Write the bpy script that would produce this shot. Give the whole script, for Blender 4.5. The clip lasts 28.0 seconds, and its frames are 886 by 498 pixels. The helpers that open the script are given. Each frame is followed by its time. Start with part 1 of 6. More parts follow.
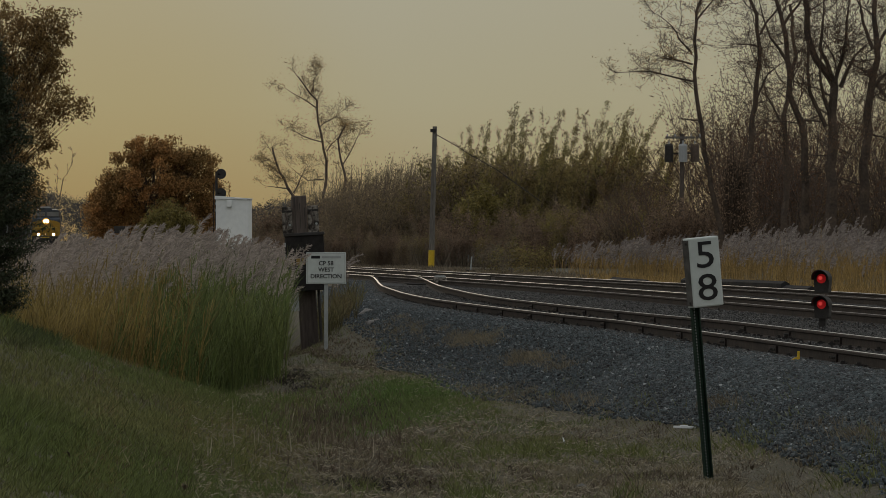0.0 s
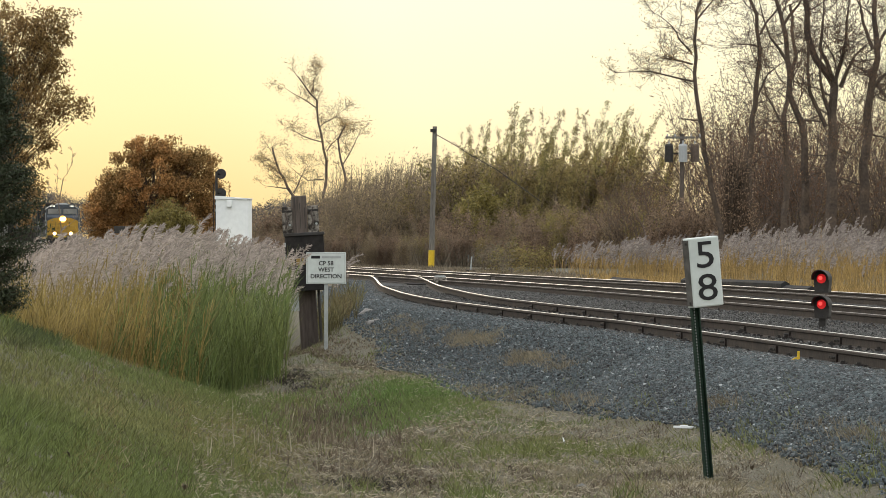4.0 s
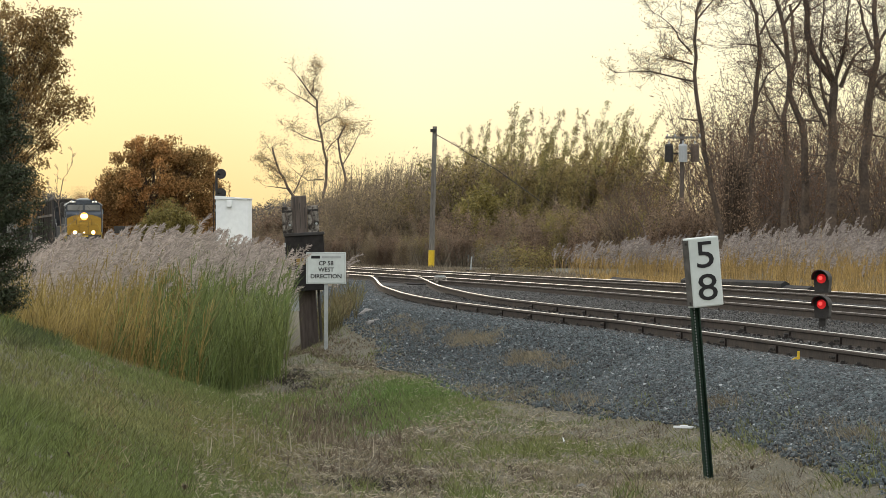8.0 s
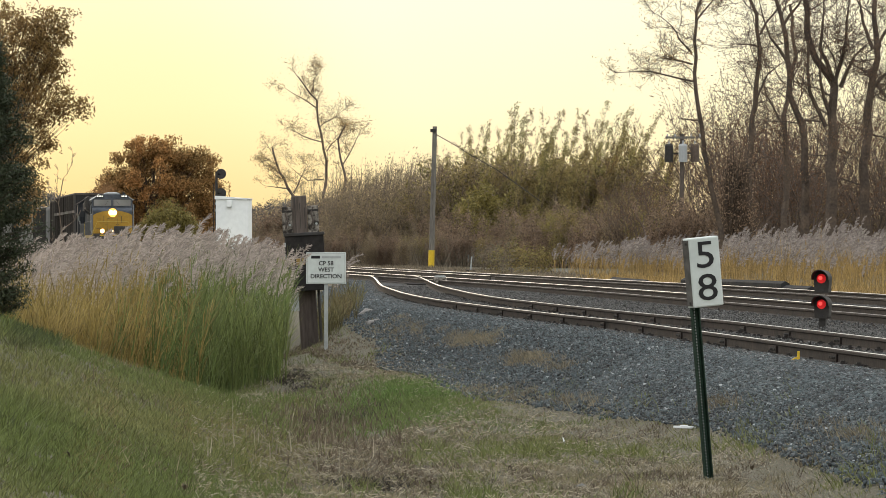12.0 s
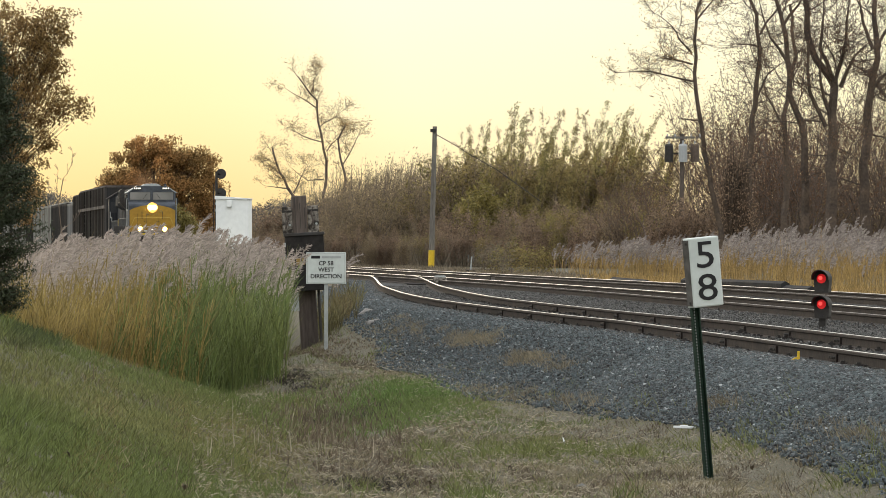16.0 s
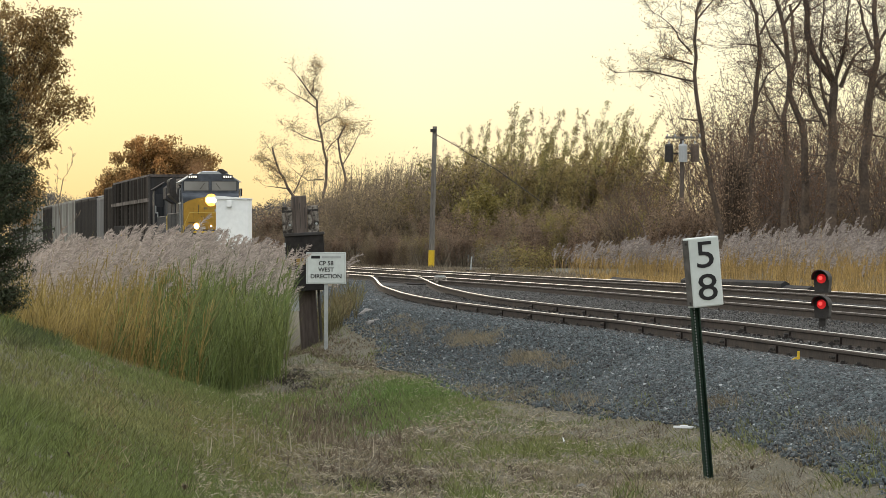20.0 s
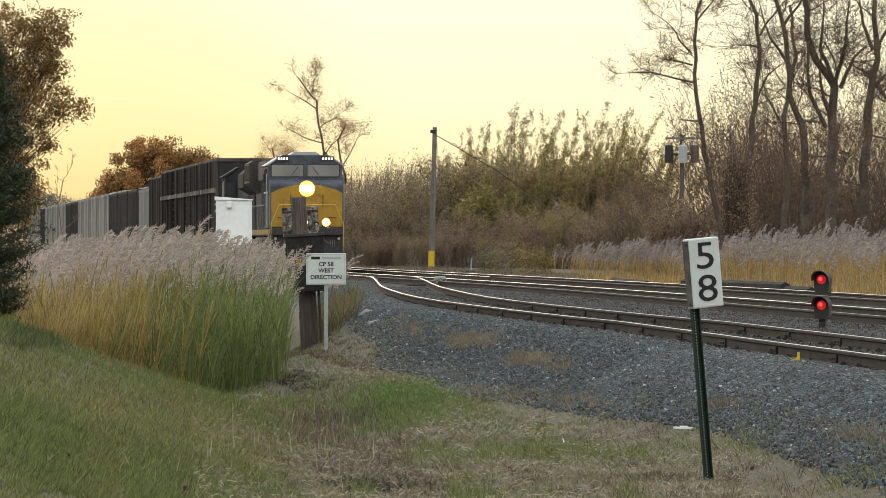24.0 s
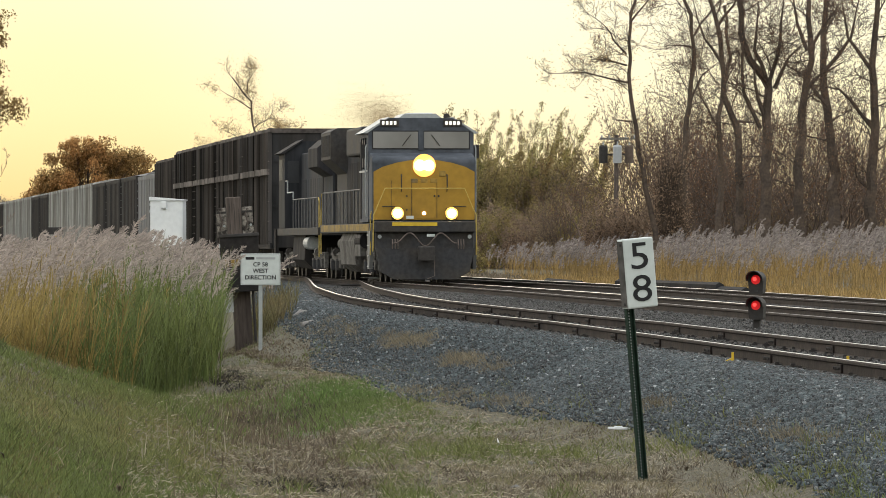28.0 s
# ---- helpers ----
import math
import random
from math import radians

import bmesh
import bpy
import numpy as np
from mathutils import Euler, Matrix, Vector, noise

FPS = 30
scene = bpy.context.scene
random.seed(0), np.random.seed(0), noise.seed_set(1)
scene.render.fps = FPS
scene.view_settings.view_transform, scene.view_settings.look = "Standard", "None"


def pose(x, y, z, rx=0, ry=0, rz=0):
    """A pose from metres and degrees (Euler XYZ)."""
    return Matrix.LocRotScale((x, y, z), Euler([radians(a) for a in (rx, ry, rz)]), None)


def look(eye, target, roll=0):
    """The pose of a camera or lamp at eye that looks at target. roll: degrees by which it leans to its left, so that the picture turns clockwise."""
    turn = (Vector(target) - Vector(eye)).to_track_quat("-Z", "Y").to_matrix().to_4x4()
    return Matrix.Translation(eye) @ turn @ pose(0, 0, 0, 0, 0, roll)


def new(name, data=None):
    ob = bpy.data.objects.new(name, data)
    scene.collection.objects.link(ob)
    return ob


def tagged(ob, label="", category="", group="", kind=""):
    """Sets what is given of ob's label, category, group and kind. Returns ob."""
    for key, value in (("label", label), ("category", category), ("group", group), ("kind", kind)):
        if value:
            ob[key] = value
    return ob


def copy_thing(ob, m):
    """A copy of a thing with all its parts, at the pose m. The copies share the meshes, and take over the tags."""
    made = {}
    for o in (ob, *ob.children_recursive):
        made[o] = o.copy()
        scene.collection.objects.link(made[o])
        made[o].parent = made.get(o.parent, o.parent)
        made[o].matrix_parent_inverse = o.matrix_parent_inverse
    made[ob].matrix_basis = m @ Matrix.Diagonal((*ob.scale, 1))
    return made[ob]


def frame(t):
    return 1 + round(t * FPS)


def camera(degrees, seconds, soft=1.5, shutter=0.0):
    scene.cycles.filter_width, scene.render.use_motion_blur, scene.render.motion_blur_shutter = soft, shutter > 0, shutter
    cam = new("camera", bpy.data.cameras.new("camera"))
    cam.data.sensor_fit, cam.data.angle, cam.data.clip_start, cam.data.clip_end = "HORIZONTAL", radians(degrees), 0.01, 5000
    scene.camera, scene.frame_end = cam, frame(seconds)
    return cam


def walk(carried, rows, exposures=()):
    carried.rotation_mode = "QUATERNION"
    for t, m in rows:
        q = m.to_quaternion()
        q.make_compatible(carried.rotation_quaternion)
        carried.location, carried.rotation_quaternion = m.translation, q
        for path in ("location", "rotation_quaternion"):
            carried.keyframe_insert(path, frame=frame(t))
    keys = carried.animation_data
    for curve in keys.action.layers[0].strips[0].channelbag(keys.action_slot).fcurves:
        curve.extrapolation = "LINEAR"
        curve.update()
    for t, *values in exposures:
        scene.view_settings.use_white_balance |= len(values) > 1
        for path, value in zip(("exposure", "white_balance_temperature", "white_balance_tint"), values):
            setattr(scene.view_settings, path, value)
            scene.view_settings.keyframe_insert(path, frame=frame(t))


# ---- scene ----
F = 12600.0          # focal length over the picture's unit: sets the narrow lens
EYE = Vector((0.0, 0.0, 1.12))   # camera, above the rail heads (z = 0)
cam = camera(2 * math.degrees(math.atan(784 / F)), 28.0, soft=0.85)


def gaze(pan, dip):
    """Camera pose turned right by pan and down by dip, both in lens units."""
    return look(EYE, EYE + Vector((pan / F, 1.0, -dip / F)) * 1000.0)


PAN = [(0, 0, 11), (12, 0, 11), (22, 0, 11), (24, 0, 9.5), (25.2, 1, 9), (25.5, 2, 9), (25.7, 7, 9), (25.9, 28, 9),
       (26.1, 48, 9), (26.3, 67, 9), (26.5, 79, 9), (26.7, 82, 9), (27.1, 83, 9), (27.3, 84, 9), (27.5, 87, 9),
       (27.7, 94, 9), (27.9, 108, 9), (28, 116, 9)]
EXPO = 0.0
walk(cam, [(t, gaze(p, d)) for t, p, d in PAN],
     [(0, EXPO - 1.68), (0.5, EXPO - 1.05), (1.0, EXPO - 0.42), (1.5, EXPO - 0.2), (2.0, EXPO - 0.04), (2.5, EXPO), (28, EXPO)])

# ---- world and sun ----
world = bpy.data.worlds.new("world")
scene.world = world
world.use_nodes = True
wn = world.node_tree
sky = wn.nodes.new("ShaderNodeTexSky")
sky.sky_type, sky.sun_disc = "NISHITA", False
sky.sun_elevation, sky.sun_rotation = radians(5.0), radians(-9.0)
sky.altitude, sky.air_density, sky.dust_density, sky.ozone_density = 100, 1.0, 2.0, 1.0
# thin high cloud over the whole dome: hazy and warm at the horizon, pale and cool overhead
geo = wn.nodes.new("ShaderNodeTexCoord")
sep = wn.nodes.new("ShaderNodeSeparateXYZ")
wn.links.new(geo.outputs["Generated"], sep.inputs[0])
dome = wn.nodes.new("ShaderNodeValToRGB")
DOME = [(0.0, (0.86, 0.66, 0.34)), (0.009, (0.95, 0.80, 0.46)), (0.018, (0.99, 0.92, 0.60)), (0.034, (1.0, 0.965, 0.72)), (0.12, (1.0, 1.0, 0.84)), (0.35, (1.0, 1.0, 1.0)), (1.0, (0.94, 0.98, 1.0))]
while len(dome.color_ramp.elements) < len(DOME):
    dome.color_ramp.elements.new(0.5)
for el, (pos, col) in zip(dome.color_ramp.elements, DOME):
    el.position, el.color = pos, (*col, 1)
wn.links.new(sep.outputs["Z"], dome.inputs["Fac"])
layer = wn.nodes.new("ShaderNodeVectorMath")
layer.operation = "MULTIPLY_ADD"
layer.inputs[1].default_value = (0.0015, 0.0015, 0.0015)
wn.links.new(sky.outputs["Color"], layer.inputs[0])
lift = wn.nodes.new("ShaderNodeMapRange")     # overcast skies brighten towards the zenith
lift.inputs["From Min"].default_value, lift.inputs["From Max"].default_value = 0.03, 0.5
lift.inputs["To Min"].default_value, lift.inputs["To Max"].default_value = 1.0, 1.55
wn.links.new(sep.outputs["Z"], lift.inputs["Value"])
lifted = wn.nodes.new("ShaderNodeVectorMath")
lifted.operation = "SCALE"
wn.links.new(dome.outputs["Color"], lifted.inputs[0])
wn.links.new(lift.outputs["Result"], lifted.inputs["Scale"])
# deeper orange round the place where the sun goes down
toward = wn.nodes.new("ShaderNodeVectorMath")
toward.operation = "DOT_PRODUCT"
toward.inputs[1].default_value = Vector((-0.060, 1.0, 0.004)).normalized()
wn.links.new(geo.outputs["Generated"], toward.inputs[0])
near = wn.nodes.new("ShaderNodeMapRange")
near.interpolation_type = "SMOOTHSTEP"
near.inputs["From Min"].default_value, near.inputs["From Max"].default_value = math.cos(radians(3.4)), 1.0
wn.links.new(toward.outputs["Value"], near.inputs["Value"])
tint = wn.nodes.new("ShaderNodeMix")
tint.data_type, tint.blend_type = "RGBA", "MULTIPLY"
tint.inputs[7].default_value = (0.99, 0.91, 0.74, 1)
wn.links.new(near.outputs["Result"], tint.inputs[0])
wn.links.new(lifted.outputs[0], tint.inputs[6])
wn.links.new(tint.outputs[2], layer.inputs[2])
wn.nodes["Background"].inputs["Strength"].default_value = 1.1
wn.links.new(layer.outputs[0], wn.nodes["Background"].inputs["Color"])
sun_lamp = new("sun", bpy.data.lights.new("sun", "SUN"))
sun_lamp.data.energy, sun_lamp.data.angle, sun_lamp.data.color = 0.5, radians(20), (1.0, 0.8, 0.55)
sun_lamp.matrix_world = look((0, 0, 50), (9, -57.5, 45.0))


# ---- materials ----
def mat(name, color, rough=0.7, metal=0.0, scale=8.0, vary=0.35, bump=0.2, island=0.0, other=None, coat=0.0, stain=0.0, streak=False, spec=0.25):
    """Base colour broken by coarse and fine noise; island: spread from piece to piece; other: a second colour that the coarse noise brings in."""
    m = bpy.data.materials.new(name)
    m.use_nodes = True
    n, l = m.node_tree.nodes, m.node_tree.links
    b = n["Principled BSDF"]
    b.inputs["Roughness"].default_value, b.inputs["Metallic"].default_value = rough, metal
    b.inputs["Coat Weight"].default_value = coat
    b.inputs["Specular IOR Level"].default_value = spec
    tc = n.new("ShaderNodeTexCoord")
    vec = tc.outputs["Object"]
    if streak:
        mp = n.new("ShaderNodeMapping")
        mp.inputs["Scale"].default_value = (1, 1, 0.12)
        l.new(vec, mp.inputs["Vector"])
        vec = mp.outputs["Vector"]
    big, fine = n.new("ShaderNodeTexNoise"), n.new("ShaderNodeTexNoise")
    big.inputs["Scale"].default_value, fine.inputs["Scale"].default_value = scale * 0.12, scale
    big.inputs["Detail"].default_value, fine.inputs["Detail"].default_value = 3, 6
    for t in (big, fine):
        l.new(vec, t.inputs["Vector"])
    ramp = n.new("ShaderNodeMapRange")
    ramp.inputs["From Min"].default_value, ramp.inputs["From Max"].default_value = 0.4, 0.62
    l.new(big.outputs["Fac"], ramp.inputs["Value"])
    mix = n.new("ShaderNodeMix")
    mix.data_type = "RGBA"
    mix.inputs[6].default_value = (*color, 1)
    mix.inputs[7].default_value = (*(other or [c * (1 - stain) for c in color]), 1)
    l.new(ramp.outputs["Result"], mix.inputs[0])
    val = n.new("ShaderNodeMapRange")
    val.inputs["From Min"].default_value, val.inputs["From Max"].default_value = 0.25, 0.75
    val.inputs["To Min"].default_value, val.inputs["To Max"].default_value = 1 - vary, 1 + vary
    l.new(fine.outputs["Fac"], val.inputs["Value"])
    out = val.outputs["Result"]
    if island:
        g, o = n.new("ShaderNodeNewGeometry"), n.new("ShaderNodeObjectInfo")
        add = n.new("ShaderNodeMath")
        add.operation = "ADD"
        l.new(g.outputs["Random Per Island"], add.inputs[0])
        l.new(o.outputs["Random"], add.inputs[1])
        fr = n.new("ShaderNodeMath")
        fr.operation = "FRACT"
        l.new(add.outputs[0], fr.inputs[0])
        sp = n.new("ShaderNodeMapRange")
        sp.inputs["To Min"].default_value, sp.inputs["To Max"].default_value = 1 - island, 1 + island
        l.new(fr.outputs[0], sp.inputs["Value"])
        mu = n.new("ShaderNodeMath")
        mu.operation = "MULTIPLY"
        l.new(out, mu.inputs[0])
        l.new(sp.outputs["Result"], mu.inputs[1])
        out = mu.outputs[0]
    sc = n.new("ShaderNodeVectorMath")
    sc.operation = "SCALE"
    l.new(mix.outputs[2], sc.inputs[0])
    l.new(out, sc.inputs["Scale"])
    l.new(sc.outputs[0], b.inputs["Base Color"])
    if bump:
        bp = n.new("ShaderNodeBump")
        bp.inputs["Strength"].default_value, bp.inputs["Distance"].default_value = bump, 0.02
        l.new(fine.outputs["Fac"], bp.inputs["Height"])
        l.new(bp.outputs["Normal"], b.inputs["Normal"])
    return m


def leafy(name, color, other, island=0.5, thin=0.35, rough=0.6):
    """Thin leaves that let some light through."""
    m = mat(name, color, rough, 0, 0.9, 0.15, 0, island, other)
    n, l = m.node_tree.nodes, m.node_tree.links
    b = n["Principled BSDF"]
    tr = n.new("ShaderNodeBsdfTranslucent")
    l.new(b.inputs["Base Color"].links[0].from_socket, tr.inputs["Color"])
    mx = n.new("ShaderNodeMixShader")
    mx.inputs[0].default_value = thin
    l.new(b.outputs[0], mx.inputs[1])
    l.new(tr.outputs[0], mx.inputs[2])
    l.new(mx.outputs[0], n["Material Output"].inputs["Surface"])
    return m


def glow(name, color, strength):
    m = bpy.data.materials.new(name)
    m.use_nodes = True
    b = m.node_tree.nodes["Principled BSDF"]
    b.inputs["Base Color"].default_value = (*color, 1)
    b.inputs["Emission Color"].default_value = (*color, 1)
    b.inputs["Emission Strength"].default_value = strength
    return m


M = {
    "rail_worn": mat("rail_worn", (0.45, 0.42, 0.39), 0.32, 1.0, 10, 0.3, 0.05),
    "sill_gold": mat("sill_gold", (0.27, 0.18, 0.05), 0.7, 0, 9, 0.3, 0.02, 0, (0.16, 0.12, 0.06), spec=0.1),
    "glass_side": mat("side_glass", (0.04, 0.042, 0.045), 0.6, 0, 5, 0.1, 0, spec=0.1),
    "truck_steel": mat("truck_steel", (0.125, 0.12, 0.112), 0.85, 0.1, 10, 0.5, 0.2, 0, (0.065, 0.06, 0.055), spec=0.15),
    "rail_pipe": mat("rail_pipe", (0.13, 0.13, 0.13), 0.7, 0.1, 10, 0.2, 0, spec=0.2),
    "plume_grey": leafy("plume_grey", (0.32, 0.282, 0.262), (0.225, 0.198, 0.185), 0.4, 0.4, 0.9),
    # orange emission for discs that imitate the bloom round the train's lamps
    "lamp_halo": glow("lamp_halo", (1.0, 0.5, 0.1), 1.15),
    "smoke": leafy("smoke", (0.27, 0.15, 0.075), (0.23, 0.135, 0.07), 0.2, 0.5, 0.9),
    "reed_tan": leafy("reed_tan", (0.32, 0.215, 0.08), (0.26, 0.18, 0.075)),
    "blade_lush": leafy("blade_lush", (0.10, 0.155, 0.042), (0.12, 0.155, 0.05)),
    "leaf_shade": leafy("leaf_shade", (0.30, 0.17, 0.065), (0.2, 0.15, 0.06), 0.5, 0.55),
    "red_core": glow("red_core", (1.0, 0.07, 0.06), 1.4),
    "peeling": mat("peeling", (0.25, 0.228, 0.2), 0.9, 0, 90, 0.5, 0.6, 0, (0.03, 0.026, 0.023)),
    "twig_mid": mat("twig_mid", (0.155, 0.12, 0.096), 0.9, 0, 3, 0.3, 0, 0.45),
    "twig_dark": mat("twig_dark", (0.115, 0.088, 0.072), 0.9, 0, 3, 0.3, 0, 0.4),
    "litter_brown": leafy("litter_brown", (0.15, 0.118, 0.08), (0.105, 0.083, 0.058), 0.5, 0.2),
    "hose": mat("hose", (0.11, 0.09, 0.08), 0.8, 0, 10, 0.2, 0),
    "rail_yellow": mat("rail_yellow", (0.40, 0.30, 0.08), 0.6, 0, 10, 0.2, 0),
    "step_grey": mat("step_grey", (0.21, 0.215, 0.21), 0.7, 0, 8, 0.3, 0.05, 0, (0.13, 0.13, 0.125), streak=True),
    # near-black stalk colour, standing in for dirt and shade in the hollows
    "hollow_shade": leafy("hollow_shade", (0.05, 0.041, 0.033), (0.032, 0.027, 0.022), 0.5, 0.1),
    "weed_dark": leafy("weed_dark", (0.068, 0.084, 0.032), (0.1, 0.104, 0.045)),
    "straw": leafy("straw", (0.36, 0.32, 0.24), (0.25, 0.22, 0.165), 0.6, 0.2),
    "leaf_dun": leafy("leaf_dun", (0.25, 0.19, 0.112), (0.19, 0.155, 0.095), 0.6, 0.5),
    "leaf_pale": leafy("leaf_pale", (0.52, 0.35, 0.16), (0.42, 0.28, 0.13), 0.4, 0.75),
    "reed_olive": leafy("reed_olive", (0.095, 0.092, 0.035), (0.13, 0.105, 0.05)),
    "leaf_russet": leafy("leaf_russet", (0.17, 0.095, 0.055), (0.12, 0.075, 0.045), 0.5, 0.5),
    "weed_tan": leafy("weed_tan", (0.2, 0.17, 0.115), (0.15, 0.128, 0.09)),
    "boulder": mat("boulder", (0.19, 0.182, 0.17), 0.9, 0, 12, 0.4, 0.5, 0, (0.12, 0.117, 0.11)),
    "stone_pale": mat("stone_pale", (0.21, 0.225, 0.225), 0.6, 0, 20, 0.3, 0.3, 0.6, (0.13, 0.145, 0.15), spec=0.4),
    "stone_dirty": mat("stone_dirty", (0.058, 0.058, 0.056), 0.6, 0, 20, 0.3, 0.3, 0.8, (0.045, 0.043, 0.04)),
    "bed_dirty": mat("bed_dirty", (0.038, 0.036, 0.034), 0.9, 0, 60, 0.4, 0.5, 0, (0.03, 0.028, 0.027)),
    "box_black": mat("box_black", (0.02, 0.019, 0.019), 0.85, 0, 10, 0.3, 0.1, 0, (0.03, 0.027, 0.025), spec=0.12),
    "blade_olive": leafy("blade_olive", (0.14, 0.13, 0.045), (0.18, 0.15, 0.065)),
    "grass": mat("grass_soil", (0.085, 0.077, 0.05), 0.95, 0, 70, 0.8, 1.0, 0, (0.125, 0.112, 0.082)),
    "blade_green": leafy("blade_green", (0.112, 0.138, 0.043), (0.155, 0.16, 0.06)),
    "blade_dry": leafy("blade_dry", (0.24, 0.205, 0.125), (0.17, 0.148, 0.09)),
    # darker than the stones: shade in their gaps is put into this colour
    "ballast_bed": mat("ballast_bed", (0.03, 0.034, 0.037), 0.9, 0, 60, 0.4, 0.5, 0, (0.024, 0.027, 0.03)),
    "stone": mat("stone", (0.042, 0.055, 0.058), 0.6, 0, 20, 0.3, 0.3, 0.98, (0.02, 0.027, 0.03), spec=0.4),
    "rail_side": mat("rail_rust", (0.04, 0.03, 0.026), 0.85, 0.1, 14, 0.35, 0.3, 0, (0.026, 0.021, 0.019), spec=0.15),
    "rail_head": mat("rail_head", (0.74, 0.70, 0.66), 0.3, 1.0, 10, 0.12, 0.04),
    "rail_dull": mat("rail_dull", (0.30, 0.27, 0.25), 0.5, 0.8, 10, 0.25, 0.1),
    "tie": mat("tie_wood", (0.05, 0.042, 0.036), 0.9, 0, 12, 0.4, 0.6, 0.35),
    "steel_dark": mat("steel_dark", (0.044, 0.041, 0.039), 0.7, 0.3, 10, 0.3, 0.2),
    "wood_old": mat("wood_old", (0.098, 0.08, 0.07), 0.9, 0, 20, 0.45, 0.7, 0, (0.058, 0.047, 0.041), streak=True),
    "pole_wood": mat("pole_wood", (0.12, 0.11, 0.10), 0.9, 0, 20, 0.35, 0.5, 0, (0.17, 0.16, 0.14), streak=True),
    "white_paint": mat("white_paint", (0.78, 0.80, 0.80), 0.55, 0, 6, 0.06, 0.05, 0, (0.70, 0.73, 0.74)),
    "sign_white": mat("sign_white", (0.52, 0.56, 0.545), 0.5, 0, 9, 0.1, 0.03, 0, (0.43, 0.47, 0.455)),
    "sign_ink": mat("sign_ink", (0.012, 0.012, 0.014), 0.5, 0, 9, 0.2, 0),
    "green_post": mat("green_post", (0.012, 0.028, 0.018), 0.6, 0.1, 20, 0.3, 0.1),
    "grey_paint": mat("grey_paint", (0.33, 0.35, 0.35), 0.55, 0.1, 12, 0.12, 0.1),
    "yellow": mat("yellow_paint", (0.62, 0.42, 0.03), 0.5, 0, 8, 0.12, 0.05, 0, (0.5, 0.34, 0.03)),
    "loco_yellow": mat("loco_yellow", (0.34, 0.2, 0.026), 0.55, 0, 5, 0.14, 0.02, 0, (0.275, 0.16, 0.024)),
    "loco_blue": mat("loco_blue", (0.074, 0.083, 0.098), 0.7, 0, 5, 0.25, 0.03, 0, (0.045, 0.052, 0.062), spec=0.15),
    "loco_navy": mat("loco_navy", (0.021, 0.025, 0.031), 0.8, 0, 5, 0.4, 0.04, 0.3, (0.034, 0.034, 0.036), streak=True, spec=0.1),
    "loco_grey": mat("loco_grey", (0.021, 0.022, 0.025), 0.85, 0, 5, 0.5, 0.05, 0.35, (0.034, 0.031, 0.03), streak=True, spec=0.08),
    "loco_dark": mat("loco_dark", (0.04, 0.041, 0.044), 0.75, 0.0, 8, 0.3, 0.15, 0, (0.05, 0.045, 0.04), spec=0.15),
    # base colour raised to a mottled grey, painting in the reflected sky
    "glass": mat("cab_glass", (0.15, 0.152, 0.15), 0.1, 0, 1.2, 0.15, 0, 0, (0.24, 0.24, 0.235), spec=0.5),
    "car_black": mat("car_black", (0.031, 0.031, 0.032), 0.9, 0, 4, 0.4, 0.1, 0, (0.044, 0.04, 0.037), streak=True, spec=0.05),
    "car_edge": mat("car_edge", (0.115, 0.10, 0.092), 0.9, 0, 6, 0.5, 0.2, 0.4, (0.06, 0.053, 0.05), spec=0.1),
    "car_rib": mat("car_rib", (0.05, 0.047, 0.045), 0.9, 0, 4, 0.4, 0.1, 0.75, (0.06, 0.052, 0.046), streak=True, spec=0.05),
    "brush": leafy("brush", (0.185, 0.15, 0.105), (0.135, 0.115, 0.085), 0.5, 0.4),
    "car_grey": mat("car_grey", (0.19, 0.195, 0.2), 0.8, 0, 4, 0.2, 0.05, 0, (0.15, 0.15, 0.148), streak=True, spec=0.1),
    "car_white": mat("car_white", (0.33, 0.335, 0.315), 0.85, 0, 4, 0.5, 0.05, 0, (0.15, 0.142, 0.128), streak=True, spec=0.1),
    "lamp": glow("headlamp", (1.0, 0.80, 0.45), 60),
    "lamp_dim": glow("marker_lamp", (1.0, 0.75, 0.45), 8),
    "board": glow("number_board", (1.0, 0.97, 0.85), 0.9),
    "red": glow("red_lens", (0.7, 0.006, 0.01), 0.36),
    "bark": mat("bark", (0.098, 0.072, 0.054), 0.9, 0, 10, 0.35, 0.7, 0, (0.062, 0.048, 0.039)),
    "twig": mat("twig", (0.215, 0.168, 0.132), 0.9, 0, 3, 0.3, 0, 0.45),
    "twig_red": mat("twig_red", (0.195, 0.148, 0.122), 0.9, 0, 3, 0.3, 0, 0.4),
    "leaf_brown": leafy("leaf_brown", (0.37, 0.215, 0.085), (0.27, 0.2, 0.085), 0.6, 0.6),
    "leaf_oak": leafy("leaf_oak", (0.4, 0.222, 0.085), (0.3, 0.2, 0.083), 0.6, 0.62),
    "leaf_olive": leafy("leaf_olive", (0.215, 0.19, 0.07), (0.25, 0.165, 0.078), 0.6, 0.55),
    "leaf_willow": leafy("leaf_willow", (0.24, 0.215, 0.07), (0.28, 0.205, 0.075), 0.6, 0.55),
    "leaf_tan": leafy("leaf_tan", (0.36, 0.26, 0.13), (0.27, 0.20, 0.10), 0.4, 0.6),
    "leaf_red": leafy("leaf_red", (0.235, 0.16, 0.108), (0.17, 0.13, 0.09), 0.6, 0.5),
    "leaf_yellow": leafy("leaf_yellow", (0.225, 0.185, 0.055), (0.165, 0.14, 0.05)),
    "needle": leafy("needle", (0.034, 0.045, 0.023), (0.05, 0.058, 0.03), 0.5, 0.15),
    "reed_gold": leafy("reed_gold", (0.27, 0.2, 0.065), (0.2, 0.16, 0.06)),
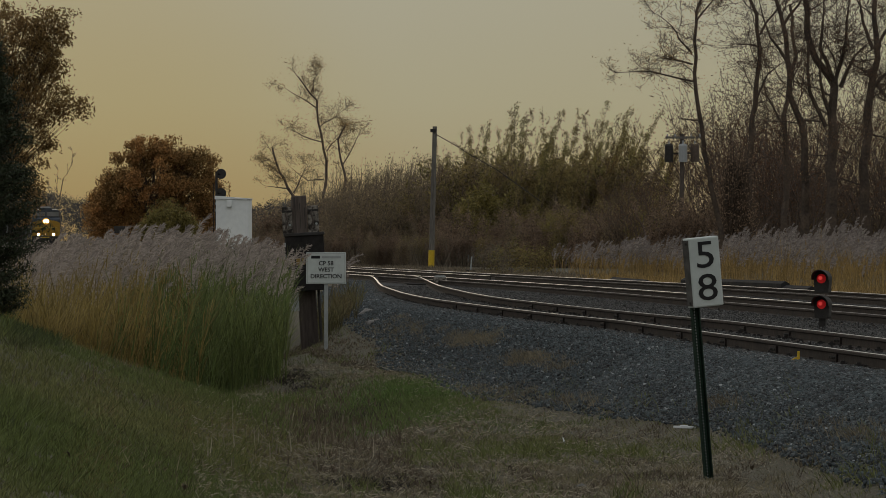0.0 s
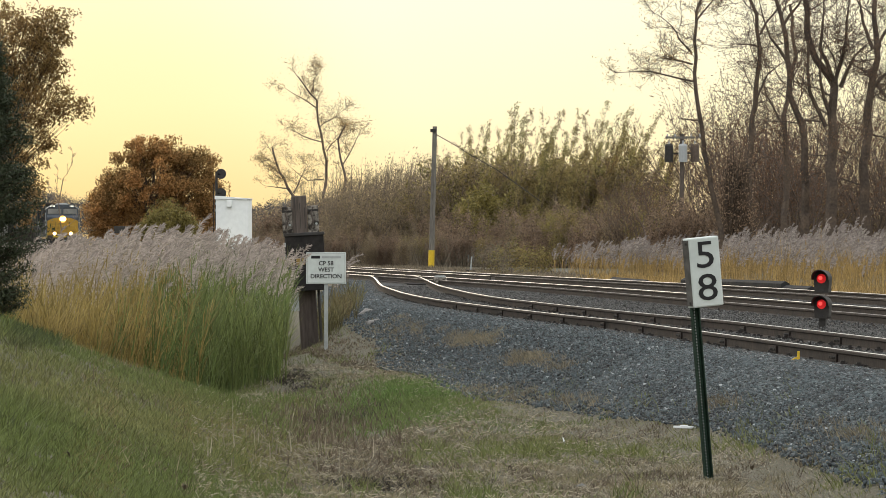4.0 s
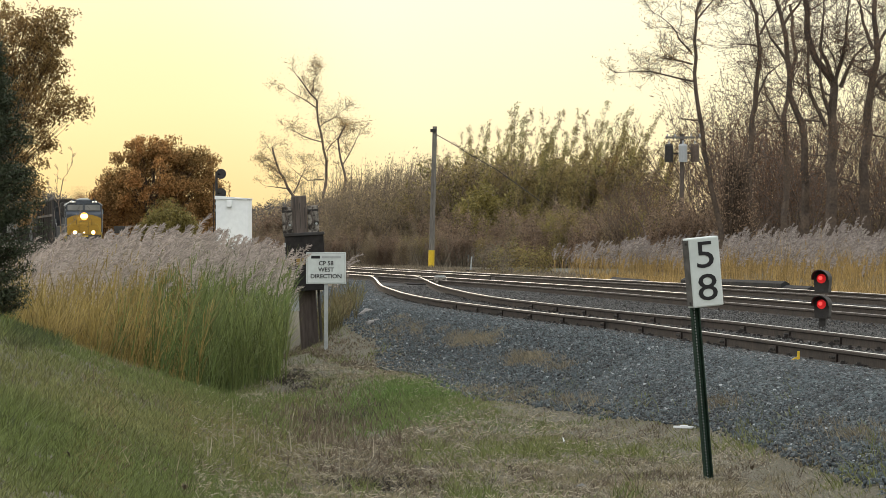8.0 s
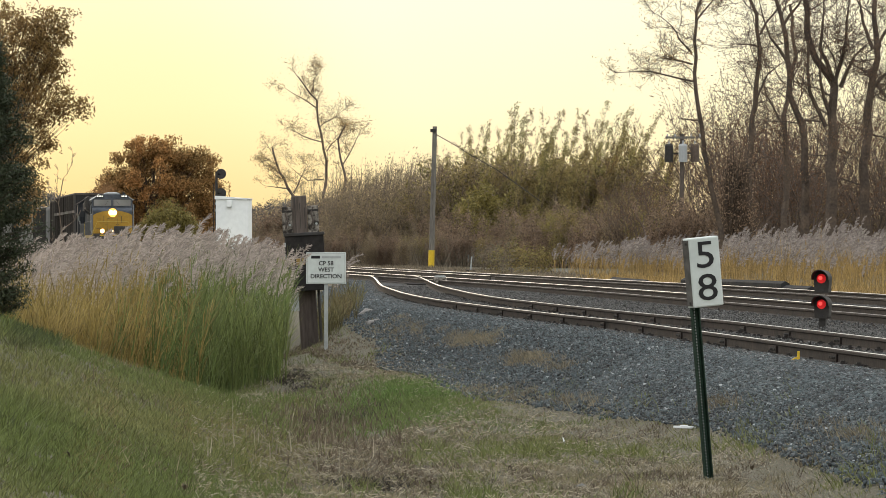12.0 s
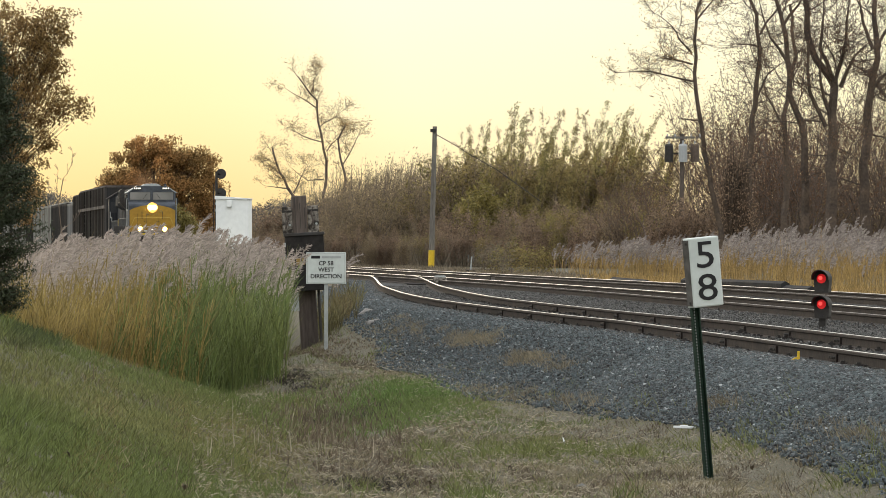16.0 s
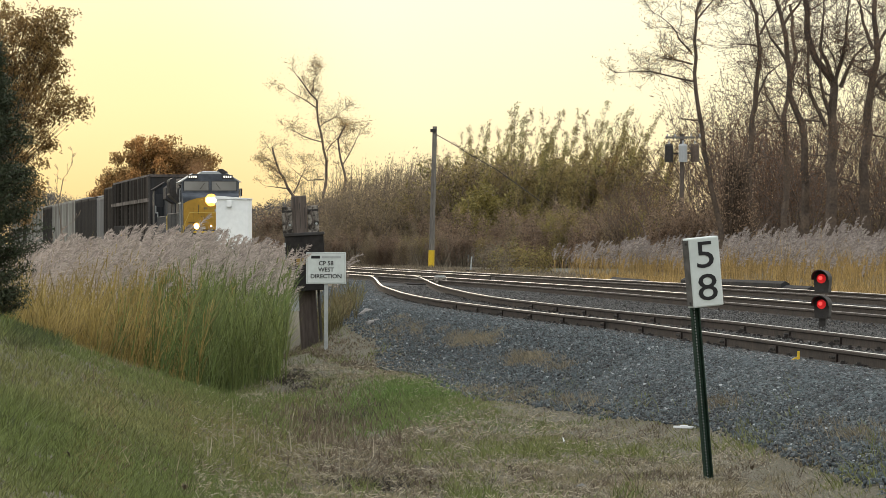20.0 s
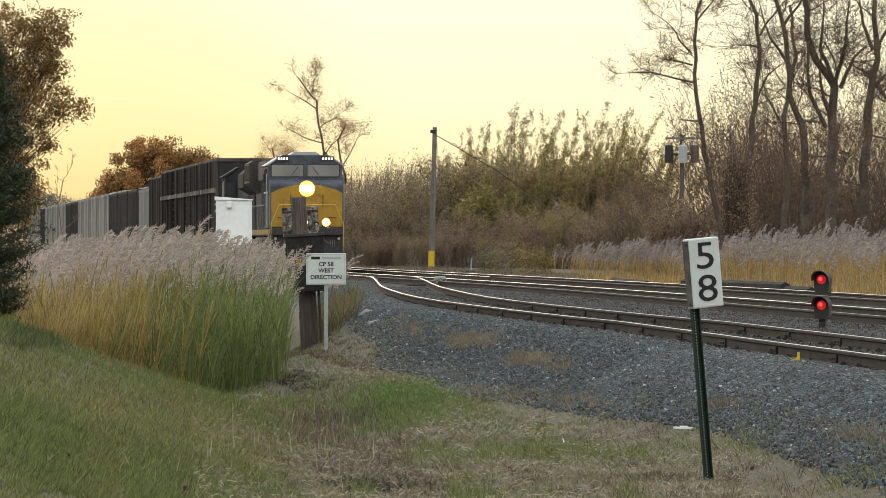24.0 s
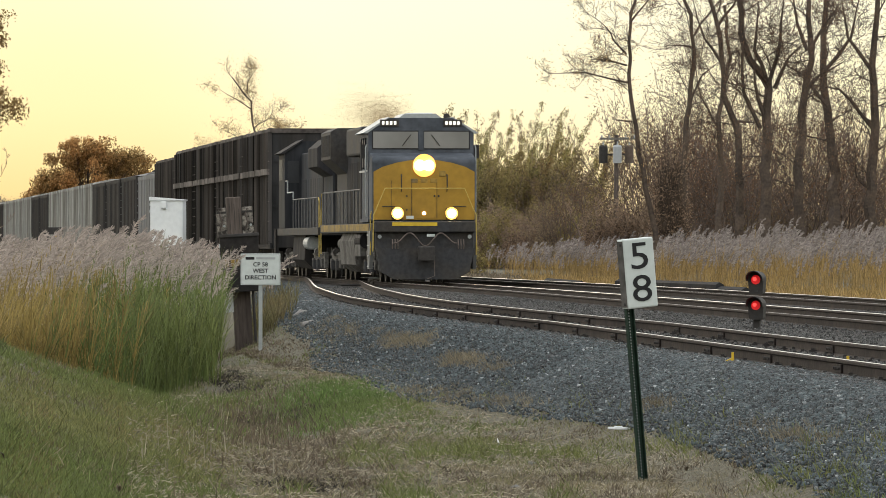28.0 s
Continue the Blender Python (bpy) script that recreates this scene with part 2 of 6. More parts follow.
    "reed_green": leafy("reed_green", (0.1, 0.145, 0.043), (0.145, 0.16, 0.054)),
    "plume": leafy("plume", (0.45, 0.39, 0.35), (0.33, 0.288, 0.26), 0.36, 0.5, 0.9),
    "far_wood": mat("far_wood", (0.095, 0.092, 0.09), 0.95, 0, 0.2, 0.35, 0, 0, (0.115, 0.105, 0.097)),
    "tank_brown": mat("tank_brown", (0.105, 0.08, 0.065), 0.8, 0, 8, 0.3, 0.1),
    "grey_tank": mat("grey_tank", (0.34, 0.36, 0.38), 0.4, 0.2, 6, 0.1, 0),
}


# ---- mesh helpers ----
def box(bm, x0, x1, y0, y1, z0, z1, bevel=0.0):
    m = Matrix.Translation(((x0 + x1) / 2, (y0 + y1) / 2, (z0 + z1) / 2)) @ Matrix.Diagonal((x1 - x0, y1 - y0, z1 - z0, 1))
    r = bmesh.ops.create_cube(bm, size=1, matrix=m)
    if bevel:
        es = list({e for v in r["verts"] for e in v.link_edges})
        bmesh.ops.bevel(bm, geom=es, offset=bevel, segments=2, affect="EDGES", profile=0.5)
    return bm


def rod(bm, a, b, r, r2=None, n=8):
    a, b = Vector(a), Vector(b)
    d = b - a
    m = Matrix.Translation((a + b) / 2) @ d.to_track_quat("Z", "Y").to_matrix().to_4x4()
    bmesh.ops.create_cone(bm, cap_ends=True, segments=n, radius1=r, radius2=r if r2 is None else r2, depth=d.length, matrix=m)
    return bm


def pipe(bm, pts, r, n=6):
    """One bent tube through the points."""
    pts = [Vector(p) for p in pts]
    rings = []
    for i, p in enumerate(pts):
        d = (pts[min(i + 1, len(pts) - 1)] - pts[max(i - 1, 0)]).normalized()
        ref = Vector((0, 0, 1)) if abs(d.z) < 0.9 else Vector((1, 0, 0))
        u = d.cross(ref).normalized()
        v = d.cross(u)
        rings.append([bm.verts.new(p + (u * math.cos(2 * math.pi * k / n) + v * math.sin(2 * math.pi * k / n)) * r) for k in range(n)])
    for a, b in zip(rings, rings[1:]):
        for k in range(n):
            bm.faces.new((a[k], a[(k + 1) % n], b[(k + 1) % n], b[k]))
    bm.faces.new(rings[0]), bm.faces.new(rings[-1])
    bmesh.ops.recalc_face_normals(bm, faces=bm.faces)
    return bm


def prism(bm, poly, axis, lo, hi):
    """Extrudes a 2D outline along x, y or z."""
    put = {"x": lambda u, v, w: (w, u, v), "y": lambda u, v, w: (u, w, v), "z": lambda u, v, w: (u, v, w)}[axis]
    a = [bm.verts.new(put(u, v, lo)) for u, v in poly]
    b = [bm.verts.new(put(u, v, hi)) for u, v in poly]
    bm.faces.new(a), bm.faces.new(b)
    k = len(poly)
    for i in range(k):
        bm.faces.new((a[i], a[(i + 1) % k], b[(i + 1) % k], b[i]))
    bmesh.ops.recalc_face_normals(bm, faces=bm.faces)
    return bm


def B(*boxes, bevel=0.0):
    bm = bmesh.new()
    for b in boxes:
        box(bm, *b, bevel=bevel)
    return bm


def part(name, bm, material, parent=None, label="", smooth=False):
    me = bpy.data.meshes.new(name)
    bm.to_mesh(me)
    bm.free()
    me.materials.append(M[material])
    if smooth:
        for p in me.polygons:
            p.use_smooth = True
    ob = new(name, me)
    ob.parent = parent
    return tagged(ob, label)


def mesh_of(name, verts, faces, material):
    me = bpy.data.meshes.new(name)
    me.from_pydata(verts, [], faces)
    me.materials.append(M[material])
    return me


def raw(name, verts, faces, material, parent=None, label="", smooth=False):
    me = mesh_of(name, verts, faces, material)
    if smooth:
        me.polygons.foreach_set("use_smooth", [True] * len(me.polygons))
    ob = new(name, me)
    ob.parent = parent
    return tagged(ob, label)


def quads(name, corners, material, parent=None):
    """corners: array (n, 4, 3) of loose four-sided pieces, as one mesh."""
    n = len(corners)
    me = bpy.data.meshes.new(name)
    me.vertices.add(n * 4), me.loops.add(n * 4), me.polygons.add(n)
    me.vertices.foreach_set("co", np.ascontiguousarray(corners, dtype=np.float32).ravel())
    me.loops.foreach_set("vertex_index", np.arange(n * 4, dtype=np.int32))
    me.polygons.foreach_set("loop_start", np.arange(0, n * 4, 4, dtype=np.int32))
    me.update(calc_edges=True)
    me.materials.append(M[material])
    ob = new(name, me)
    ob.parent = parent
    return ob


def empty(name, m=None):
    e = new(name)
    e.empty_display_size = 0.3
    if m is not None:
        e.matrix_world = m
    return e


def smooth01(t):
    t = min(1.0, max(0.0, t))
    return t * t * (3 - 2 * t)


# ---- the line of the tracks ----
STEP = 1.0
YS = np.arange(-140.0, 1400.0, STEP)
SL = np.array([-0.06 - 0.0194 * smooth01((y - 150) / 55) for y in YS])
XS = np.concatenate(([0.0], np.cumsum(SL[:-1] * STEP)))
XS += 1.35 - np.interp(205.0, YS, XS)


def main_x(y):
    return float(np.interp(y, YS, XS))


SIDING = ((103, 3.30), (110, 2.70), (120, 1.97), (130, 1.30), (140, 0.68), (150, 0.20), (160, -0.16), (173, -0.52), (186, -0.84), (200, -1.06), (214, -1.24), (232, -1.50), (241, -1.70), (246, -1.90))


def side_x(y):
    """Siding that leaves the main line by a turnout."""
    if y < 103:
        return main_x(y) - 4.75 + 0.06 * max(0.0, 1 - (103 - y) / 20)
    return float(np.interp(y, [p[0] for p in SIDING], [p[1] for p in SIDING])) if y < 246 else main_x(y)


def far_x(y):
    return main_x(y) + 3.95


def ground_z(x, y):
    """Height of the ground over the whole plan."""
    left = side_x(y) - x if y < 246 else main_x(y) - x
    right = x - far_x(y)
    if left < 1.5 and right < 2.2:
        z = -0.178
    elif left >= 1.5:
        z = -0.178 - 0.672 * smooth01((left - 1.5) / 2.1)
        wet = smooth01((-2.2 - x) / 1.6) * smooth01((y - 84) / 14)
        z -= 0.45 * wet * (1 - smooth01((y - 190) / 60))
        z += 0.37 * max(0.0, -1.5 - x) * (1 - smooth01((y - 74) / 14)) if x > -9 else 0.37 * 7.5 * (1 - smooth01((y - 74) / 14))
        z += 0.42 * (1 - smooth01((y - 8) / 26))
    else:
        z = -0.178 - 0.172 * smooth01((right - 2.2) / 2.0)
    if left > 3 and 40 < y < 140:
        z -= 0.30 * math.exp(-((x + 1.1) / 0.9) ** 2 - ((y - 82) / 9) ** 2)
        z += 0.14 * math.exp(-((x + 0.6) / 0.9) ** 2 - ((y - 98) / 7) ** 2)
        z -= 0.16 * math.exp(-((x + 2.15) / 0.32) ** 2 - ((y - 97) / 3.0) ** 2)
        z -= 0.20 * math.exp(-((x + 0.92 + 0.05 * (81 - y)) / 0.3) ** 2 - ((y - 81) / 2.2) ** 2)
        z += 0.035 * noise.noise((x * 1.6, y * 0.5, 7.3))
    z += 0.05 * noise.noise((x * 0.5, y * 0.12, 0.3)) * (1 if left > 3 or right > 3 else 0)
    return z


def edge_shift(y):
    """How far the grass creeps out over the ballast edge."""
    return float(np.interp(y, (50, 58, 67, 74, 80, 87, 95, 102, 111, 125, 140), (0.95, 1.05, 1.15, 1.0, 0.85, 0.5, 0.12, 0.0, 0.3, 0.9, 1.1)))


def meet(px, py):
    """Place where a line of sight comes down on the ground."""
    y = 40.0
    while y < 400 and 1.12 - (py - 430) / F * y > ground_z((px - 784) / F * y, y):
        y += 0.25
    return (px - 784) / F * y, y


# ---- ground ----
def build_ground():
    xs = sorted(set([round(v, 2) for v in np.arange(-12, 30.01, 0.3)] + [-3000, -1200, -500, -250, -130, -80, -55, -40, -30, -24, -19, -15, 34, 45, 60, 85, 130, 250, 600, 1300, 3000]))
    ys = sorted(set([-3000, -800, -200, -130, -100, -70, -40, -20, -10, 0] + [round(v, 2) for v in np.arange(6, 60, 2)] + [round(v, 2) for v in np.arange(60, 150, 0.5)]
                    + [round(v, 1) for v in np.arange(150, 270, 1.5)] + list(range(270, 460, 10)) + [480, 520, 580, 660, 760, 900, 1100, 1400, 1900, 2600, 4000]))
    verts = [(x, y, ground_z(x, min(max(y, -130), 1300))) for y in ys for x in xs]
    w = len(xs)
    faces, kinds = [], []
    for j in range(len(ys) - 1):
        for i in range(w - 1):
            faces.append((j * w + i, j * w + i + 1, (j + 1) * w + i + 1, (j + 1) * w + i))
            x, y = (xs[i] + xs[i + 1]) / 2, (ys[j] + ys[j + 1]) / 2
            yy = min(max(y, -130), 1300)
            lo = (side_x(yy) if yy < 246 else main_x(yy)) - 3.2 + edge_shift(y) + 0.5 * noise.noise((x * 0.4, y * 0.15, 2.0))
            kinds.append(0 if not lo < x < far_x(yy) + 3.0 else 1 if x < lo + 2.3 else 2)
    me = mesh_of("ground", verts, faces, "grass")
    me.materials.append(M["ballast_bed"])
    me.materials.append(M["bed_dirty"])
    me.polygons.foreach_set("material_index", kinds)
    me.polygons.foreach_set("use_smooth", [True] * len(faces))
    tagged(new("ground", me), "autumn grass ground with a grey ballast bed along the tracks", "ground", kind="structure")


build_ground()


# ---- tracks ----
def rail_mesh(name, fx, off, y0, y1, head):
    ys = list(np.arange(y0, min(y1, 262), 2.0)) + (list(np.arange(262, y1, 12.0)) if y1 > 262 else [])
    # rails in daily use are worn round and bright over the whole crown, the others only on top
    used = head == "rail_head"
    flat, drop = (0.016, 0.004) if used else (0.026, 0.003)
    prof = [(-0.07, -0.17), (-0.07, -0.158), (-0.012, -0.135), (-0.012, -0.05), (-0.036, -0.035), (-0.036, -0.014), (-0.03, -drop), (-flat, 0.0),
            (flat, 0.0), (0.03, -drop), (0.036, -0.014), (0.036, -0.035), (0.012, -0.05), (0.012, -0.135), (0.07, -0.158), (0.07, -0.17)]
    k = len(prof)
    verts = [(fx(y) + off + u, y, v) for y in ys for u, v in prof]
    faces, mi = [], []
    for j in range(len(ys) - 1):
        for i in range(k):
            i2 = (i + 1) % k
            faces.append((j * k + i, j * k + i2, (j + 1) * k + i2, (j + 1) * k + i))
            mi.append(1 if i == 7 or used and 6 <= i <= 8 else 0)
    me = mesh_of(name, verts, faces, "rail_side")
    me.materials.append(M[head])
    me.polygons.foreach_set("material_index", mi)
    return me


def track(label, fx, y0, y1, heads, nties, tie_from):
    t = tagged(empty("railway_track"), label, "railway track", kind="structure")
    for off, head in zip((-0.753, 0.753), heads):
        runs = [(y0, y1, head)] if head != "rail_dull" else [(y0, 242, head), (242, y1, "rail_head")]
        for a, b, h in runs:
            r = new("rail", rail_mesh("rail", fx, off, a, b, h))
            r.parent = t
    bm = B((-1.3, 1.3, -0.115, 0.115, -0.36, -0.175), bevel=0.012)
    first = part("tie", bm, "tie", t)
    rnd = random.Random(5)
    first.matrix_world = pose(fx(tie_from), tie_from, 0)
    for i in range(1, nties):
        y = tie_from + i * 0.52
        o = new("tie", first.data)
        o.parent = t
        o.matrix_world = pose(fx(y) + rnd.uniform(-0.05, 0.05), y, rnd.uniform(-0.012, 0.006), 0, 0, rnd.uniform(-1, 1))
    return t


TRACK_SIDE = track("rusty siding track with bolted rail joints on grey ballast", side_x, -120, 243, ("rail_worn", "rail_worn"), 290, 62)
TRACK_MAIN = track("main railway track with polished rails on grey ballast", main_x, -120, 1300, ("rail_dull", "rail_head"), 290, 92)
TRACK_FAR = track("second main railway track with polished rails", far_x, -120, 1300, ("rail_dull", "rail_head"), 250, 110)


def joint_bars():
    """Bolted bars at the rail joints of the siding, each with its bolts."""
    for off in (-0.753, 0.753):
        for i in range(13):
            y = 63.4 + i * 5.94 + (0.9 if off > 0 else 0)
            b = part("joint_bar", B((-0.034, -0.012, -0.3, 0.3, -0.135, -0.05), bevel=0.005), "rail_side", TRACK_SIDE)
            b.matrix_world = pose(side_x(y) + off, y, 0, 0, 0, 3.4)
            for k in (-0.2, -0.07, 0.07, 0.2):
                part("bolt", rod(bmesh.new(), (-0.034, k, -0.09), (-0.05, k, -0.09), 0.016, n=6), "steel_dark", b)


joint_bars()


def rail_anchors():
    """Spring clips that grip the foot of the siding's rails."""
    me = None
    rnd = random.Random(77)
    for off in (-0.753, 0.753):
        for i in range(110):
            y = 62.6 + i * 1.04 + rnd.uniform(-0.25, 0.25)
            if me is None:
                a = part("rail_anchor", B((-0.125, -0.02, -0.05, 0.05, -0.172, -0.125), (-0.1, -0.06, -0.03, 0.03, -0.125, -0.105), bevel=0.0), "steel_dark", TRACK_SIDE)
                me = a.data
            else:
                a = new("rail_anchor", me)
                a.parent = TRACK_SIDE
            a.matrix_world = pose(side_x(y) + off + rnd.uniform(-0.02, 0.03), y, rnd.uniform(-0.03, 0.004), 0, 0, 5 * (i % 4) - 8)


rail_anchors()


def stones():
    rng = np.random.default_rng(3)
    shoulder, between = 225000, 60000
    n = shoulder + between
    first = np.arange(n) < shoulder
    y = np.where(first, np.where(np.arange(n) < 90000, 48 + rng.random(n) * 36, 46 + (rng.random(n) ** 1.35) * 190), 60 + (rng.random(n) ** 1.4) * 150)
    sx = np.array([side_x(v) for v in y])
    x = np.where(first, sx - 3.9 + rng.random(n) * 3.2, sx - 0.8 + rng.random(n) * 9.5)
    keep = (np.abs(np.abs(x - sx) - 0.753) > 0.1) & ((x - sx + 3.75 - np.array([edge_shift(v) * (1.3 if v > 104 else 1.0) for v in y])) > rng.random(n) ** 2 * 0.8 - 0.3)
    x, y, sx = x[keep], y[keep], sx[keep]
    n = len(x)
    z = np.array([ground_z(a, b) for a, b in zip(x, y)])
    # blocky stones: a small three-cornered top over a wider three-cornered foot, turned and jittered
    turn = np.array([0.0, 2.09, 4.19])
    low = np.stack((np.cos(turn), np.sin(turn), np.full(3, -0.6)), 1)
    high = np.stack((np.cos(turn + 0.9) * 0.8, np.sin(turn + 0.9) * 0.8, np.full(3, 0.55)), 1)
    v = np.concatenate((low, high))[None] + rng.uniform(-0.3, 0.3, (n, 6, 3)) * (1, 1, 0.8)
    v *= (0.0108 + 0.0145 * rng.random((n, 1, 1)) ** 2) * (1 + np.clip(y - 85, 0, 90) / 420)[:, None, None]
    a = rng.uniform(0, 6.28, n)
    c, s = np.cos(a)[:, None], np.sin(a)[:, None]
    p = np.empty_like(v)
    p[..., 0] = v[..., 0] * c - v[..., 1] * s + x[:, None]
    p[..., 1] = v[..., 0] * s + v[..., 1] * c + y[:, None]
    p[..., 2] = v[..., 2] + z[:, None] + 0.022 + 0.016 * rng.random((n, 1))
    tri = np.array([(3, 4, 5), (0, 1, 3), (1, 4, 3), (1, 2, 4), (2, 5, 4), (2, 0, 5), (0, 3, 5)])
    pale = rng.random(n) < 0.028
    dirty = (x - sx) > -1.0 + rng.normal(0, 0.25, n)
    for sel, mt, lab in ((~dirty & ~pale, "stone", "blue-grey crushed stone ballast beside the tracks"), (~dirty & pale, "stone_pale", "scattered pale chips in the ballast"), (dirty, "stone_dirty", "oil-stained dark ballast between the rails")):
        q, m = p[sel], int(sel.sum())
        f = (tri[None] + 6 * np.arange(m)[:, None, None]).reshape(-1, 3)
        me = bpy.data.meshes.new("ballast")
        me.vertices.add(m * 6), me.loops.add(len(f) * 3), me.polygons.add(len(f))
        me.vertices.foreach_set("co", q.astype(np.float32).ravel())
        me.loops.foreach_set("vertex_index", f.astype(np.int32).ravel())
        me.polygons.foreach_set("loop_start", np.arange(0, len(f) * 3, 3, dtype=np.int32))
        me.update(calc_edges=True)
        me.materials.append(M[mt])
        tagged(new("ballast", me), lab, "ballast", kind="stuff")


stones()


# ---- plants ----
def blades(name, label, x, y, h, wide, lean, material, category="grass"):
    """Tapered blades from arrays of places, heights and leans."""
    rng = np.random.default_rng(len(x))
    n = len(x)
    z = np.array([ground_z(a, b) for a, b in zip(x, y)]) - 0.01
    a = rng.uniform(0, 6.28, n)
    dx, dy = np.cos(a) * wide, np.sin(a) * wide * 0.5
    lx, ly = rng.normal(0, lean, n) * h, rng.normal(0, lean, n) * h
    c = np.zeros((n, 4, 3))
    c[:, 0] = np.stack((x - dx, y - dy, z), 1)
    c[:, 1] = np.stack((x + dx, y + dy, z), 1)
    c[:, 2] = np.stack((x + lx + dx * 0.25, y + ly, z + h), 1)
    c[:, 3] = np.stack((x + lx - dx * 0.25, y + ly, z + h), 1)
    return tagged(quads(name, c, material), label, category, kind="stuff")


def grass():
    rng = np.random.default_rng(8)
    n = 450000
    y = 40 + (rng.random(n) ** 1.35) * 110
    half = y * 0.068
    x = rng.uniform(-1, 1.1, n) * half
    edge = np.array([side_x(v) for v in y]) - 3.0 + np.array([edge_shift(v) for v in y]) + np.array([0.7 * noise.noise((v * 0.22, w * 0.9, 4.0)) + 0.4 * noise.noise((v * 1.3, w * 2.9, 5.0)) for v, w in zip(y, x)]) - 0.1
    ok = (x < edge) & ((x > -2.9) | (y < 96))
    x, y, edge = x[ok], y[ok], edge[ok]
    tone = np.array([noise.noise((a * 0.7, b * 0.13, 9.0)) + 0.5 * noise.noise((a * 2.4, b * 0.5, 1.0)) for a, b in zip(x, y)])
    bank = np.clip((-1.3 - x) / 0.8, 0, 1) * (y < 92)
    lawn = np.exp(-((x + 0.6) / 0.9) ** 2 - ((y - 89) / 6.5) ** 2)
    strip = np.exp(-((x - 1.2) / 1.0) ** 2 - ((y - 67.5) / 3.0) ** 2)
    hay = np.exp(-((x + 0.6) / 0.6) ** 2 - ((y - 66) / 11) ** 2) + np.exp(-((x - 1.8) / 1.1) ** 2 - ((y - 58) / 4.0) ** 2)
    green = tone + rng.normal(0, 0.22, len(x)) + 0.5 * bank + 0.8 * lawn + 0.5 * strip - 0.55 * hay + 0.12 > 0.05
    clump = np.array([noise.noise((a * 3.1, b * 0.8, 12.0)) + 0.6 * noise.noise((a * 7.5, b * 1.9, 14.0)) for a, b in zip(x, y)])
    bare = np.exp(-((x + 2.12) / 0.26) ** 2 - ((y - 97) / 2.6) ** 2) + np.exp(-((x + 0.92) / 0.26) ** 2 - ((y - 81.5) / 1.6) ** 2)
    thin = (rng.random(len(x)) > 1.3 * bare) & (clump + rng.normal(0, 0.25, len(x)) > -0.5) & (rng.random(len(x)) < np.clip(0.03 + 0.75 * (edge - x), 0, 1) * np.where(y > 106, 0.4, 1.0))
    h = rng.uniform(0.015, 0.05, len(x)) * np.clip(1 + 1.0 * clump, 0.4, 2.2) * (1 + 0.9 * (tone > 0.25)) + (0.035 * bank + 0.05 * lawn + 0.03 * hay) * rng.random(len(x)) + 0.10 * (rng.random(len(x)) < 0.012)
    lush = green & (rng.random(len(x)) < 1.7 * lawn)
    green = green & ~lush
    dead = np.array([noise.noise((a * 2.2, b * 0.6, 22.0)) + 0.7 * noise.noise((a * 6.0, b * 1.6, 24.0)) for a, b in zip(x, y)]) + rng.normal(0, 0.12, len(x)) + 0.8 * np.exp(-((x + 0.8) / 0.9) ** 2 - ((y - 72) / 11) ** 2) > 0.02
    for sel, name, lab, mt in ((green & thin, "grass", "short green and yellowing grass", "blade_green"), (lush & thin, "grass", "patch of lush green grass", "blade_lush"), (~green & ~lush & thin & ~dead, "dry_grass", "short dry straw-coloured grass", "blade_dry"), (~green & ~lush & thin & dead, "dead_grass", "dead brown grass and leaf litter", "litter_brown")):
        blades(name, lab, x[sel], y[sel], h[sel], 0.0055, 0.6, mt)
    # thick sward of the bank
    n = 150000
    by = 46 + rng.random(n) ** 1.2 * 46
    bx = -1.35 - 0.25 * (92 - by) / 46 + rng.normal(0, 0.28, n) - np.abs(rng.normal(0, 1.2, n))
    ok = bx > -0.068 * by
    bx, by = bx[ok], by[ok]
    dim = np.array([noise.noise((a * 2.4 + b * 0.09, b * 0.05, 31.0)) for a, b in zip(bx, by)]) + rng.normal(0, 0.2, len(bx)) > 0.12
    for sel, mt in ((~dim, "blade_green"), (dim, "blade_olive")):
        blades("grass", "thick green and olive grass on the bank", bx[sel], by[sel], rng.uniform(0.012, 0.045, sel.sum()), 0.005, 0.6, mt)
    n = 90
    tx, ty = -1.45 + rng.normal(0, 0.35, n), 56 + rng.random(n) * 32
    blades("dry_stems", "scattered pale dry grass stems along the bank", tx, ty, rng.uniform(0.08, 0.26, n), 0.005, 0.12, "straw")
    n = 2600
    tx, ty = -1.35 + rng.normal(0, 0.4, n), 84 + rng.normal(0, 6, n)
    blades("dead_grass", "dead brown stalks in the hollow below the reeds", tx, ty, rng.uniform(0.05, 0.16, n), 0.007, 0.35, "litter_brown")
    # the lush patch on its low mound
    n = 16000
    lx, ly = -0.6 + rng.normal(0, 0.62, n), 89.5 + rng.normal(0, 3.6, n)
    blades("grass", "patch of lush green grass", lx, ly, rng.uniform(0.03, 0.09, n) * np.exp(-((lx + 0.6) / 1.2) ** 2), 0.006, 0.5, "blade_lush")
    # rank dark weeds where bank meets reeds; dark debris paints shade in the hollows
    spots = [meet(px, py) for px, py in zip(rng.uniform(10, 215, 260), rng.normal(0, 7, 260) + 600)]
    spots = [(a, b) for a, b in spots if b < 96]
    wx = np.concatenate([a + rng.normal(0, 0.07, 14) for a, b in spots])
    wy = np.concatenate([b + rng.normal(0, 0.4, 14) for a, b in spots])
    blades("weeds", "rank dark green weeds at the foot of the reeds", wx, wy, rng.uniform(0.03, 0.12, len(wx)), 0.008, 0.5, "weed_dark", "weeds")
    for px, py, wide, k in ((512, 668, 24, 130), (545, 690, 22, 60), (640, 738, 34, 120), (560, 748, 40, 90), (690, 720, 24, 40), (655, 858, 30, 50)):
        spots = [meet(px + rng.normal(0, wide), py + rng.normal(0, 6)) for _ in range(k)]
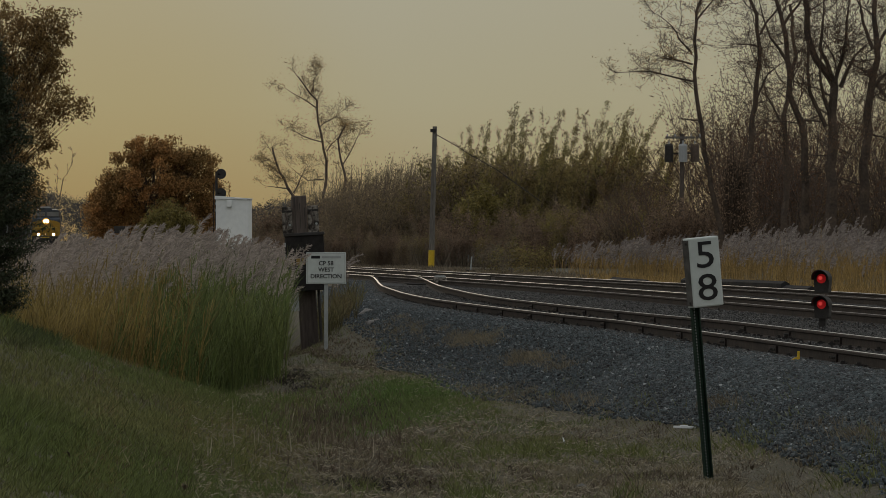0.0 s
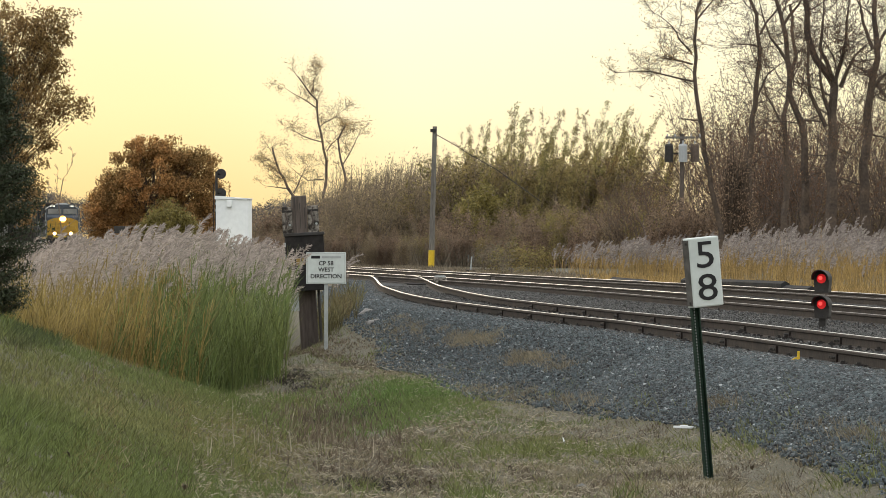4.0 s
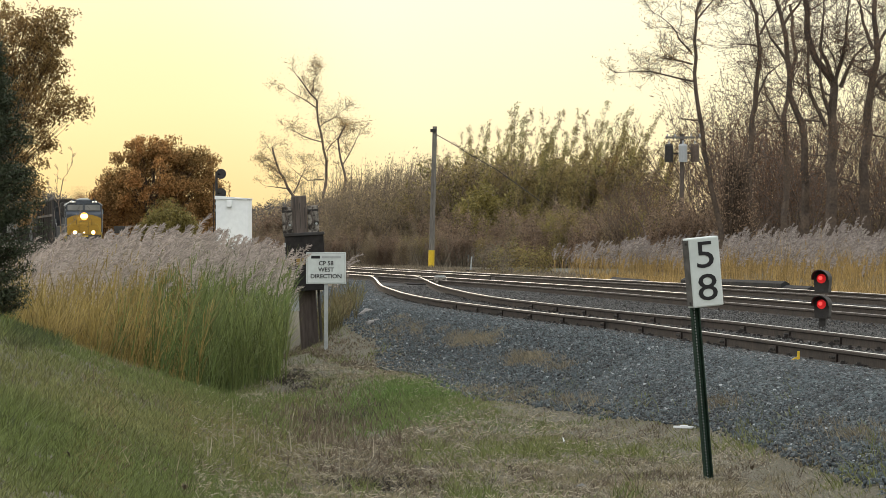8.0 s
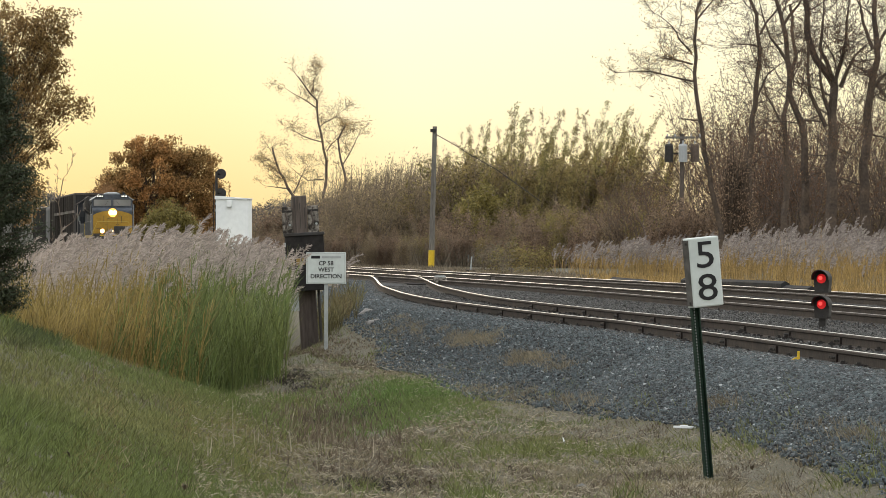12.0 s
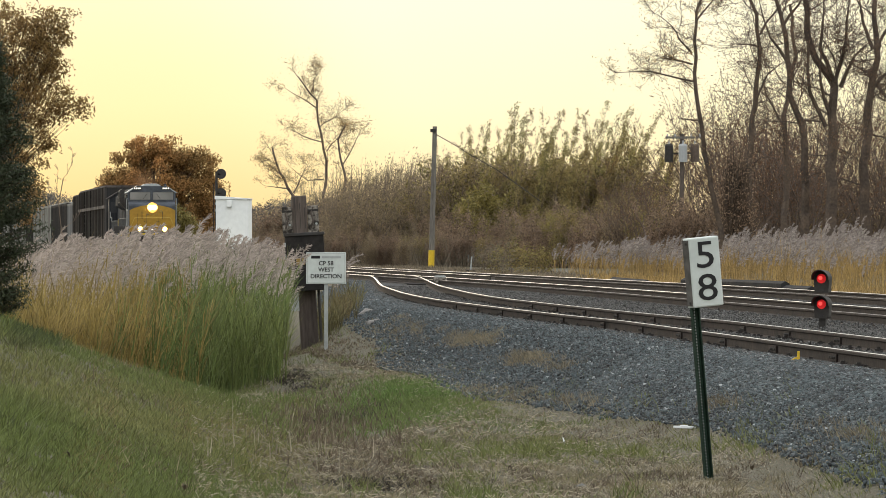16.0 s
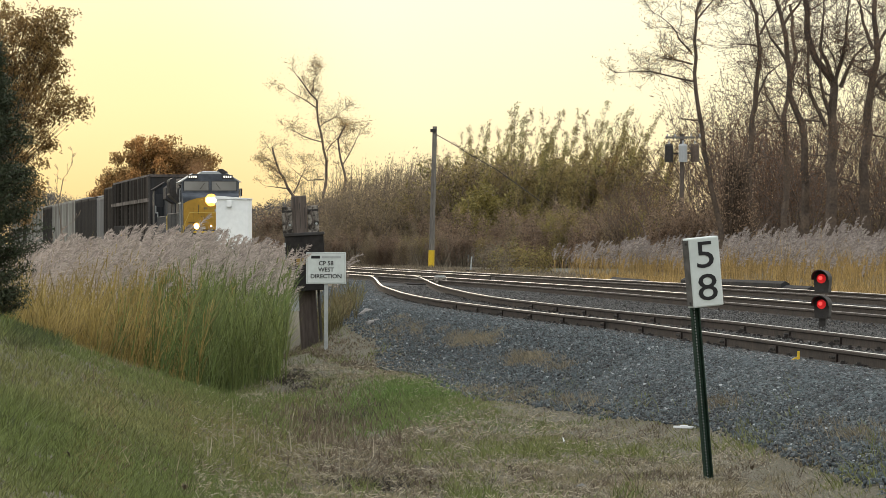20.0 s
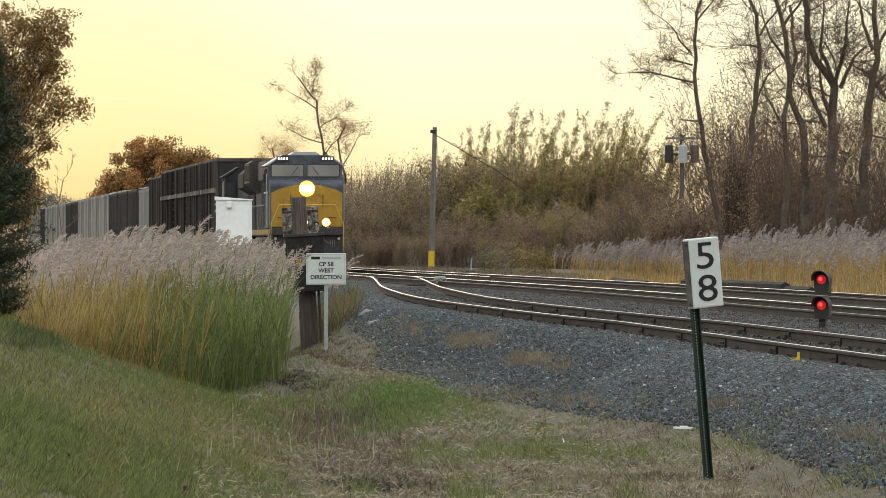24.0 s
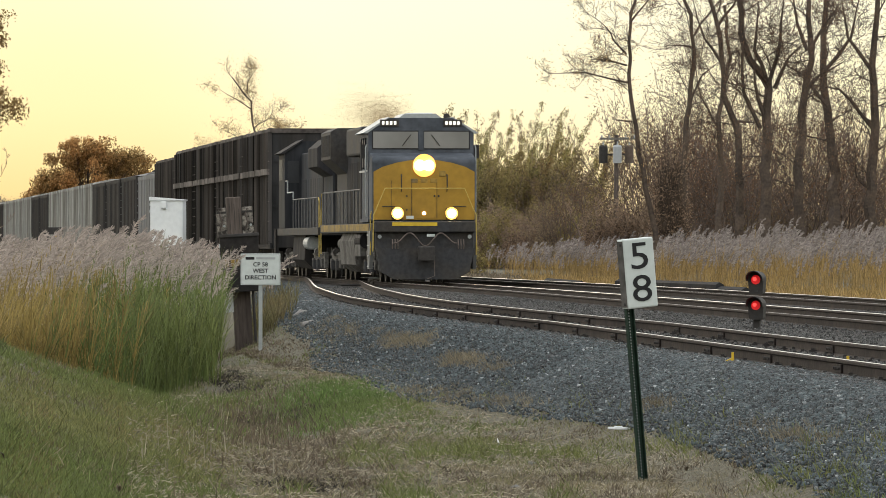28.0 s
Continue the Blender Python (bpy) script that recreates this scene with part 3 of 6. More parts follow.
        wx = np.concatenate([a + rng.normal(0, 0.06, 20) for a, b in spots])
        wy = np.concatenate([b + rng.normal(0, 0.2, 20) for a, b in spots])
        blades("dead_grass", "dark stalks and debris coloured for dirt and shade in a hollow", wx, wy, rng.uniform(0.01, 0.06, len(wx)), 0.008, 1.0, "hollow_shade")
    # cut straw lying about
    n = 30000
    sy = 42 + rng.random(n) ** 1.3 * 75
    sx = rng.uniform(-0.035, 0.045, n) * sy
    ok = sx < np.array([side_x(v) for v in sy]) - 3.2 + rng.normal(0, 0.3, n)
    sx, sy = sx[ok], sy[ok]
    n = len(sx)
    sz = np.array([ground_z(a, b) for a, b in zip(sx, sy)]) + rng.uniform(0.005, 0.04, n)
    a = rng.uniform(0, 3.14, n)
    d = np.stack((np.cos(a), np.sin(a), rng.normal(0, 0.55, n)), 1) * rng.uniform(0.012, 0.045, (n, 1))
    w = np.stack((np.zeros(n), np.zeros(n), np.full(n, 0.0028)), 1)
    c = np.stack((sx, sy, sz), 1)
    tagged(quads("straw", np.stack((c - d - w, c + d - w, c + d + w, c - d + w), 1), "straw"), "cut dry straw scattered over the grass", "straw", kind="stuff")
    # worn pale turf round the foot of the milepost
    n = 46000
    wx, wy = 1.95 + rng.normal(0, 0.85, n), 58.5 + rng.normal(0, 3.2, n)
    ok = wx < np.array([side_x(v) for v in wy]) - 2.15 + np.array([edge_shift(v) for v in wy])
    blades("dry_grass", "worn pale dry turf round the milepost", wx[ok], wy[ok], rng.uniform(0.008, 0.03, ok.sum()), 0.006, 0.9, "straw")
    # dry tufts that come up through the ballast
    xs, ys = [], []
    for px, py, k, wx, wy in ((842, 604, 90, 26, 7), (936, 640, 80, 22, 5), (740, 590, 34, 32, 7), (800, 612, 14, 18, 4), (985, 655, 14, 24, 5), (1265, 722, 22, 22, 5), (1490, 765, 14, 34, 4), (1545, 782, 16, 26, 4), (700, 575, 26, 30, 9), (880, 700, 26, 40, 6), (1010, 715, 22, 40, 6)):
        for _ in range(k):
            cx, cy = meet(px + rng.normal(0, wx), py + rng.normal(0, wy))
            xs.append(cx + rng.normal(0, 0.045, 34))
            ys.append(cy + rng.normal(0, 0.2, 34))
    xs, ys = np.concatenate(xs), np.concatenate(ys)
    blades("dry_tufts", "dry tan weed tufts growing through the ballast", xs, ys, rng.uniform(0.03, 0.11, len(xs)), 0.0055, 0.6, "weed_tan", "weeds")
    # trodden brown litter and weeds between the signs and the turnout
    n = 9000
    y = 100 + rng.random(n) * 50
    x = np.array([side_x(v) for v in y]) - 4.0 + np.abs(rng.normal(0, 0.8, n))
    blades("weeds", "trampled brown weeds and litter at the ballast edge", x, y, rng.uniform(0.015, 0.05, n), 0.014, 0.8, "litter_brown", "weeds")
    # tall rank grass at the foot of the thicket
    n = 22000
    y = 426 + rng.random(n) * 30
    x = rng.uniform(-0.03, 0.07, n) * y
    ok = x > np.array([far_x(v) for v in y]) + 4
    blades("rank_grass", "tall dry grass and brush at the foot of the thicket", x[ok], y[ok], rng.uniform(0.35, 1.7, ok.sum()), 0.022, 0.35, "brush")
    n = 16000
    y = 150 + rng.random(n) * 300
    fx = np.array([far_x(v) for v in y])
    x = fx + 3.2 + rng.random(n) * 7.5
    ok = x / y > 0.021 + 0.002 * rng.normal(0, 1, n)
    k = int((~ok).sum())
    blades("weeds", "low brown weeds beyond the tracks", x[~ok], y[~ok], rng.uniform(0.06, 0.22, k), 0.03, 0.6, "brush", "weeds")
    x, y = x[ok], y[ok]
    n = len(x)
    blades("dry_grass", "dry golden grass beyond the tracks", x, y, rng.uniform(0.1, 0.32, n), 0.02, 0.4, "reed_tan")


grass()


def reed_field(name, label, x, y, h, leaf_mat, plume_share, seed, leaves=12, fronds=56, plume_len=0.5, plume_mat="plume", bow=0.10, leaf=1.0, swept=1.0, body=0.0072):
    """Tall reeds: a stalk, bowed leaves and a drooping plume each."""
    rng = np.random.default_rng(seed)
    n = len(x)
    z = np.array([ground_z(a, b) for a, b in zip(x, y)]) - 0.02
    lean = np.stack((rng.normal(bow, 0.07, n), rng.normal(0, 0.07, n)), 1)
    root = np.stack((x, y, z), 1)

    def along(f):
        f = np.asarray(f)
        p = root.copy()
        p[:, 0] += lean[:, 0] * h * f * f
        p[:, 1] += lean[:, 1] * h * f * f
        p[:, 2] += h * f
        return p
    out = []
    w = 0.006
    for f0, f1 in ((0, 0.5), (0.5, 1.0)):
        a, b = along(f0 * np.ones(n)), along(f1 * np.ones(n))
        out.append(np.stack((a - (w, 0, 0), a + (w, 0, 0), b + (w * .7, 0, 0), b - (w * .7, 0, 0)), 1))
    for k in range(leaves):
        f = rng.uniform(0.02, 0.8, n)
        a = along(f)
        ang = rng.normal(0, 0.9, n) + np.where(rng.random(n) < 0.66, 0, math.pi)
        d = np.stack((np.cos(ang), np.sin(ang), np.zeros(n)), 1)
        ln = leaf * rng.uniform(0.3, 0.65, n)[:, None]
        up = rng.uniform(0.9, 1.6, n)[:, None]
        m = a + d * ln * 0.22 + np.array((0, 0, 1.0)) * ln * 0.55 * up
        e = a + d * ln * 0.5 + np.array((0, 0, 1.0)) * ln * (1.0 * up - rng.uniform(0, 0.34, n)[:, None])
        side = np.stack((-np.sin(ang), np.cos(ang), np.full(n, 0.8)), 1) * 0.0066
        out.append(np.stack((a - side * .6, a + side * .6, m + side, m - side), 1))
        out.append(np.stack((m - side, m + side, e + side * .1, e - side * .1), 1))
    thing = tagged(empty(name), label, "reeds", kind="stuff")
    tagged(quads("reed_leaves", np.concatenate(out), leaf_mat, thing), kind="stuff")
    pick = rng.random(n) < plume_share
    tip, m = along(np.ones(n))[pick], int(pick.sum())
    pl = []
    size = rng.uniform(0.7, 1.25, m)[:, None] * plume_len
    droop = rng.uniform(0.25, 0.75, (m, 1))
    sway = rng.normal(0, 0.18, (m, 1))
    for k in range(fronds):
        f = (k + 0.5) / fronds
        spine = tip + np.concatenate((size * swept * (0.14 * f + droop * f * f), size * sway * f, size * (1.05 * f - 0.34 * f ** 3) - 0.08), 1)
        ln = size * (0.07 + 0.15 * math.sin(math.pi * min(1.0, f * 0.9 + 0.08)))
        d = np.concatenate((rng.uniform(-0.3, 1.0, (m, 1)), rng.normal(0, 0.35, (m, 1)), rng.uniform(-0.25, 0.85, (m, 1))), 1) * ln
        s = np.concatenate((rng.normal(-0.5, 0.4, (m, 1)), rng.normal(0, 0.4, (m, 1)), np.ones((m, 1))), 1) * body
        pl.append(np.stack((spine - s, spine + s, spine + d + s * .35, spine + d - s * .35), 1))
    tagged(quads("plumes", np.concatenate(pl), plume_mat, thing), kind="stuff")
    return thing


def left_reeds():
    rng = np.random.default_rng(21)
    n = 9000
    y = 90 + rng.random(n) ** 1.3 * 95
    x = -2.15 - rng.random(n) * (y * 0.066 - 2.15)
    front = 99 - 4.0 * np.clip((-2.8 - x), 0, 3)
    ok = (y > front) & (x < -0.0234 * y + 0.08 * rng.normal(0, 1, n))
    x, y, deep = x[ok], y[ok], (y - front)[ok]
    ang = 784 + x / y * F
    ground = np.array([ground_z(a, b) for a, b in zip(x, y)])
    # the plumed tops stand nearly level over the bed, the leafy front is lower
    top = 0.84 - 0.2 * np.clip((190 - ang) / 130, 0, 1) - 0.2 * np.clip((ang - 340) / 80, 0, 1) + 0.21 * rng.normal(0, 1, len(x)).clip(-2.4, 1.9) + 0.14 * np.array([noise.noise((a * 1.7, b * 0.25, 17.0)) for a, b in zip(x, y)]) - 0.06
    top = top + 0.16 * (rng.random(len(x)) < 0.07)
    rim = np.clip(1 - deep / 9.0, 0, 1)
    h = np.maximum(top - 0.45 * rim, 0.2) - ground - 0.12
    green = (rng.normal(0, 65, len(x)) + 50 * np.array([noise.noise((a * 2.5, b * 0.2, 27.0)) for a, b in zip(x, y)]) + ang > 285) & (y < 135)
    bare = rim > 0.35
    reed_field("reeds", "golden common reeds with pale feathery plumes", x[~green & ~bare], y[~green & ~bare], h[~green & ~bare], "reed_gold", 0.42, 31, swept=0.55)
    reed_field("reeds", "golden leafy reeds at the edge of the bed", x[~green & bare], y[~green & bare], h[~green & bare], "reed_gold", 0.0, 36)
    reed_field("reeds", "green common reeds with pale feathery plumes", x[green & ~bare], y[green & ~bare], h[green & ~bare], "reed_green", 0.36, 32, swept=0.55)
    reed_field("reeds", "green leafy reeds at the edge of the bed", x[green & bare], y[green & bare], h[green & bare], "reed_green", 0.0, 37)


left_reeds()


def sign_reeds():
    rng = np.random.default_rng(29)
    y = 139 + rng.random(110) * 12
    x = -2.2 + rng.normal(0, 0.2, 110)
    reed_field("reeds", "low drooping olive and tan reeds behind the sign", x, y, rng.uniform(0.12, 0.4, 110), "reed_olive", 0.0, 34, leaves=9, leaf=0.8)
    y = 139 + rng.random(6) * 12
    x = -2.26 + rng.normal(0, 0.15, 6)
    reed_field("reeds", "few tall plumed reeds beside the timber post", x, y, rng.uniform(0.7, 1.25, 6), "reed_olive", 1.0, 35, leaves=2, swept=0.9, plume_len=0.4)


sign_reeds()


def right_reeds():
    rng = np.random.default_rng(22)
    n = 5200
    y = 195 + rng.random(n) * 150
    fx = np.array([far_x(v) for v in y])
    x = fx + 9.0 + rng.random(n) ** 1.4 * 9.0 + (y - 195) * 0.012
    clump = np.array([noise.noise((a * 0.9, b * 0.12, 3.0)) + 0.6 * noise.noise((a * 2.2, b * 0.3, 6.0)) for a, b in zip(x, y)])
    h = 1.0 + 0.075 * (x - fx - 9) - 0.35 * np.clip((y - 215) / 120, 0, 1) + 0.18 * rng.normal(0, 1, n) + 0.6 * clump - 0.1
    ok = ((x / y) < 0.078) & (clump + rng.normal(0, 0.15, n) > -0.08) & (x / y > 0.0175 + 0.003 * rng.normal(0, 1, n))
    x, y, h = x[ok], y[ok], h[ok].clip(0.5, 2.2)
    reed_field("reeds", "golden reeds with grey plumes beyond the tracks", x, y, h, "reed_tan", 0.95, 33, leaves=4, plume_len=0.6, plume_mat="plume_grey", bow=0.03, swept=0.45, body=0.018, fronds=26)


right_reeds()


# ---- trees ----
def tubes(segs, sides=4):
    """segs: rows of x0 y0 z0 x1 y1 z1 r0 r1; loose four-sided pieces."""
    s = np.array(segs)
    a, b = s[:, 0:3], s[:, 3:6]
    d = b - a
    d /= np.linalg.norm(d, axis=1)[:, None] + 1e-9
    ref = np.where(np.abs(d[:, 1:2]) > 0.9, np.array([[1.0, 0, 0]]), np.array([[0, 1.0, 0]]))
    a = a - d * np.where(s[:, 6:7] > 0.04, s[:, 6:7] * 0.35, 0)
    b = b + d * np.where(s[:, 7:8] > 0.04, s[:, 7:8] * 0.35, 0)
    u = np.cross(d, ref)
    u /= np.linalg.norm(u, axis=1)[:, None] + 1e-9
    v = np.cross(d, u)
    out = []
    for k in range(sides):
        t0, t1 = 2 * math.pi * k / sides, 2 * math.pi * (k + 1) / sides
        r0, r1 = u * math.cos(t0) + v * math.sin(t0), u * math.cos(t1) + v * math.sin(t1)
        out.append(np.stack((a + r0 * s[:, 6:7], a + r1 * s[:, 6:7], b + r1 * s[:, 7:8], b + r0 * s[:, 7:8]), 1))
    return np.concatenate(out)


def branch(rnd, segs, tips, p, d, length, r, depth, spec):
    """A limb that wanders, tapers and forks."""
    k = spec["steps"] if depth else spec["steps"] + 3
    for i in range(k):
        d = (d + Vector((rnd.gauss(0, 1), rnd.gauss(0, 1), rnd.gauss(0, 1))) * spec["wander"] + Vector((spec.get("drift", 0), 0, spec["up"]))).normalized()
        q = p + d * (length / k)
        r2 = r * (1 - 0.75 / k) if depth else r * (1 - 0.6 / k)
        segs.append((*p, *q, r, max(r2, spec["thin"])))
        p, r = q, max(r2, spec["thin"])
        if depth >= spec["levels"] - 1:
            tips.append((*q, *d))
        if depth < spec["levels"] and i >= spec["bare"] * k * (depth == 0):
            for _ in range(spec["forks"][min(depth, len(spec["forks"]) - 1)]):
                if rnd.random() < spec["chance"]:
                    side = Vector((rnd.gauss(0, 1), rnd.gauss(0, 1), rnd.gauss(0, 0.5)))
                    nd = (d * spec["keep"] + side.normalized()).normalized()
                    branch(rnd, segs, tips, p, nd, length * rnd.uniform(*spec["shrink"]) * (1.0 - 0.4 * i / k), max(r * 0.55, spec["thin"]), depth + 1, spec)


def leaves_at(tips, per, size, spread, seed, long=1.6, rise=0.0):
    rng = np.random.default_rng(seed)
    t = np.array(tips)[:, :3]
    t = t[rng.random(len(t)) < per] if per < 1 else np.repeat(t, per, 0)
    n = len(t)
    c = t + rng.normal(0, spread, (n, 3))
    a = rng.normal(0, 1, (n, 3)) + np.array((rise * 0.2, 0, rise))
    a /= np.linalg.norm(a, axis=1)[:, None]
    b = np.cross(a, rng.normal(0, 1, (n, 3)))
    b /= np.linalg.norm(b, axis=1)[:, None] + 1e-9
    s = rng.uniform(0.6, 1.3, (n, 1)) * size
    a, b = a * s * long, b * s * 0.5
    return np.stack((c - a, c + b, c + a, c - b), 1)


def plant(name, label, category, m, segs, tips, bark, leaf, per, size, spread, seed, sides=4, long=1.6, group="", rise=0.0):
    t = tagged(empty(name), label, category, group)
    quads("trunk", tubes(segs, sides), bark, t)
    if per:
        tagged(quads("crown", leaves_at(tips, per, size, spread, seed, long, rise), leaf, t), kind="stuff")
    t.matrix_world = m
    return t


SPEC = dict(steps=5, wander=0.16, up=0.06, thin=0.012, levels=3, bare=0.3, forks=(2, 2, 1), chance=0.8, keep=0.7, shrink=(0.35, 0.6))


def tree(name, label, m, height, radius, seed, leaf, per, size, spread, bark="bark", line=None, sides=5, long=1.6, category="tree", group="", **kw):
    spec = dict(SPEC, **kw)
    rnd = random.Random(seed)
    segs, tips = [], []
    branch(rnd, segs, tips, Vector((0, 0, -0.3)), Vector(line or (0, 0, 1)).normalized(), height, radius, 0, spec)
    return plant(name, label, category, m, segs, tips, bark, leaf, per, size, spread, seed, sides, long, group)


def shrub(name, label, height, stems, seed, leaf, per, size, spread, bark="twig", splay=0.3, up=0.10, category="bush", group="", long=2.0, drift=0.0, rise=0.0, **kw):
    """Many stems from one root."""
    spec = dict(SPEC, steps=6, wander=0.09, up=up, thin=0.009, levels=2, bare=0.25, forks=(1, 1), chance=0.62, keep=1.4, shrink=(0.25, 0.5), drift=drift)
    spec.update(kw)
    rnd = random.Random(seed)
    segs, tips = [], []
    for i in range(stems):
        a = rnd.uniform(0, 6.28)
        lean = rnd.uniform(0, splay)
        branch(rnd, segs, tips, Vector((math.cos(a) * lean * 2, math.sin(a) * lean * 2, -0.2)),
               Vector((math.cos(a) * lean, math.sin(a) * lean, 1)).normalized(), height * rnd.uniform(0.55, 1.0), 0.04, 0, spec)
    return plant(name, label, category, Matrix(), segs, tips, bark, leaf, per, size, spread, seed, 3, long, group, rise)


def spot(px, y, z=None):
    """Plan place seen at the horizontal picture position px, y metres away."""
    x = (px - 784) / F * y
    return x, y, ground_z(x, min(y, 1300)) if z is None else z


def wand_bush(name, label, height, stems, seed, leaf, per, size, bark="twig", spread=1.3, lean=0.13, fan=0.10, twigs=13, start=0.25, reach=0.2, soft=0.09, group=""):
    """A thicket of upright wands that the wind bends one way, each with short rising twigs and narrow leaves."""
    rng = np.random.default_rng(seed)
    segs, tips = [], []
    for _ in range(stems):
        x0, y0 = rng.normal(0, spread, 2).clip(-2.2 * spread, 2.2 * spread)
        h = height * (1 - 0.55 * rng.random() ** 1.4)
        dx, dy, bow = fan * x0 / spread + rng.normal(0, 0.05), fan * y0 / spread + rng.normal(0, 0.05), lean * rng.uniform(0.4, 1.5)

        def stem(f):
            return np.array((x0 + dx * h * f + bow * h * f * f, y0 + dy * h * f, h * f - 0.2 * (1 - f)))
        for i in range(6):
            a, b = stem(i / 6), stem((i + 1) / 6)
            segs.append((*a, *b, 0.022 * (1 - 0.15 * i) + 0.003, 0.022 * (1 - 0.15 * (i + 1)) + 0.003))
        for f in rng.uniform(start, 1.0, twigs):
            p = stem(f)
            ang, ln = rng.uniform(0, 6.28), reach * h * (1.05 - f) + 0.3
            q = p + np.array((math.cos(ang) * 0.34 + 0.16, math.sin(ang) * 0.34, 0.9)) * ln * rng.uniform(0.6, 1.2)
            segs.append((*p, *q, 0.008, 0.004))
            for g in np.linspace(0.15, 1.0, 4):
                tips.append((*(p + (q - p) * g), 0, 0, 1))
    return plant(name, label, "bush", Matrix(), segs, tips, bark, leaf, per, size, soft, seed, 3, 1.7, group, 1.1)


def woods():
    g = "bushes behind the tracks"
    kinds = [
        wand_bush("willow_bush", "tall willow thicket with narrow olive leaves", 9.8, 22, 1, "leaf_willow", 6, 0.046, bark="twig_dark", twigs=28, start=0.12, soft=0.09, reach=0.085, lean=0.17, spread=1.5, group=g),
        wand_bush("willow_bush", "tall willow thicket with olive and yellowing leaves", 9.4, 22, 2, "leaf_olive", 6, 0.046, bark="twig_dark", spread=1.3, twigs=28, start=0.12, soft=0.09, reach=0.085, lean=0.17, group=g),
        wand_bush("bush", "bare brown twiggy bush", 7.4, 40, 3, "leaf_dun", 1, 0.045, bark="twig_mid", twigs=18, lean=0.09, reach=0.26, soft=0.2, start=0.1, group=g),
        shrub("bush", "reddish brown autumn bush", 5.0, 30, 4, "leaf_red", 2, 0.075, 0.22, bark="twig_red", splay=0.5, group=g, bare=0.0),
        shrub("bush", "olive green autumn bush", 5.5, 28, 5, "leaf_olive", 2, 0.075, 0.25, splay=0.5, group=g, bare=0.0),
        shrub("bush", "yellow green autumn bush", 4.0, 22, 6, "leaf_yellow", 3, 0.08, 0.22, splay=0.5, group=g, bare=0.0),
    ]
    kinds.append(shrub("thicket", "dense brown thicket of twining stems with russet leaves", 11.0, 22, 7, "leaf_russet", 0.9, 0.045, 0.3, bark="twig_dark", splay=0.4, group=g, wander=0.2, chance=0.85, keep=0.9))
    kinds.append(shrub("bush", "dense dull brown bush with curled leaves", 5.6, 34, 8, "leaf_dun", 1, 0.06, 0.24, bark="twig_mid", group=g, rise=0.8, bare=0.0, splay=0.4))
    used = set()
    rnd = random.Random(12)

    def put(k, px, y, scale):
        if 1165 < px < 1268:
            scale *= 0.62
        x, y, z = spot(px, y)
        m = pose(x, y, z, 0, 0, rnd.uniform(-40, 40)) @ Matrix.Diagonal((scale * rnd.uniform(0.9, 1.15), scale, scale, 1))
        if k in used:
            copy_thing(kinds[k], m @ Matrix.Diagonal((*[1 / v for v in kinds[k].scale], 1)))
        else:
            used.add(k)
            kinds[k].matrix_world = m
    # back rows: willows, with bare stems at the low end of the belt
    for px, k, sc in ((835, 1, .8), (870, 0, .86), (905, 1, 1.0), (940, 0, 0.95), (985, 1, 1.06), (1025, 0, .95), (1065, 0, 1.04), (1105, 1, 1.0), (1140, 0, .84)):
        put(k, px + rnd.uniform(-8, 8), 455 + rnd.uniform(-15, 30), sc * 1.0)
        put(k, px + rnd.uniform(-20, 20), 465 + rnd.uniform(-10, 25), sc * rnd.uniform(0.7, 0.9))
    for i in range(24):
        put((4, 7, 4, 3)[i % 4], 838 + i * 13 + rnd.uniform(-6, 6), 449 + rnd.uniform(-4, 4), rnd.uniform(0.85, 1.12))
    for i in range(46):
        px = 468 + i * 9 + rnd.uniform(-4, 4)
        put(2, px, 462 + rnd.uniform(-16, 30), (0.5 + 0.44 * smooth01((px - 480) / 200)) * rnd.uniform(0.85, 1.08))
    for i in range(44):
        px = 475 + i * 15.5 + rnd.uniform(-6, 6)
        put(7, px, 452 + rnd.uniform(-6, 6), (0.5 + 0.4 * smooth01((px - 480) / 240)) * rnd.uniform(0.8, 1.05))
    for px, sc in ((1318, 0.92), (1350, 0.98), (1425, 0.85), (1600, 1.0)):
        put(6, px, rnd.uniform(350, 380), sc)
    for i in range(19):
        put(6, 1275 + i * 24 + rnd.uniform(-8, 8), rnd.uniform(345, 425), rnd.uniform(0.5, 0.98))
    # front rows: lower bushes of mixed colour
    for i in range(34):
        px = 440 + i * 36 + rnd.uniform(-10, 10)
        y = 445 - 45 * smooth01((px - 850) / 250) + rnd.uniform(-8, 8)
        k = rnd.choice((3, 3, 7) if px < 620 else (3, 7, 4, 7, 2, 3) if px < 780 else (4, 7, 4, 3, 5, 4))
        put(k, px, y, rnd.uniform(0.45, 0.72))
    for i in range(24):
        put(rnd.choice((7, 4, 3, 7, 5, 3)), 770 + i * 21 + rnd.uniform(-10, 10), 436 - 40 * smooth01((i - 4) / 14) + rnd.uniform(-6, 6), rnd.uniform(0.45, 0.7))
    for i in range(40):
        put(rnd.choice((3, 3, 7) if i < 14 else (3, 4, 7, 7, 4, 3)), 470 + i * 15 + rnd.uniform(-8, 8), 428 + rnd.uniform(-5, 5), rnd.uniform(0.26, 0.42))
    for px, sc in ((842, 1.1), (858, 0.9), (930, 0.8)):
        put(5, px, 440, sc)
    for px, sc in ((1188, 0.95), (1206, 0.85), (1224, 1.0), (1240, 0.9)):
        put(3, px, 322, sc)
    for i in range(16):
        px = 1120 + i * 38 + rnd.uniform(-10, 10)
        put(rnd.choice((2, 6, 6, 3, 4)), px, rnd.uniform(352, 385), rnd.uniform(0.4, 0.62))


woods()


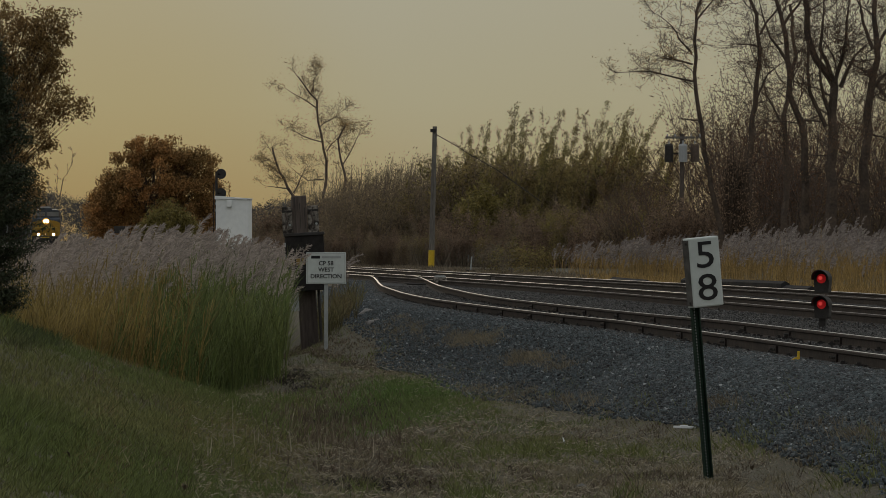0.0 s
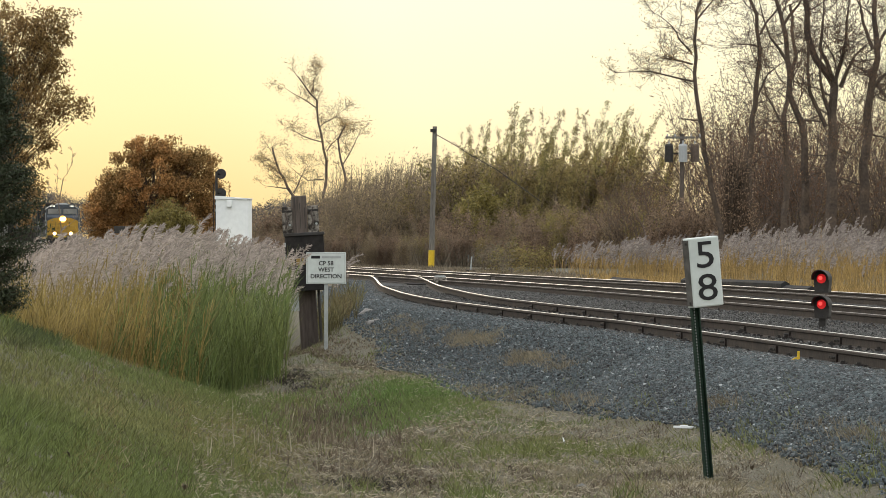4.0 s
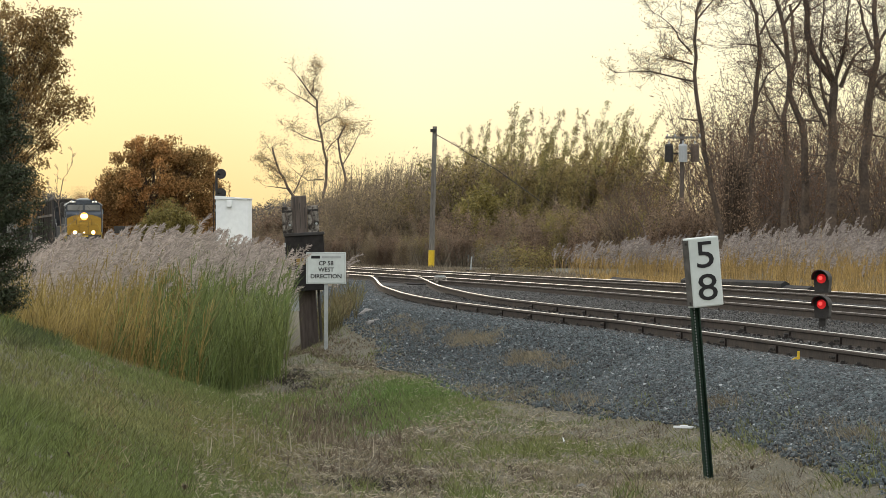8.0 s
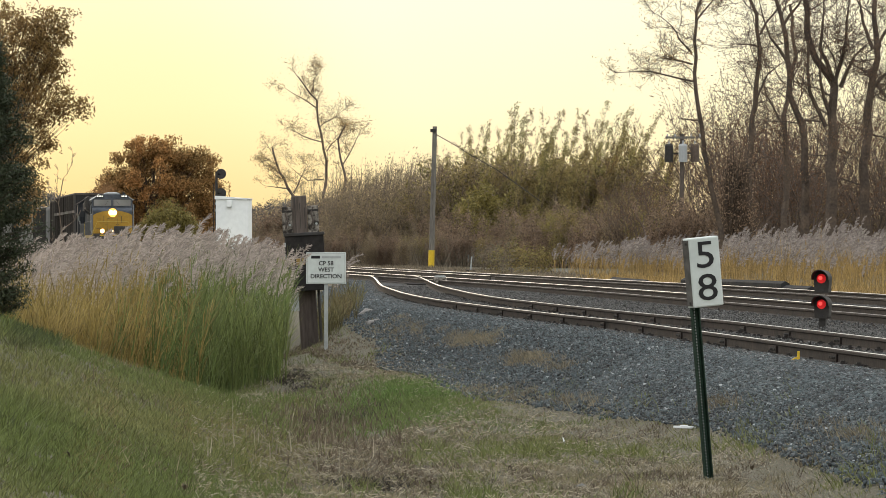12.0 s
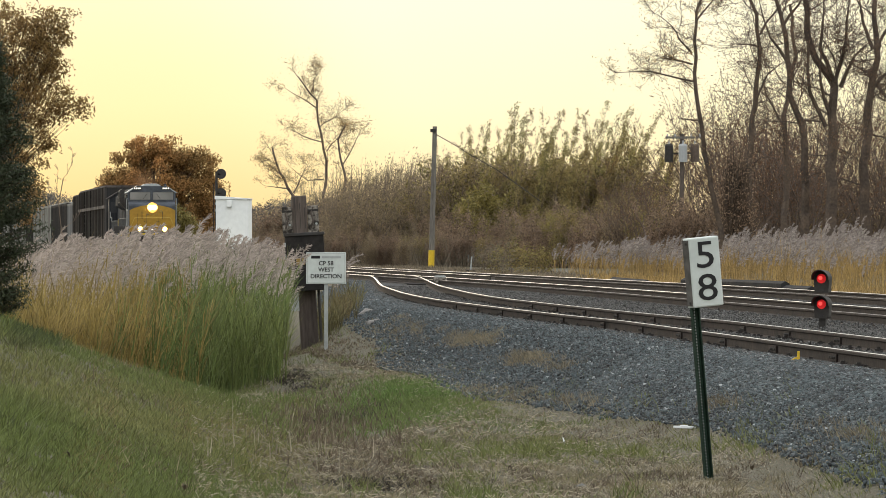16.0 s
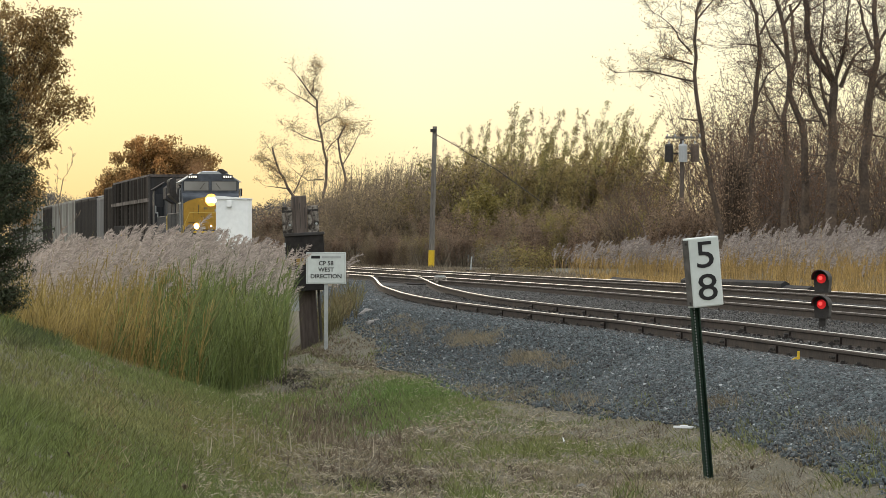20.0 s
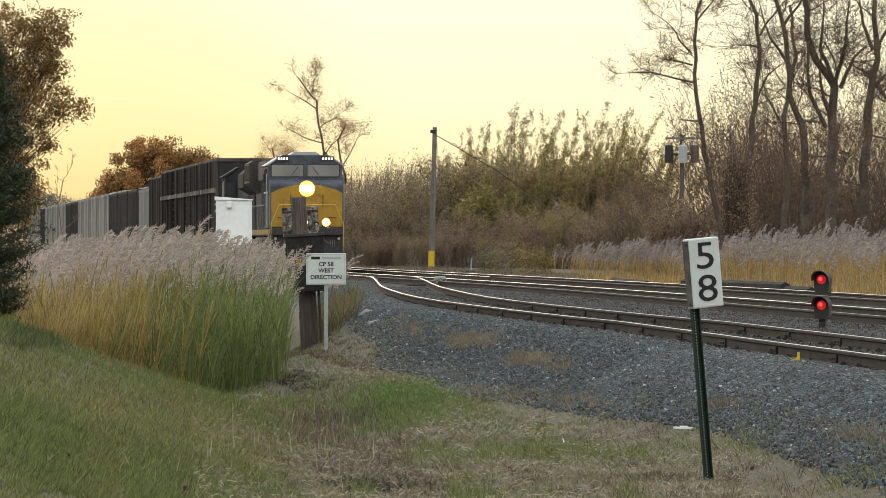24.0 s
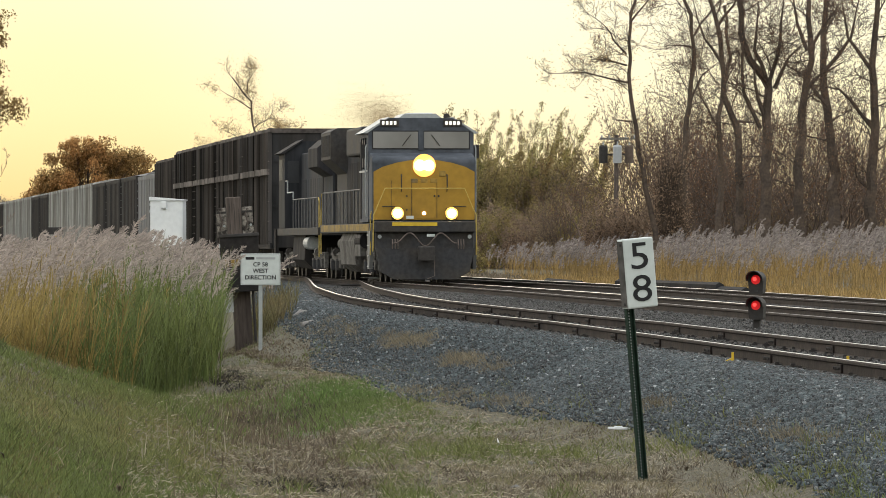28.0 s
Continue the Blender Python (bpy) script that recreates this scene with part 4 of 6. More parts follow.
def limb_tree(label, px, y, r, limbs, seed, leaf="leaf_tan", per=0.35, size=0.05, spread=0.2, twig=1.6, z=None, group="", name="tree", bark="bark"):
    """A trunk and limbs along given lines (metres from the foot, in the plane across the view), with side branches and twigs."""
    rnd = random.Random(seed)
    spec = dict(SPEC, steps=4, wander=0.2, up=0.05, thin=0.007, levels=2, bare=0.0, forks=(1, 2, 1), chance=0.68, keep=0.8, shrink=(0.45, 0.7))
    segs, tips = [], []
    for i, line in enumerate(limbs):
        dep = 0.0
        pts = []
        for u, v in line:
            pts.append(Vector((u, dep, v)))
            dep += rnd.uniform(-0.35, 0.35)
        r0 = r if i == 0 else r * 0.34
        taper = 0.66 if i == 0 else 0.8
        total = sum((b - a).length for a, b in zip(pts, pts[1:]))
        run = 0.0
        jig = Vector()
        for a, b in zip(pts, pts[1:]):
            n = max(2, int((b - a).length / 0.6))
            for k in range(n):
                p, q = a.lerp(b, k / n), a.lerp(b, (k + 1) / n)
                wob, jig = jig, Vector((rnd.gauss(0, 1), rnd.gauss(0, 1), 0)) * 0.04
                f0, f1 = run / total, (run + (q - p).length) / total
                run += (q - p).length
                segs.append((*(p + wob), *(q + jig), r0 * (1 - taper * f0), r0 * (1 - taper * f1)))
                if i > 0 or p.z > 3.0:
                    for _ in range(1 if i == 0 else 2):
                        if rnd.random() < 0.8:
                            side = Vector((rnd.gauss(0, 1), rnd.gauss(0, 0.7), rnd.gauss(0.25, 0.5))).normalized()
                            nd = ((b - a).normalized() * 0.5 + side).normalized()
                            branch(rnd, segs, tips, q, nd, twig * rnd.uniform(0.5, 1.2), max(0.011, r0 * 0.14), 0, spec)
    return plant(name, label, "tree", pose(*spot(px, y, z)), segs, tips, bark, leaf, per, size, spread, seed, 5, 1.8, group)


def clump_tree(name, label, m, lumps, clumps, per, clump, size, leaf, r, seed, bark="bark", foot=(0, 0, 0), long=1.25, shell=0.5):
    """Crown of leaf sprays set in the outer shell of given lumps (centre, radii), each spray at the end of its own limb."""
    rnd, rng = random.Random(seed), np.random.default_rng(seed)
    weight = [l[3] * l[4] for l in lumps]
    fork = Vector((foot[0], foot[1], max(0.6, lumps[0][2] * 0.45)))
    segs, tips = [(*foot, *fork, r, r * 0.8)], []
    for _ in range(clumps):
        cx, cy, cz, rx, rz = rnd.choices(lumps, weight)[0]
        d = Vector((rnd.gauss(0, 1), rnd.gauss(0, 1), rnd.gauss(0, 1))).normalized() * rnd.uniform(shell, 1.0) ** 0.6
        e = Vector((cx + d.x * rx, cy + d.y * rx, cz + d.z * rz))
        mid = fork.lerp(e, 0.55) + Vector((rnd.gauss(0, 0.1), rnd.gauss(0, 0.1), rnd.gauss(0, 0.1))) * rx
        segs += [(*fork, *mid, r * 0.12, r * 0.07), (*mid, *e, r * 0.07, r * 0.025)]
        k = max(6, int(per * rnd.uniform(0.5, 1.4)))
        off = rng.normal(0, 1, (k, 3)).clip(-1.7, 1.7) * clump * rnd.uniform(0.6, 1.35) * np.array((1.0, 1.0, 0.7))
        off[:, 2] -= 0.25 * np.hypot(off[:, 0], off[:, 1])
        tips += [(e.x + o[0], e.y + o[1], e.z + o[2], 0, 0, 1) for o in off]
    return plant(name, label, "tree", m, segs, tips, bark, leaf, 1, size, size * 0.3, seed, 4, long)


def mass_tree(name, label, m, lumps, limbs, seed, leaf, per, size, spread, r, bark="bark", foot=(0, 0, 0), long=1.5):
    """Crown of leaf clumps carried on limbs that end inside given lumps (centre and radii)."""
    rnd = random.Random(seed)
    segs, tips = [], []
    weight = [l[3] * l[4] for l in lumps]
    fork = Vector((foot[0], foot[1], max(0.6, lumps[0][2] * 0.45)))
    segs.append((*foot, *fork, r, r * 0.8))
    for _ in range(limbs):
        cx, cy, cz, rx, rz = rnd.choices(lumps, weight)[0]
        d = Vector((rnd.gauss(0, 1), rnd.gauss(0, 1), rnd.gauss(0, 1))).normalized() * rnd.uniform(0.45, 1.0) ** 0.5
        e = Vector((cx + d.x * rx, cy + d.y * rx, cz + d.z * rz))
        mid = fork.lerp(e, 0.5) + Vector((rnd.gauss(0, 0.1), rnd.gauss(0, 0.1), rnd.gauss(0, 0.1))) * rx
        segs += [(*fork, *mid, r * 0.12, r * 0.07), (*mid, *e, r * 0.07, r * 0.03)]
        for f in (0.55, 0.75, 0.9, 1.0):
            tips.append((*mid.lerp(e, f), 0, 0, 1))
    return plant(name, label, "tree", m, segs, tips, bark, leaf, per, size, spread, seed, 4, long)


def big_trees():
    lab = "bare tall tree with a dark trunk and twining limbs"
    limb_tree("slender leaning tree with sparse tan leaves", 1280, 300, 0.145,
              [[(0, -0.3), (-0.1, 1.9), (-0.64, 4.57), (-1.05, 7.01), (-1.26, 8.58), (-1.16, 10.66), (-0.95, 11.7), (-0.8, 13.5)],
               [(-1.28, 8.26), (-2.26, 8.47), (-3.04, 8.68), (-4.34, 8.63)], [(-1.32, 8.99), (-2.05, 9.2), (-2.78, 9.25)],
               [(-1.32, 9.46), (-1.89, 10.04), (-2.15, 10.56), (-2.88, 11.08)], [(-1.16, 10.77), (-0.69, 11.39), (0.1, 12.3)], [(-0.95, 6.6), (-1.9, 6.7)]], 41, leaf="leaf_pale", per=0.7, size=0.028, twig=1.15)
    limb_tree(lab, 1330, 330, 0.2, [[(0, -0.3), (-0.11, 4.87), (0.17, 7.91), (0.34, 10.43), (0.17, 12.04), (-0.4, 13.6)], [(0.4, 11.12), (1.03, 12.16), (1.9, 13.1)],
                                     [(0.34, 10.55), (-0.11, 10.66), (-0.75, 10.66)], [(0.17, 7.91), (0.8, 9.29), (1.6, 10.0)]], 42, group="bare trees", twig=2.0, leaf="leaf_russet", per=0.8, size=0.032, spread=0.3)
    limb_tree(lab, 1424, 293, 0.22, [[(0, -0.3), (0.01, 4.49), (-0.1, 6.37), (-0.61, 7.59), (-0.76, 9.12), (-0.96, 10.86), (-1.5, 12.4)], [(-0.1, 6.52), (0.77, 6.47)],
                                     [(-0.71, 8.92), (-1.37, 9.94), (-1.9, 11.5)], [(-0.86, 10.45), (-0.25, 11.27), (0.3, 12.5)]], 43, group="bare trees", twig=2.0, leaf="leaf_russet", per=0.8, size=0.032, spread=0.3)
    limb_tree(lab, 1473, 285, 0.29, [[(0, -0.3), (-0.01, 4.41), (0.09, 7.23), (0.09, 7.92), (-0.66, 8.82), (-1.05, 9.91), (-1.2, 12.2)], [(0.34, 7.72), (0.88, 8.91), (1.53, 9.51)],
                                     [(-0.26, 6.14), (-0.95, 7.53), (-1.0, 9.21), (-0.95, 10.9)], [(-0.06, 8.22), (-0.46, 9.21), (-0.26, 11.2)], [(-0.06, 6.53), (-0.51, 7.92), (-0.46, 9.21)],
                                     [(0.1, 7.9), (0.6, 9.6), (0.7, 11.8)]], 44, group="bare trees", twig=2.0, leaf="leaf_russet", per=0.8, size=0.032, spread=0.3)
    limb_tree(lab, 1530, 290, 0.26, [[(0, -0.3), (-0.01, 4.46), (0.24, 7.33), (0.49, 8.94), (0.44, 9.85), (0.3, 12.2)], [(0.34, 9.35), (-0.06, 10.46), (-0.3, 12.0)],
                                     [(0.55, 9.15), (0.95, 10.16), (1.8, 11.3)], [(0.24, 7.53), (0.85, 8.34), (1.9, 8.9)]], 45, group="bare trees", twig=2.0, leaf="leaf_russet", per=0.8, size=0.032, spread=0.3)
    limb_tree(lab, 1590, 300, 0.30, [[(0, -0.3), (0.1, 4.4), (-0.2, 7.3), (-0.4, 9.0), (-0.2, 12.4)], [(-0.2, 7.3), (-1.2, 8.6), (-2.2, 9.2)], [(-0.3, 8.8), (0.7, 10.2), (1.2, 12)]], 46, group="bare trees", twig=2.0, leaf="leaf_russet", per=0.8, size=0.032, spread=0.3)
    limb_tree(lab, 1655, 300, 0.30, [[(0, -0.3), (0.1, 4.4), (0.3, 7.3), (0.1, 9.0), (0.4, 12.4)], [(0.2, 6.3), (-1.2, 8.0), (-2.4, 8.2)], [(0.1, 8.8), (-0.9, 10.2), (-1.2, 12)]], 47, group="bare trees", twig=2.0, leaf="leaf_russet", per=0.8, size=0.032, spread=0.3)
    limb_tree(lab, 1385, 345, 0.2, [[(0, -0.3), (0.2, 4.0), (0.1, 7.6), (0.6, 10.5), (0.4, 13.0)], [(0.1, 7.0), (-0.8, 8.6), (-1.1, 10.4)], [(0.3, 9.0), (1.1, 10.5)]], 48, group="bare trees", twig=2.2, leaf="leaf_russet", per=0.8, size=0.032, spread=0.3)
    limb_tree("leaning willow with thin tan leaves above the thicket", 578, 520, 0.15,
              [[(0, -0.3), (-0.18, 4.35), (0.04, 7.48), (-0.32, 9.05), (-0.61, 10.34), (-0.75, 11.92), (-1.4, 12.71), (-2.11, 13.64)], [(-0.75, 11.35), (-1.83, 12.06), (-3.12, 12.78)],
               [(-0.32, 8.84), (-1.68, 9.27), (-2.83, 9.91)], [(0.04, 8.19), (0.68, 9.05), (2.19, 9.77)], [(-0.46, 9.98), (0.32, 10.49), (1.04, 11.06)], [(-1.11, 12.42), (-0.97, 13.35), (-0.54, 13.93)],
               [(-0.25, 6.12), (-1.4, 6.04), (-2.69, 7.05)]], 51, leaf="leaf_pale", per=1, size=0.034, spread=0.24, twig=1.2, bark="twig_dark")
    limb_tree("thin willow with sparse leaves", 600, 515, 0.16, [[(0, -0.3), (0.1, 4.35), (0.5, 6.04), (0.1, 7.48), (-0.1, 8.91), (0.5, 10.06)], [(0.2, 7.0), (1.0, 8.4), (1.6, 9.6)]], 52, leaf="leaf_pale", per=1, size=0.04, spread=0.2, twig=1.15, bark="twig_dark")
    limb_tree("low bare tree with arching limbs", 530, 505, 0.18, [[(0, -0.3), (-0.2, 4.2), (-1.4, 6.5), (-2.0, 8.2)], [(-0.7, 5.3), (-2.4, 5.5)], [(-1.0, 6.0), (-2.4, 7.2)], [(-0.4, 5.0), (0.5, 6.8)]], 53, leaf="leaf_pale", per=1, size=0.04, spread=0.2, twig=1.15, bark="twig_dark")
    clump_tree("tree", "broad oak with brown autumn leaves", pose(*spot(268, 720, -0.8)) @ Matrix.Diagonal((1.0, 1, 1.06, 1)),
               [(0, 0, 6.2, 4.4, 4.8), (-3.4, 0, 5.0, 3.0, 4.0), (3.4, 0, 5.8, 3.0, 4.4), (-1.0, 0, 10.6, 1.9, 1.7), (2.3, 0, 10.2, 1.7, 1.5), (-5.0, 0, 5.0, 1.6, 2.6), (5.4, 0, 7.4, 1.4, 2.2),
                (-3.2, 0, 8.8, 1.5, 1.4), (4.3, 0, 9.9, 1.5, 1.3), (6.0, 0, 5.6, 1.6, 3.0), (5.9, 0, 9.2, 0.9, 0.8), (0.9, 0, 10.6, 1.3, 1.2), (-4.6, 0, 7.4, 1.1, 1.0), (-2.2, 0, 3.0, 3.4, 2.4), (3.2, 0, 3.0, 3.4, 2.4)],
               640, 165, 0.38, 0.115, "leaf_oak", 0.4, 54, shell=0.3)
    for px, far, hgt, wide, leaf, seed in ((868, 330, 1.5, 0.7, "brush", 91), (905, 328, 1.8, 0.95, "leaf_olive", 92), (948, 331, 1.3, 0.7, "leaf_olive", 93), (890, 326, 1.9, 0.5, "weed_tan", 94)):
        bx = (px - 784) / F * far
        mass_tree("bush", "low grey green bush with pale seed heads", pose(bx, far, ground_z(bx, far) - 0.02),
                  [(0, 0, hgt * 0.5, wide, hgt * 0.5), (-0.5 * wide, 0, hgt * 0.35, wide * 0.7, hgt * 0.4), (0.6 * wide, 0, hgt * 0.4, wide * 0.6, hgt * 0.4)], 60 if leaf != "weed_tan" else 16, seed, leaf, 5, 0.045, 0.16, 0.03, bark="twig_mid")
    mass_tree("bush", "yellow green bush below the oak", pose(*spot(298, 690, -0.8)), [(0, 0, 3.4, 2.3, 2.8), (-1.5, 0, 2.4, 1.6, 2.0), (1.6, 0, 2.8, 1.5, 2.0)], 220, 55, "leaf_yellow", 14, 0.11, 0.3, 0.1)
    # lumps of the near broadleaf crown, in metres from its foot
    near = [(0.82, 4.9, 0.70, 0.75), (0.64, 3.8, 0.75, 0.85), (1.26, 5.0, 0.38, 0.42), (1.50, 5.25, 0.14, 0.2), (1.44, 3.85, 0.40, 0.26), (1.74, 3.86, 0.19, 0.2), (1.08, 4.35, 0.42, 0.34),
            (0.80, 2.95, 0.36, 0.5), (1.16, 3.3, 0.13, 0.12), (0.86, 2.4, 0.26, 0.42), (1.32, 4.5, 0.26, 0.18), (1.48, 4.05, 0.2, 0.16), (0.3, 4.4, 0.5, 1.2)]
    clump_tree("tree", "broadleaf tree with brown and olive leaves", pose(*spot(-52, 112, -0.6)),
               [(u, 0, v, a, b) for u, v, a, b in near], 520, 64, 0.075, 0.023, "leaf_shade", 0.05, 56, shell=0.15)
    mass_tree("tree", "broken trunk wrapped in bare brown vines", pose(*spot(1300, 318)), [(0, 0, 2.2, 1.1, 2.2), (0.1, 0, 4.2, 0.85, 1.8), (0.1, 0, 5.4, 0.6, 0.9)], 420, 58, "leaf_red", 3, 0.05, 0.2, 0.28)
    tree("tree", "bare sapling with thin upright twigs", pose(*spot(64, 118, -0.9)), 3.5, 0.014, 57, "leaf_tan", 0, 0.03, 0.1, bark="twig", line=(0.05, 0, 1), up=0.16, bare=0.5, thin=0.003, shrink=(0.16, 0.3))


big_trees()


def cedar():
    t = tagged(empty("cedar"), "dark green cedar tree on the grassy bank", "tree")
    rnd = random.Random(61)
    segs, tips = [(0, 0, -0.3, 0, 0, 4.6, 0.09, 0.02)], []
    for i in range(420):
        z = rnd.uniform(0.05, 4.5)
        a = rnd.uniform(0, 6.28)
        r = (1 - (z / 4.9) ** 1.7) * min(1.0, 0.55 + 0.4 * z) * rnd.uniform(0.5, 0.82)
        p, q = (0, 0, z), (math.cos(a) * r, math.sin(a) * r, z + 0.45 * r)
        segs.append((*p, *q, 0.012, 0.004))
        for f in (0.45, 0.65, 0.82, 1.0):
            tips.append((q[0] * f, q[1] * f, z + (q[2] - z) * f, 0, 0, 1))
    quads("trunk", tubes(segs, 4), "bark", t)
    tagged(quads("crown", leaves_at(tips, 46, 0.013, 0.05, 62, 2.6, 0.8), "needle", t), kind="stuff")
    t.matrix_world = pose(*spot(-36, 78)) @ Matrix.Diagonal((1.02, 1.0, 0.74, 1))


cedar()


def far_woods():
    rng = np.random.default_rng(71)
    c = []
    n = 7000
    x = rng.uniform(-98, -22, n)
    top = 10.4 + 1.6 * np.clip((-50 - x) / 20, 0, 1) + 0.6 * np.sin(x * 0.19) + 0.5 * np.sin(x * 0.51)
    z = rng.random(n) ** 0.7 * top - 1
    base = np.stack((x, 1500 + rng.normal(0, 25, n), z), 1)
    tips = np.concatenate((base, base), 1)
    tagged(quads("far_woods", leaves_at(tips, 12, 0.17, 0.45, 72, 1.2), "far_wood"), "distant line of brown autumn woods", "woods", kind="stuff")


far_woods()


# ---- things beside the track ----
def lettering(text, size, material, parent, m, name="lettering", bold=0.0):
    cu = bpy.data.curves.new(name, "FONT")
    cu.body, cu.size, cu.align_x, cu.align_y = text, size, "CENTER", "CENTER"
    cu.extrude, cu.offset, cu.resolution_u = 0.002, bold, 3
    ob = new(name, cu)
    me = bpy.data.meshes.new_from_object(ob)
    bpy.data.objects.remove(ob)
    me.materials.clear()
    me.materials.append(M[material])
    o = new(name, me)
    o.parent = parent
    o.matrix_local = m
    return o


FACE = pose(0, 0, 0, 90, 0, 0)     # letters upright, facing -y


def milepost():
    x, y, z = spot(1255, 58.8, -0.87)
    t = tagged(empty("milepost"), "leaning milepost sign with black numbers on a green perforated post", "sign")
    bm = B((-0.036, -0.028, -0.02, 0.02, -0.3, 1.48), (0.028, 0.036, -0.02, 0.02, -0.3, 1.48), (-0.03, 0.03, 0.014, 0.02, -0.3, 1.48))
    part("post", bm, "green_post", t)
    bm = bmesh.new()
    for i in range(58):
        rod(bm, (0, 0.0135, 0.05 + i * 0.025), (0, 0.0115, 0.05 + i * 0.025), 0.006, n=6)
    part("hole", bm, "grey_paint", t, "row of punched holes")
    box_ = part("sign_box", B((-0.04, 0.245, -0.06, 0.05, 1.46, 2.035), bevel=0.012), "sign_white", t)
    # thin plate added so that the side's shade is in its dark colour
    part("shaded_side", B((-0.044, -0.0395, -0.052, 0.044, 1.475, 2.02)), "truck_steel", box_, "dull grey plate added for the sign's shaded metal side")
    for ch, zz in (("5", 1.88), ("8", 1.61)):
        lettering(ch, 0.315, "sign_ink", box_, pose(0.105, -0.0625, zz, 90, 0, 0) @ Matrix.Diagonal((1.3, 1, 1, 1)), bold=0.0)
    for zz in (1.5, 1.99):
        part("bolt", rod(bmesh.new(), (-0.0435, -0.02, zz), (-0.051, -0.02, zz), 0.012, n=8), "steel_dark", box_)
    t.matrix_world = pose(x, y, z, 0, -5.3, 26)


def cp_sign():
    x, y, z = spot(577, 129, -0.8)
    t = tagged(empty("control_point_sign"), "white lettered railway sign on a thin grey post", "sign")
    part("post", B((-0.035, 0.035, -0.02, 0.02, -0.3, 1.74), bevel=0.006), "grey_paint", t)
    p = part("panel", B((-0.36, 0.36, -0.045, -0.02, 1.175, 1.745), bevel=0.01), "sign_white", t)
    bm = B((-0.34, 0.34, -0.0475, -0.046, 1.19, 1.198), (-0.34, 0.34, -0.0475, -0.046, 1.722, 1.73), (-0.344, -0.336, -0.0475, -0.046, 1.19, 1.73), (0.336, 0.344, -0.0475, -0.046, 1.19, 1.73))
    part("border", bm, "grey_paint", p)
    part("logo_bar", B((-0.27, -0.11, -0.049, -0.046, 1.635, 1.685)), "sign_ink", p)
    part("small_print", B((-0.08, 0.27, -0.049, -0.046, 1.64, 1.68)), "grey_paint", p)
    for s, zz in (("CP 58", 1.545), ("WEST", 1.43), ("DIRECTION", 1.31)):
        lettering(s, 0.105, "sign_ink", p, pose(0, -0.0465, zz, 90, 0, 0) @ Matrix.Diagonal((1.03, 1.0, 1, 1)), bold=0.0025)
    t.matrix_world = pose(x, y, z, 0, 0, 2)


def old_post():
    x, y, z = spot(548, 137, -0.8)
    t = tagged(empty("timber_post"), "thick weathered timber post with a dark signal box", "post")
    part("timber", B((-0.17, 0.17, -0.15, 0.15, -0.3, 1.2), bevel=0.03), "wood_old", t)
    part("timber_top", B((-0.2, 0.08, -0.16, 0.1, 2.1, 2.83), bevel=0.02), "wood_old", t)
    for k in range(3):
        part("timber_split", B((-0.15 + 0.09 * k, -0.14 + 0.09 * k, -0.166, -0.158, 2.2, 2.8 - 0.1 * k)), "loco_dark", t)
    for u0, u1 in ((-0.40, -0.21), (0.09, 0.30)):
        b = part("side_board", B((u0, u1, -0.14, -0.08, 2.1, 2.63), bevel=0.015), "peeling", t, "mottled peeling board")
        part("strap", B((u0, u1, -0.15, -0.138, 2.52, 2.56)), "steel_dark", b)
        part("cable", pipe(bmesh.new(), [(u0 + 0.05, -0.16, 2.2), (u0 + 0.1, -0.2, 2.35), (u0 + 0.06, -0.18, 2.5), (u0 + 0.11, -0.16, 2.6)], 0.018), "wood_old", b)
        part("bolt", rod(bmesh.new(), (u1 - 0.05, -0.14, 2.28), (u1 - 0.05, -0.17, 2.28), 0.025), "grey_paint", b)
    b = part("signal_box", B((-0.38, 0.36, -0.42, -0.16, 1.0, 2.1), bevel=0.015), "box_black", t)
    part("box_lid", B((-0.40, 0.38, -0.45, -0.14, 2.06, 2.12), bevel=0.01), "loco_dark", b)
    part("box_seam", B((-0.38, 0.36, -0.428, -0.42, 1.44, 1.465)), "loco_dark", b)
    for zz in (1.25, 1.62, 1.86):
        part("hinge", B((-0.395, -0.375, -0.43, -0.38, zz, zz + 0.08)), "grey_paint", b)
    for k, w in enumerate((0.08, 0.08, 0.05, 0.09)):
        part("stencil_bar", B((-0.30 + k * 0.11, -0.30 + k * 0.11 + w, -0.428, -0.421, 1.5, 1.63)), "sill_gold", b, "yellow stencilled mark")
    part("foot_panel", B((-0.33, -0.17, -0.2, -0.15, 0.62, 1.0)), "grey_paint", t)
    part("conduit", pipe(bmesh.new(), [(0.22, -0.17, 1.0), (0.22, -0.17, 0.0)], 0.03), "steel_dark", t)
    t.matrix_world = pose(x, y, z, 0, -3.2, 4)


def yellow_box_post():
    x, y, z = spot(218, 300, -0.8)
    t = tagged(empty("equipment_post"), "dark equipment box with a yellow panel on a post", "equipment box")
    part("post", B((-0.06, 0.06, -0.05, 0.05, -0.3, 1.5)), "steel_dark", t)
    part("box", B((-0.38, 0.22, -0.2, 0.1, 2.32, 2.62), bevel=0.02), "steel_dark", t)
    part("mast", B((-0.3, -0.2, -0.05, 0.05, -0.3, 2.2)), "steel_dark", t)
    part("panel", B((-0.12, 0.17, -0.1, -0.05, 1.7, 2.3), bevel=0.01), "yellow", t, "yellow panel")
    t.matrix_world = pose(x, y, z)


def switch_stand():
    x, y, z = spot(833, 345, -0.3)
    t = tagged(empty("switch_stand"), "small pale switch stand with a forked target", "switch stand")
    part("base", B((-0.25, 0.25, -0.2, 0.2, -0.1, 0.12), bevel=0.02), "steel_dark", t)
    part("mast", rod(bmesh.new(), (0, 0, 0.1), (0.05, 0, 0.75), 0.035), "grey_paint", t)
    for u in (-0.12, 0.14):
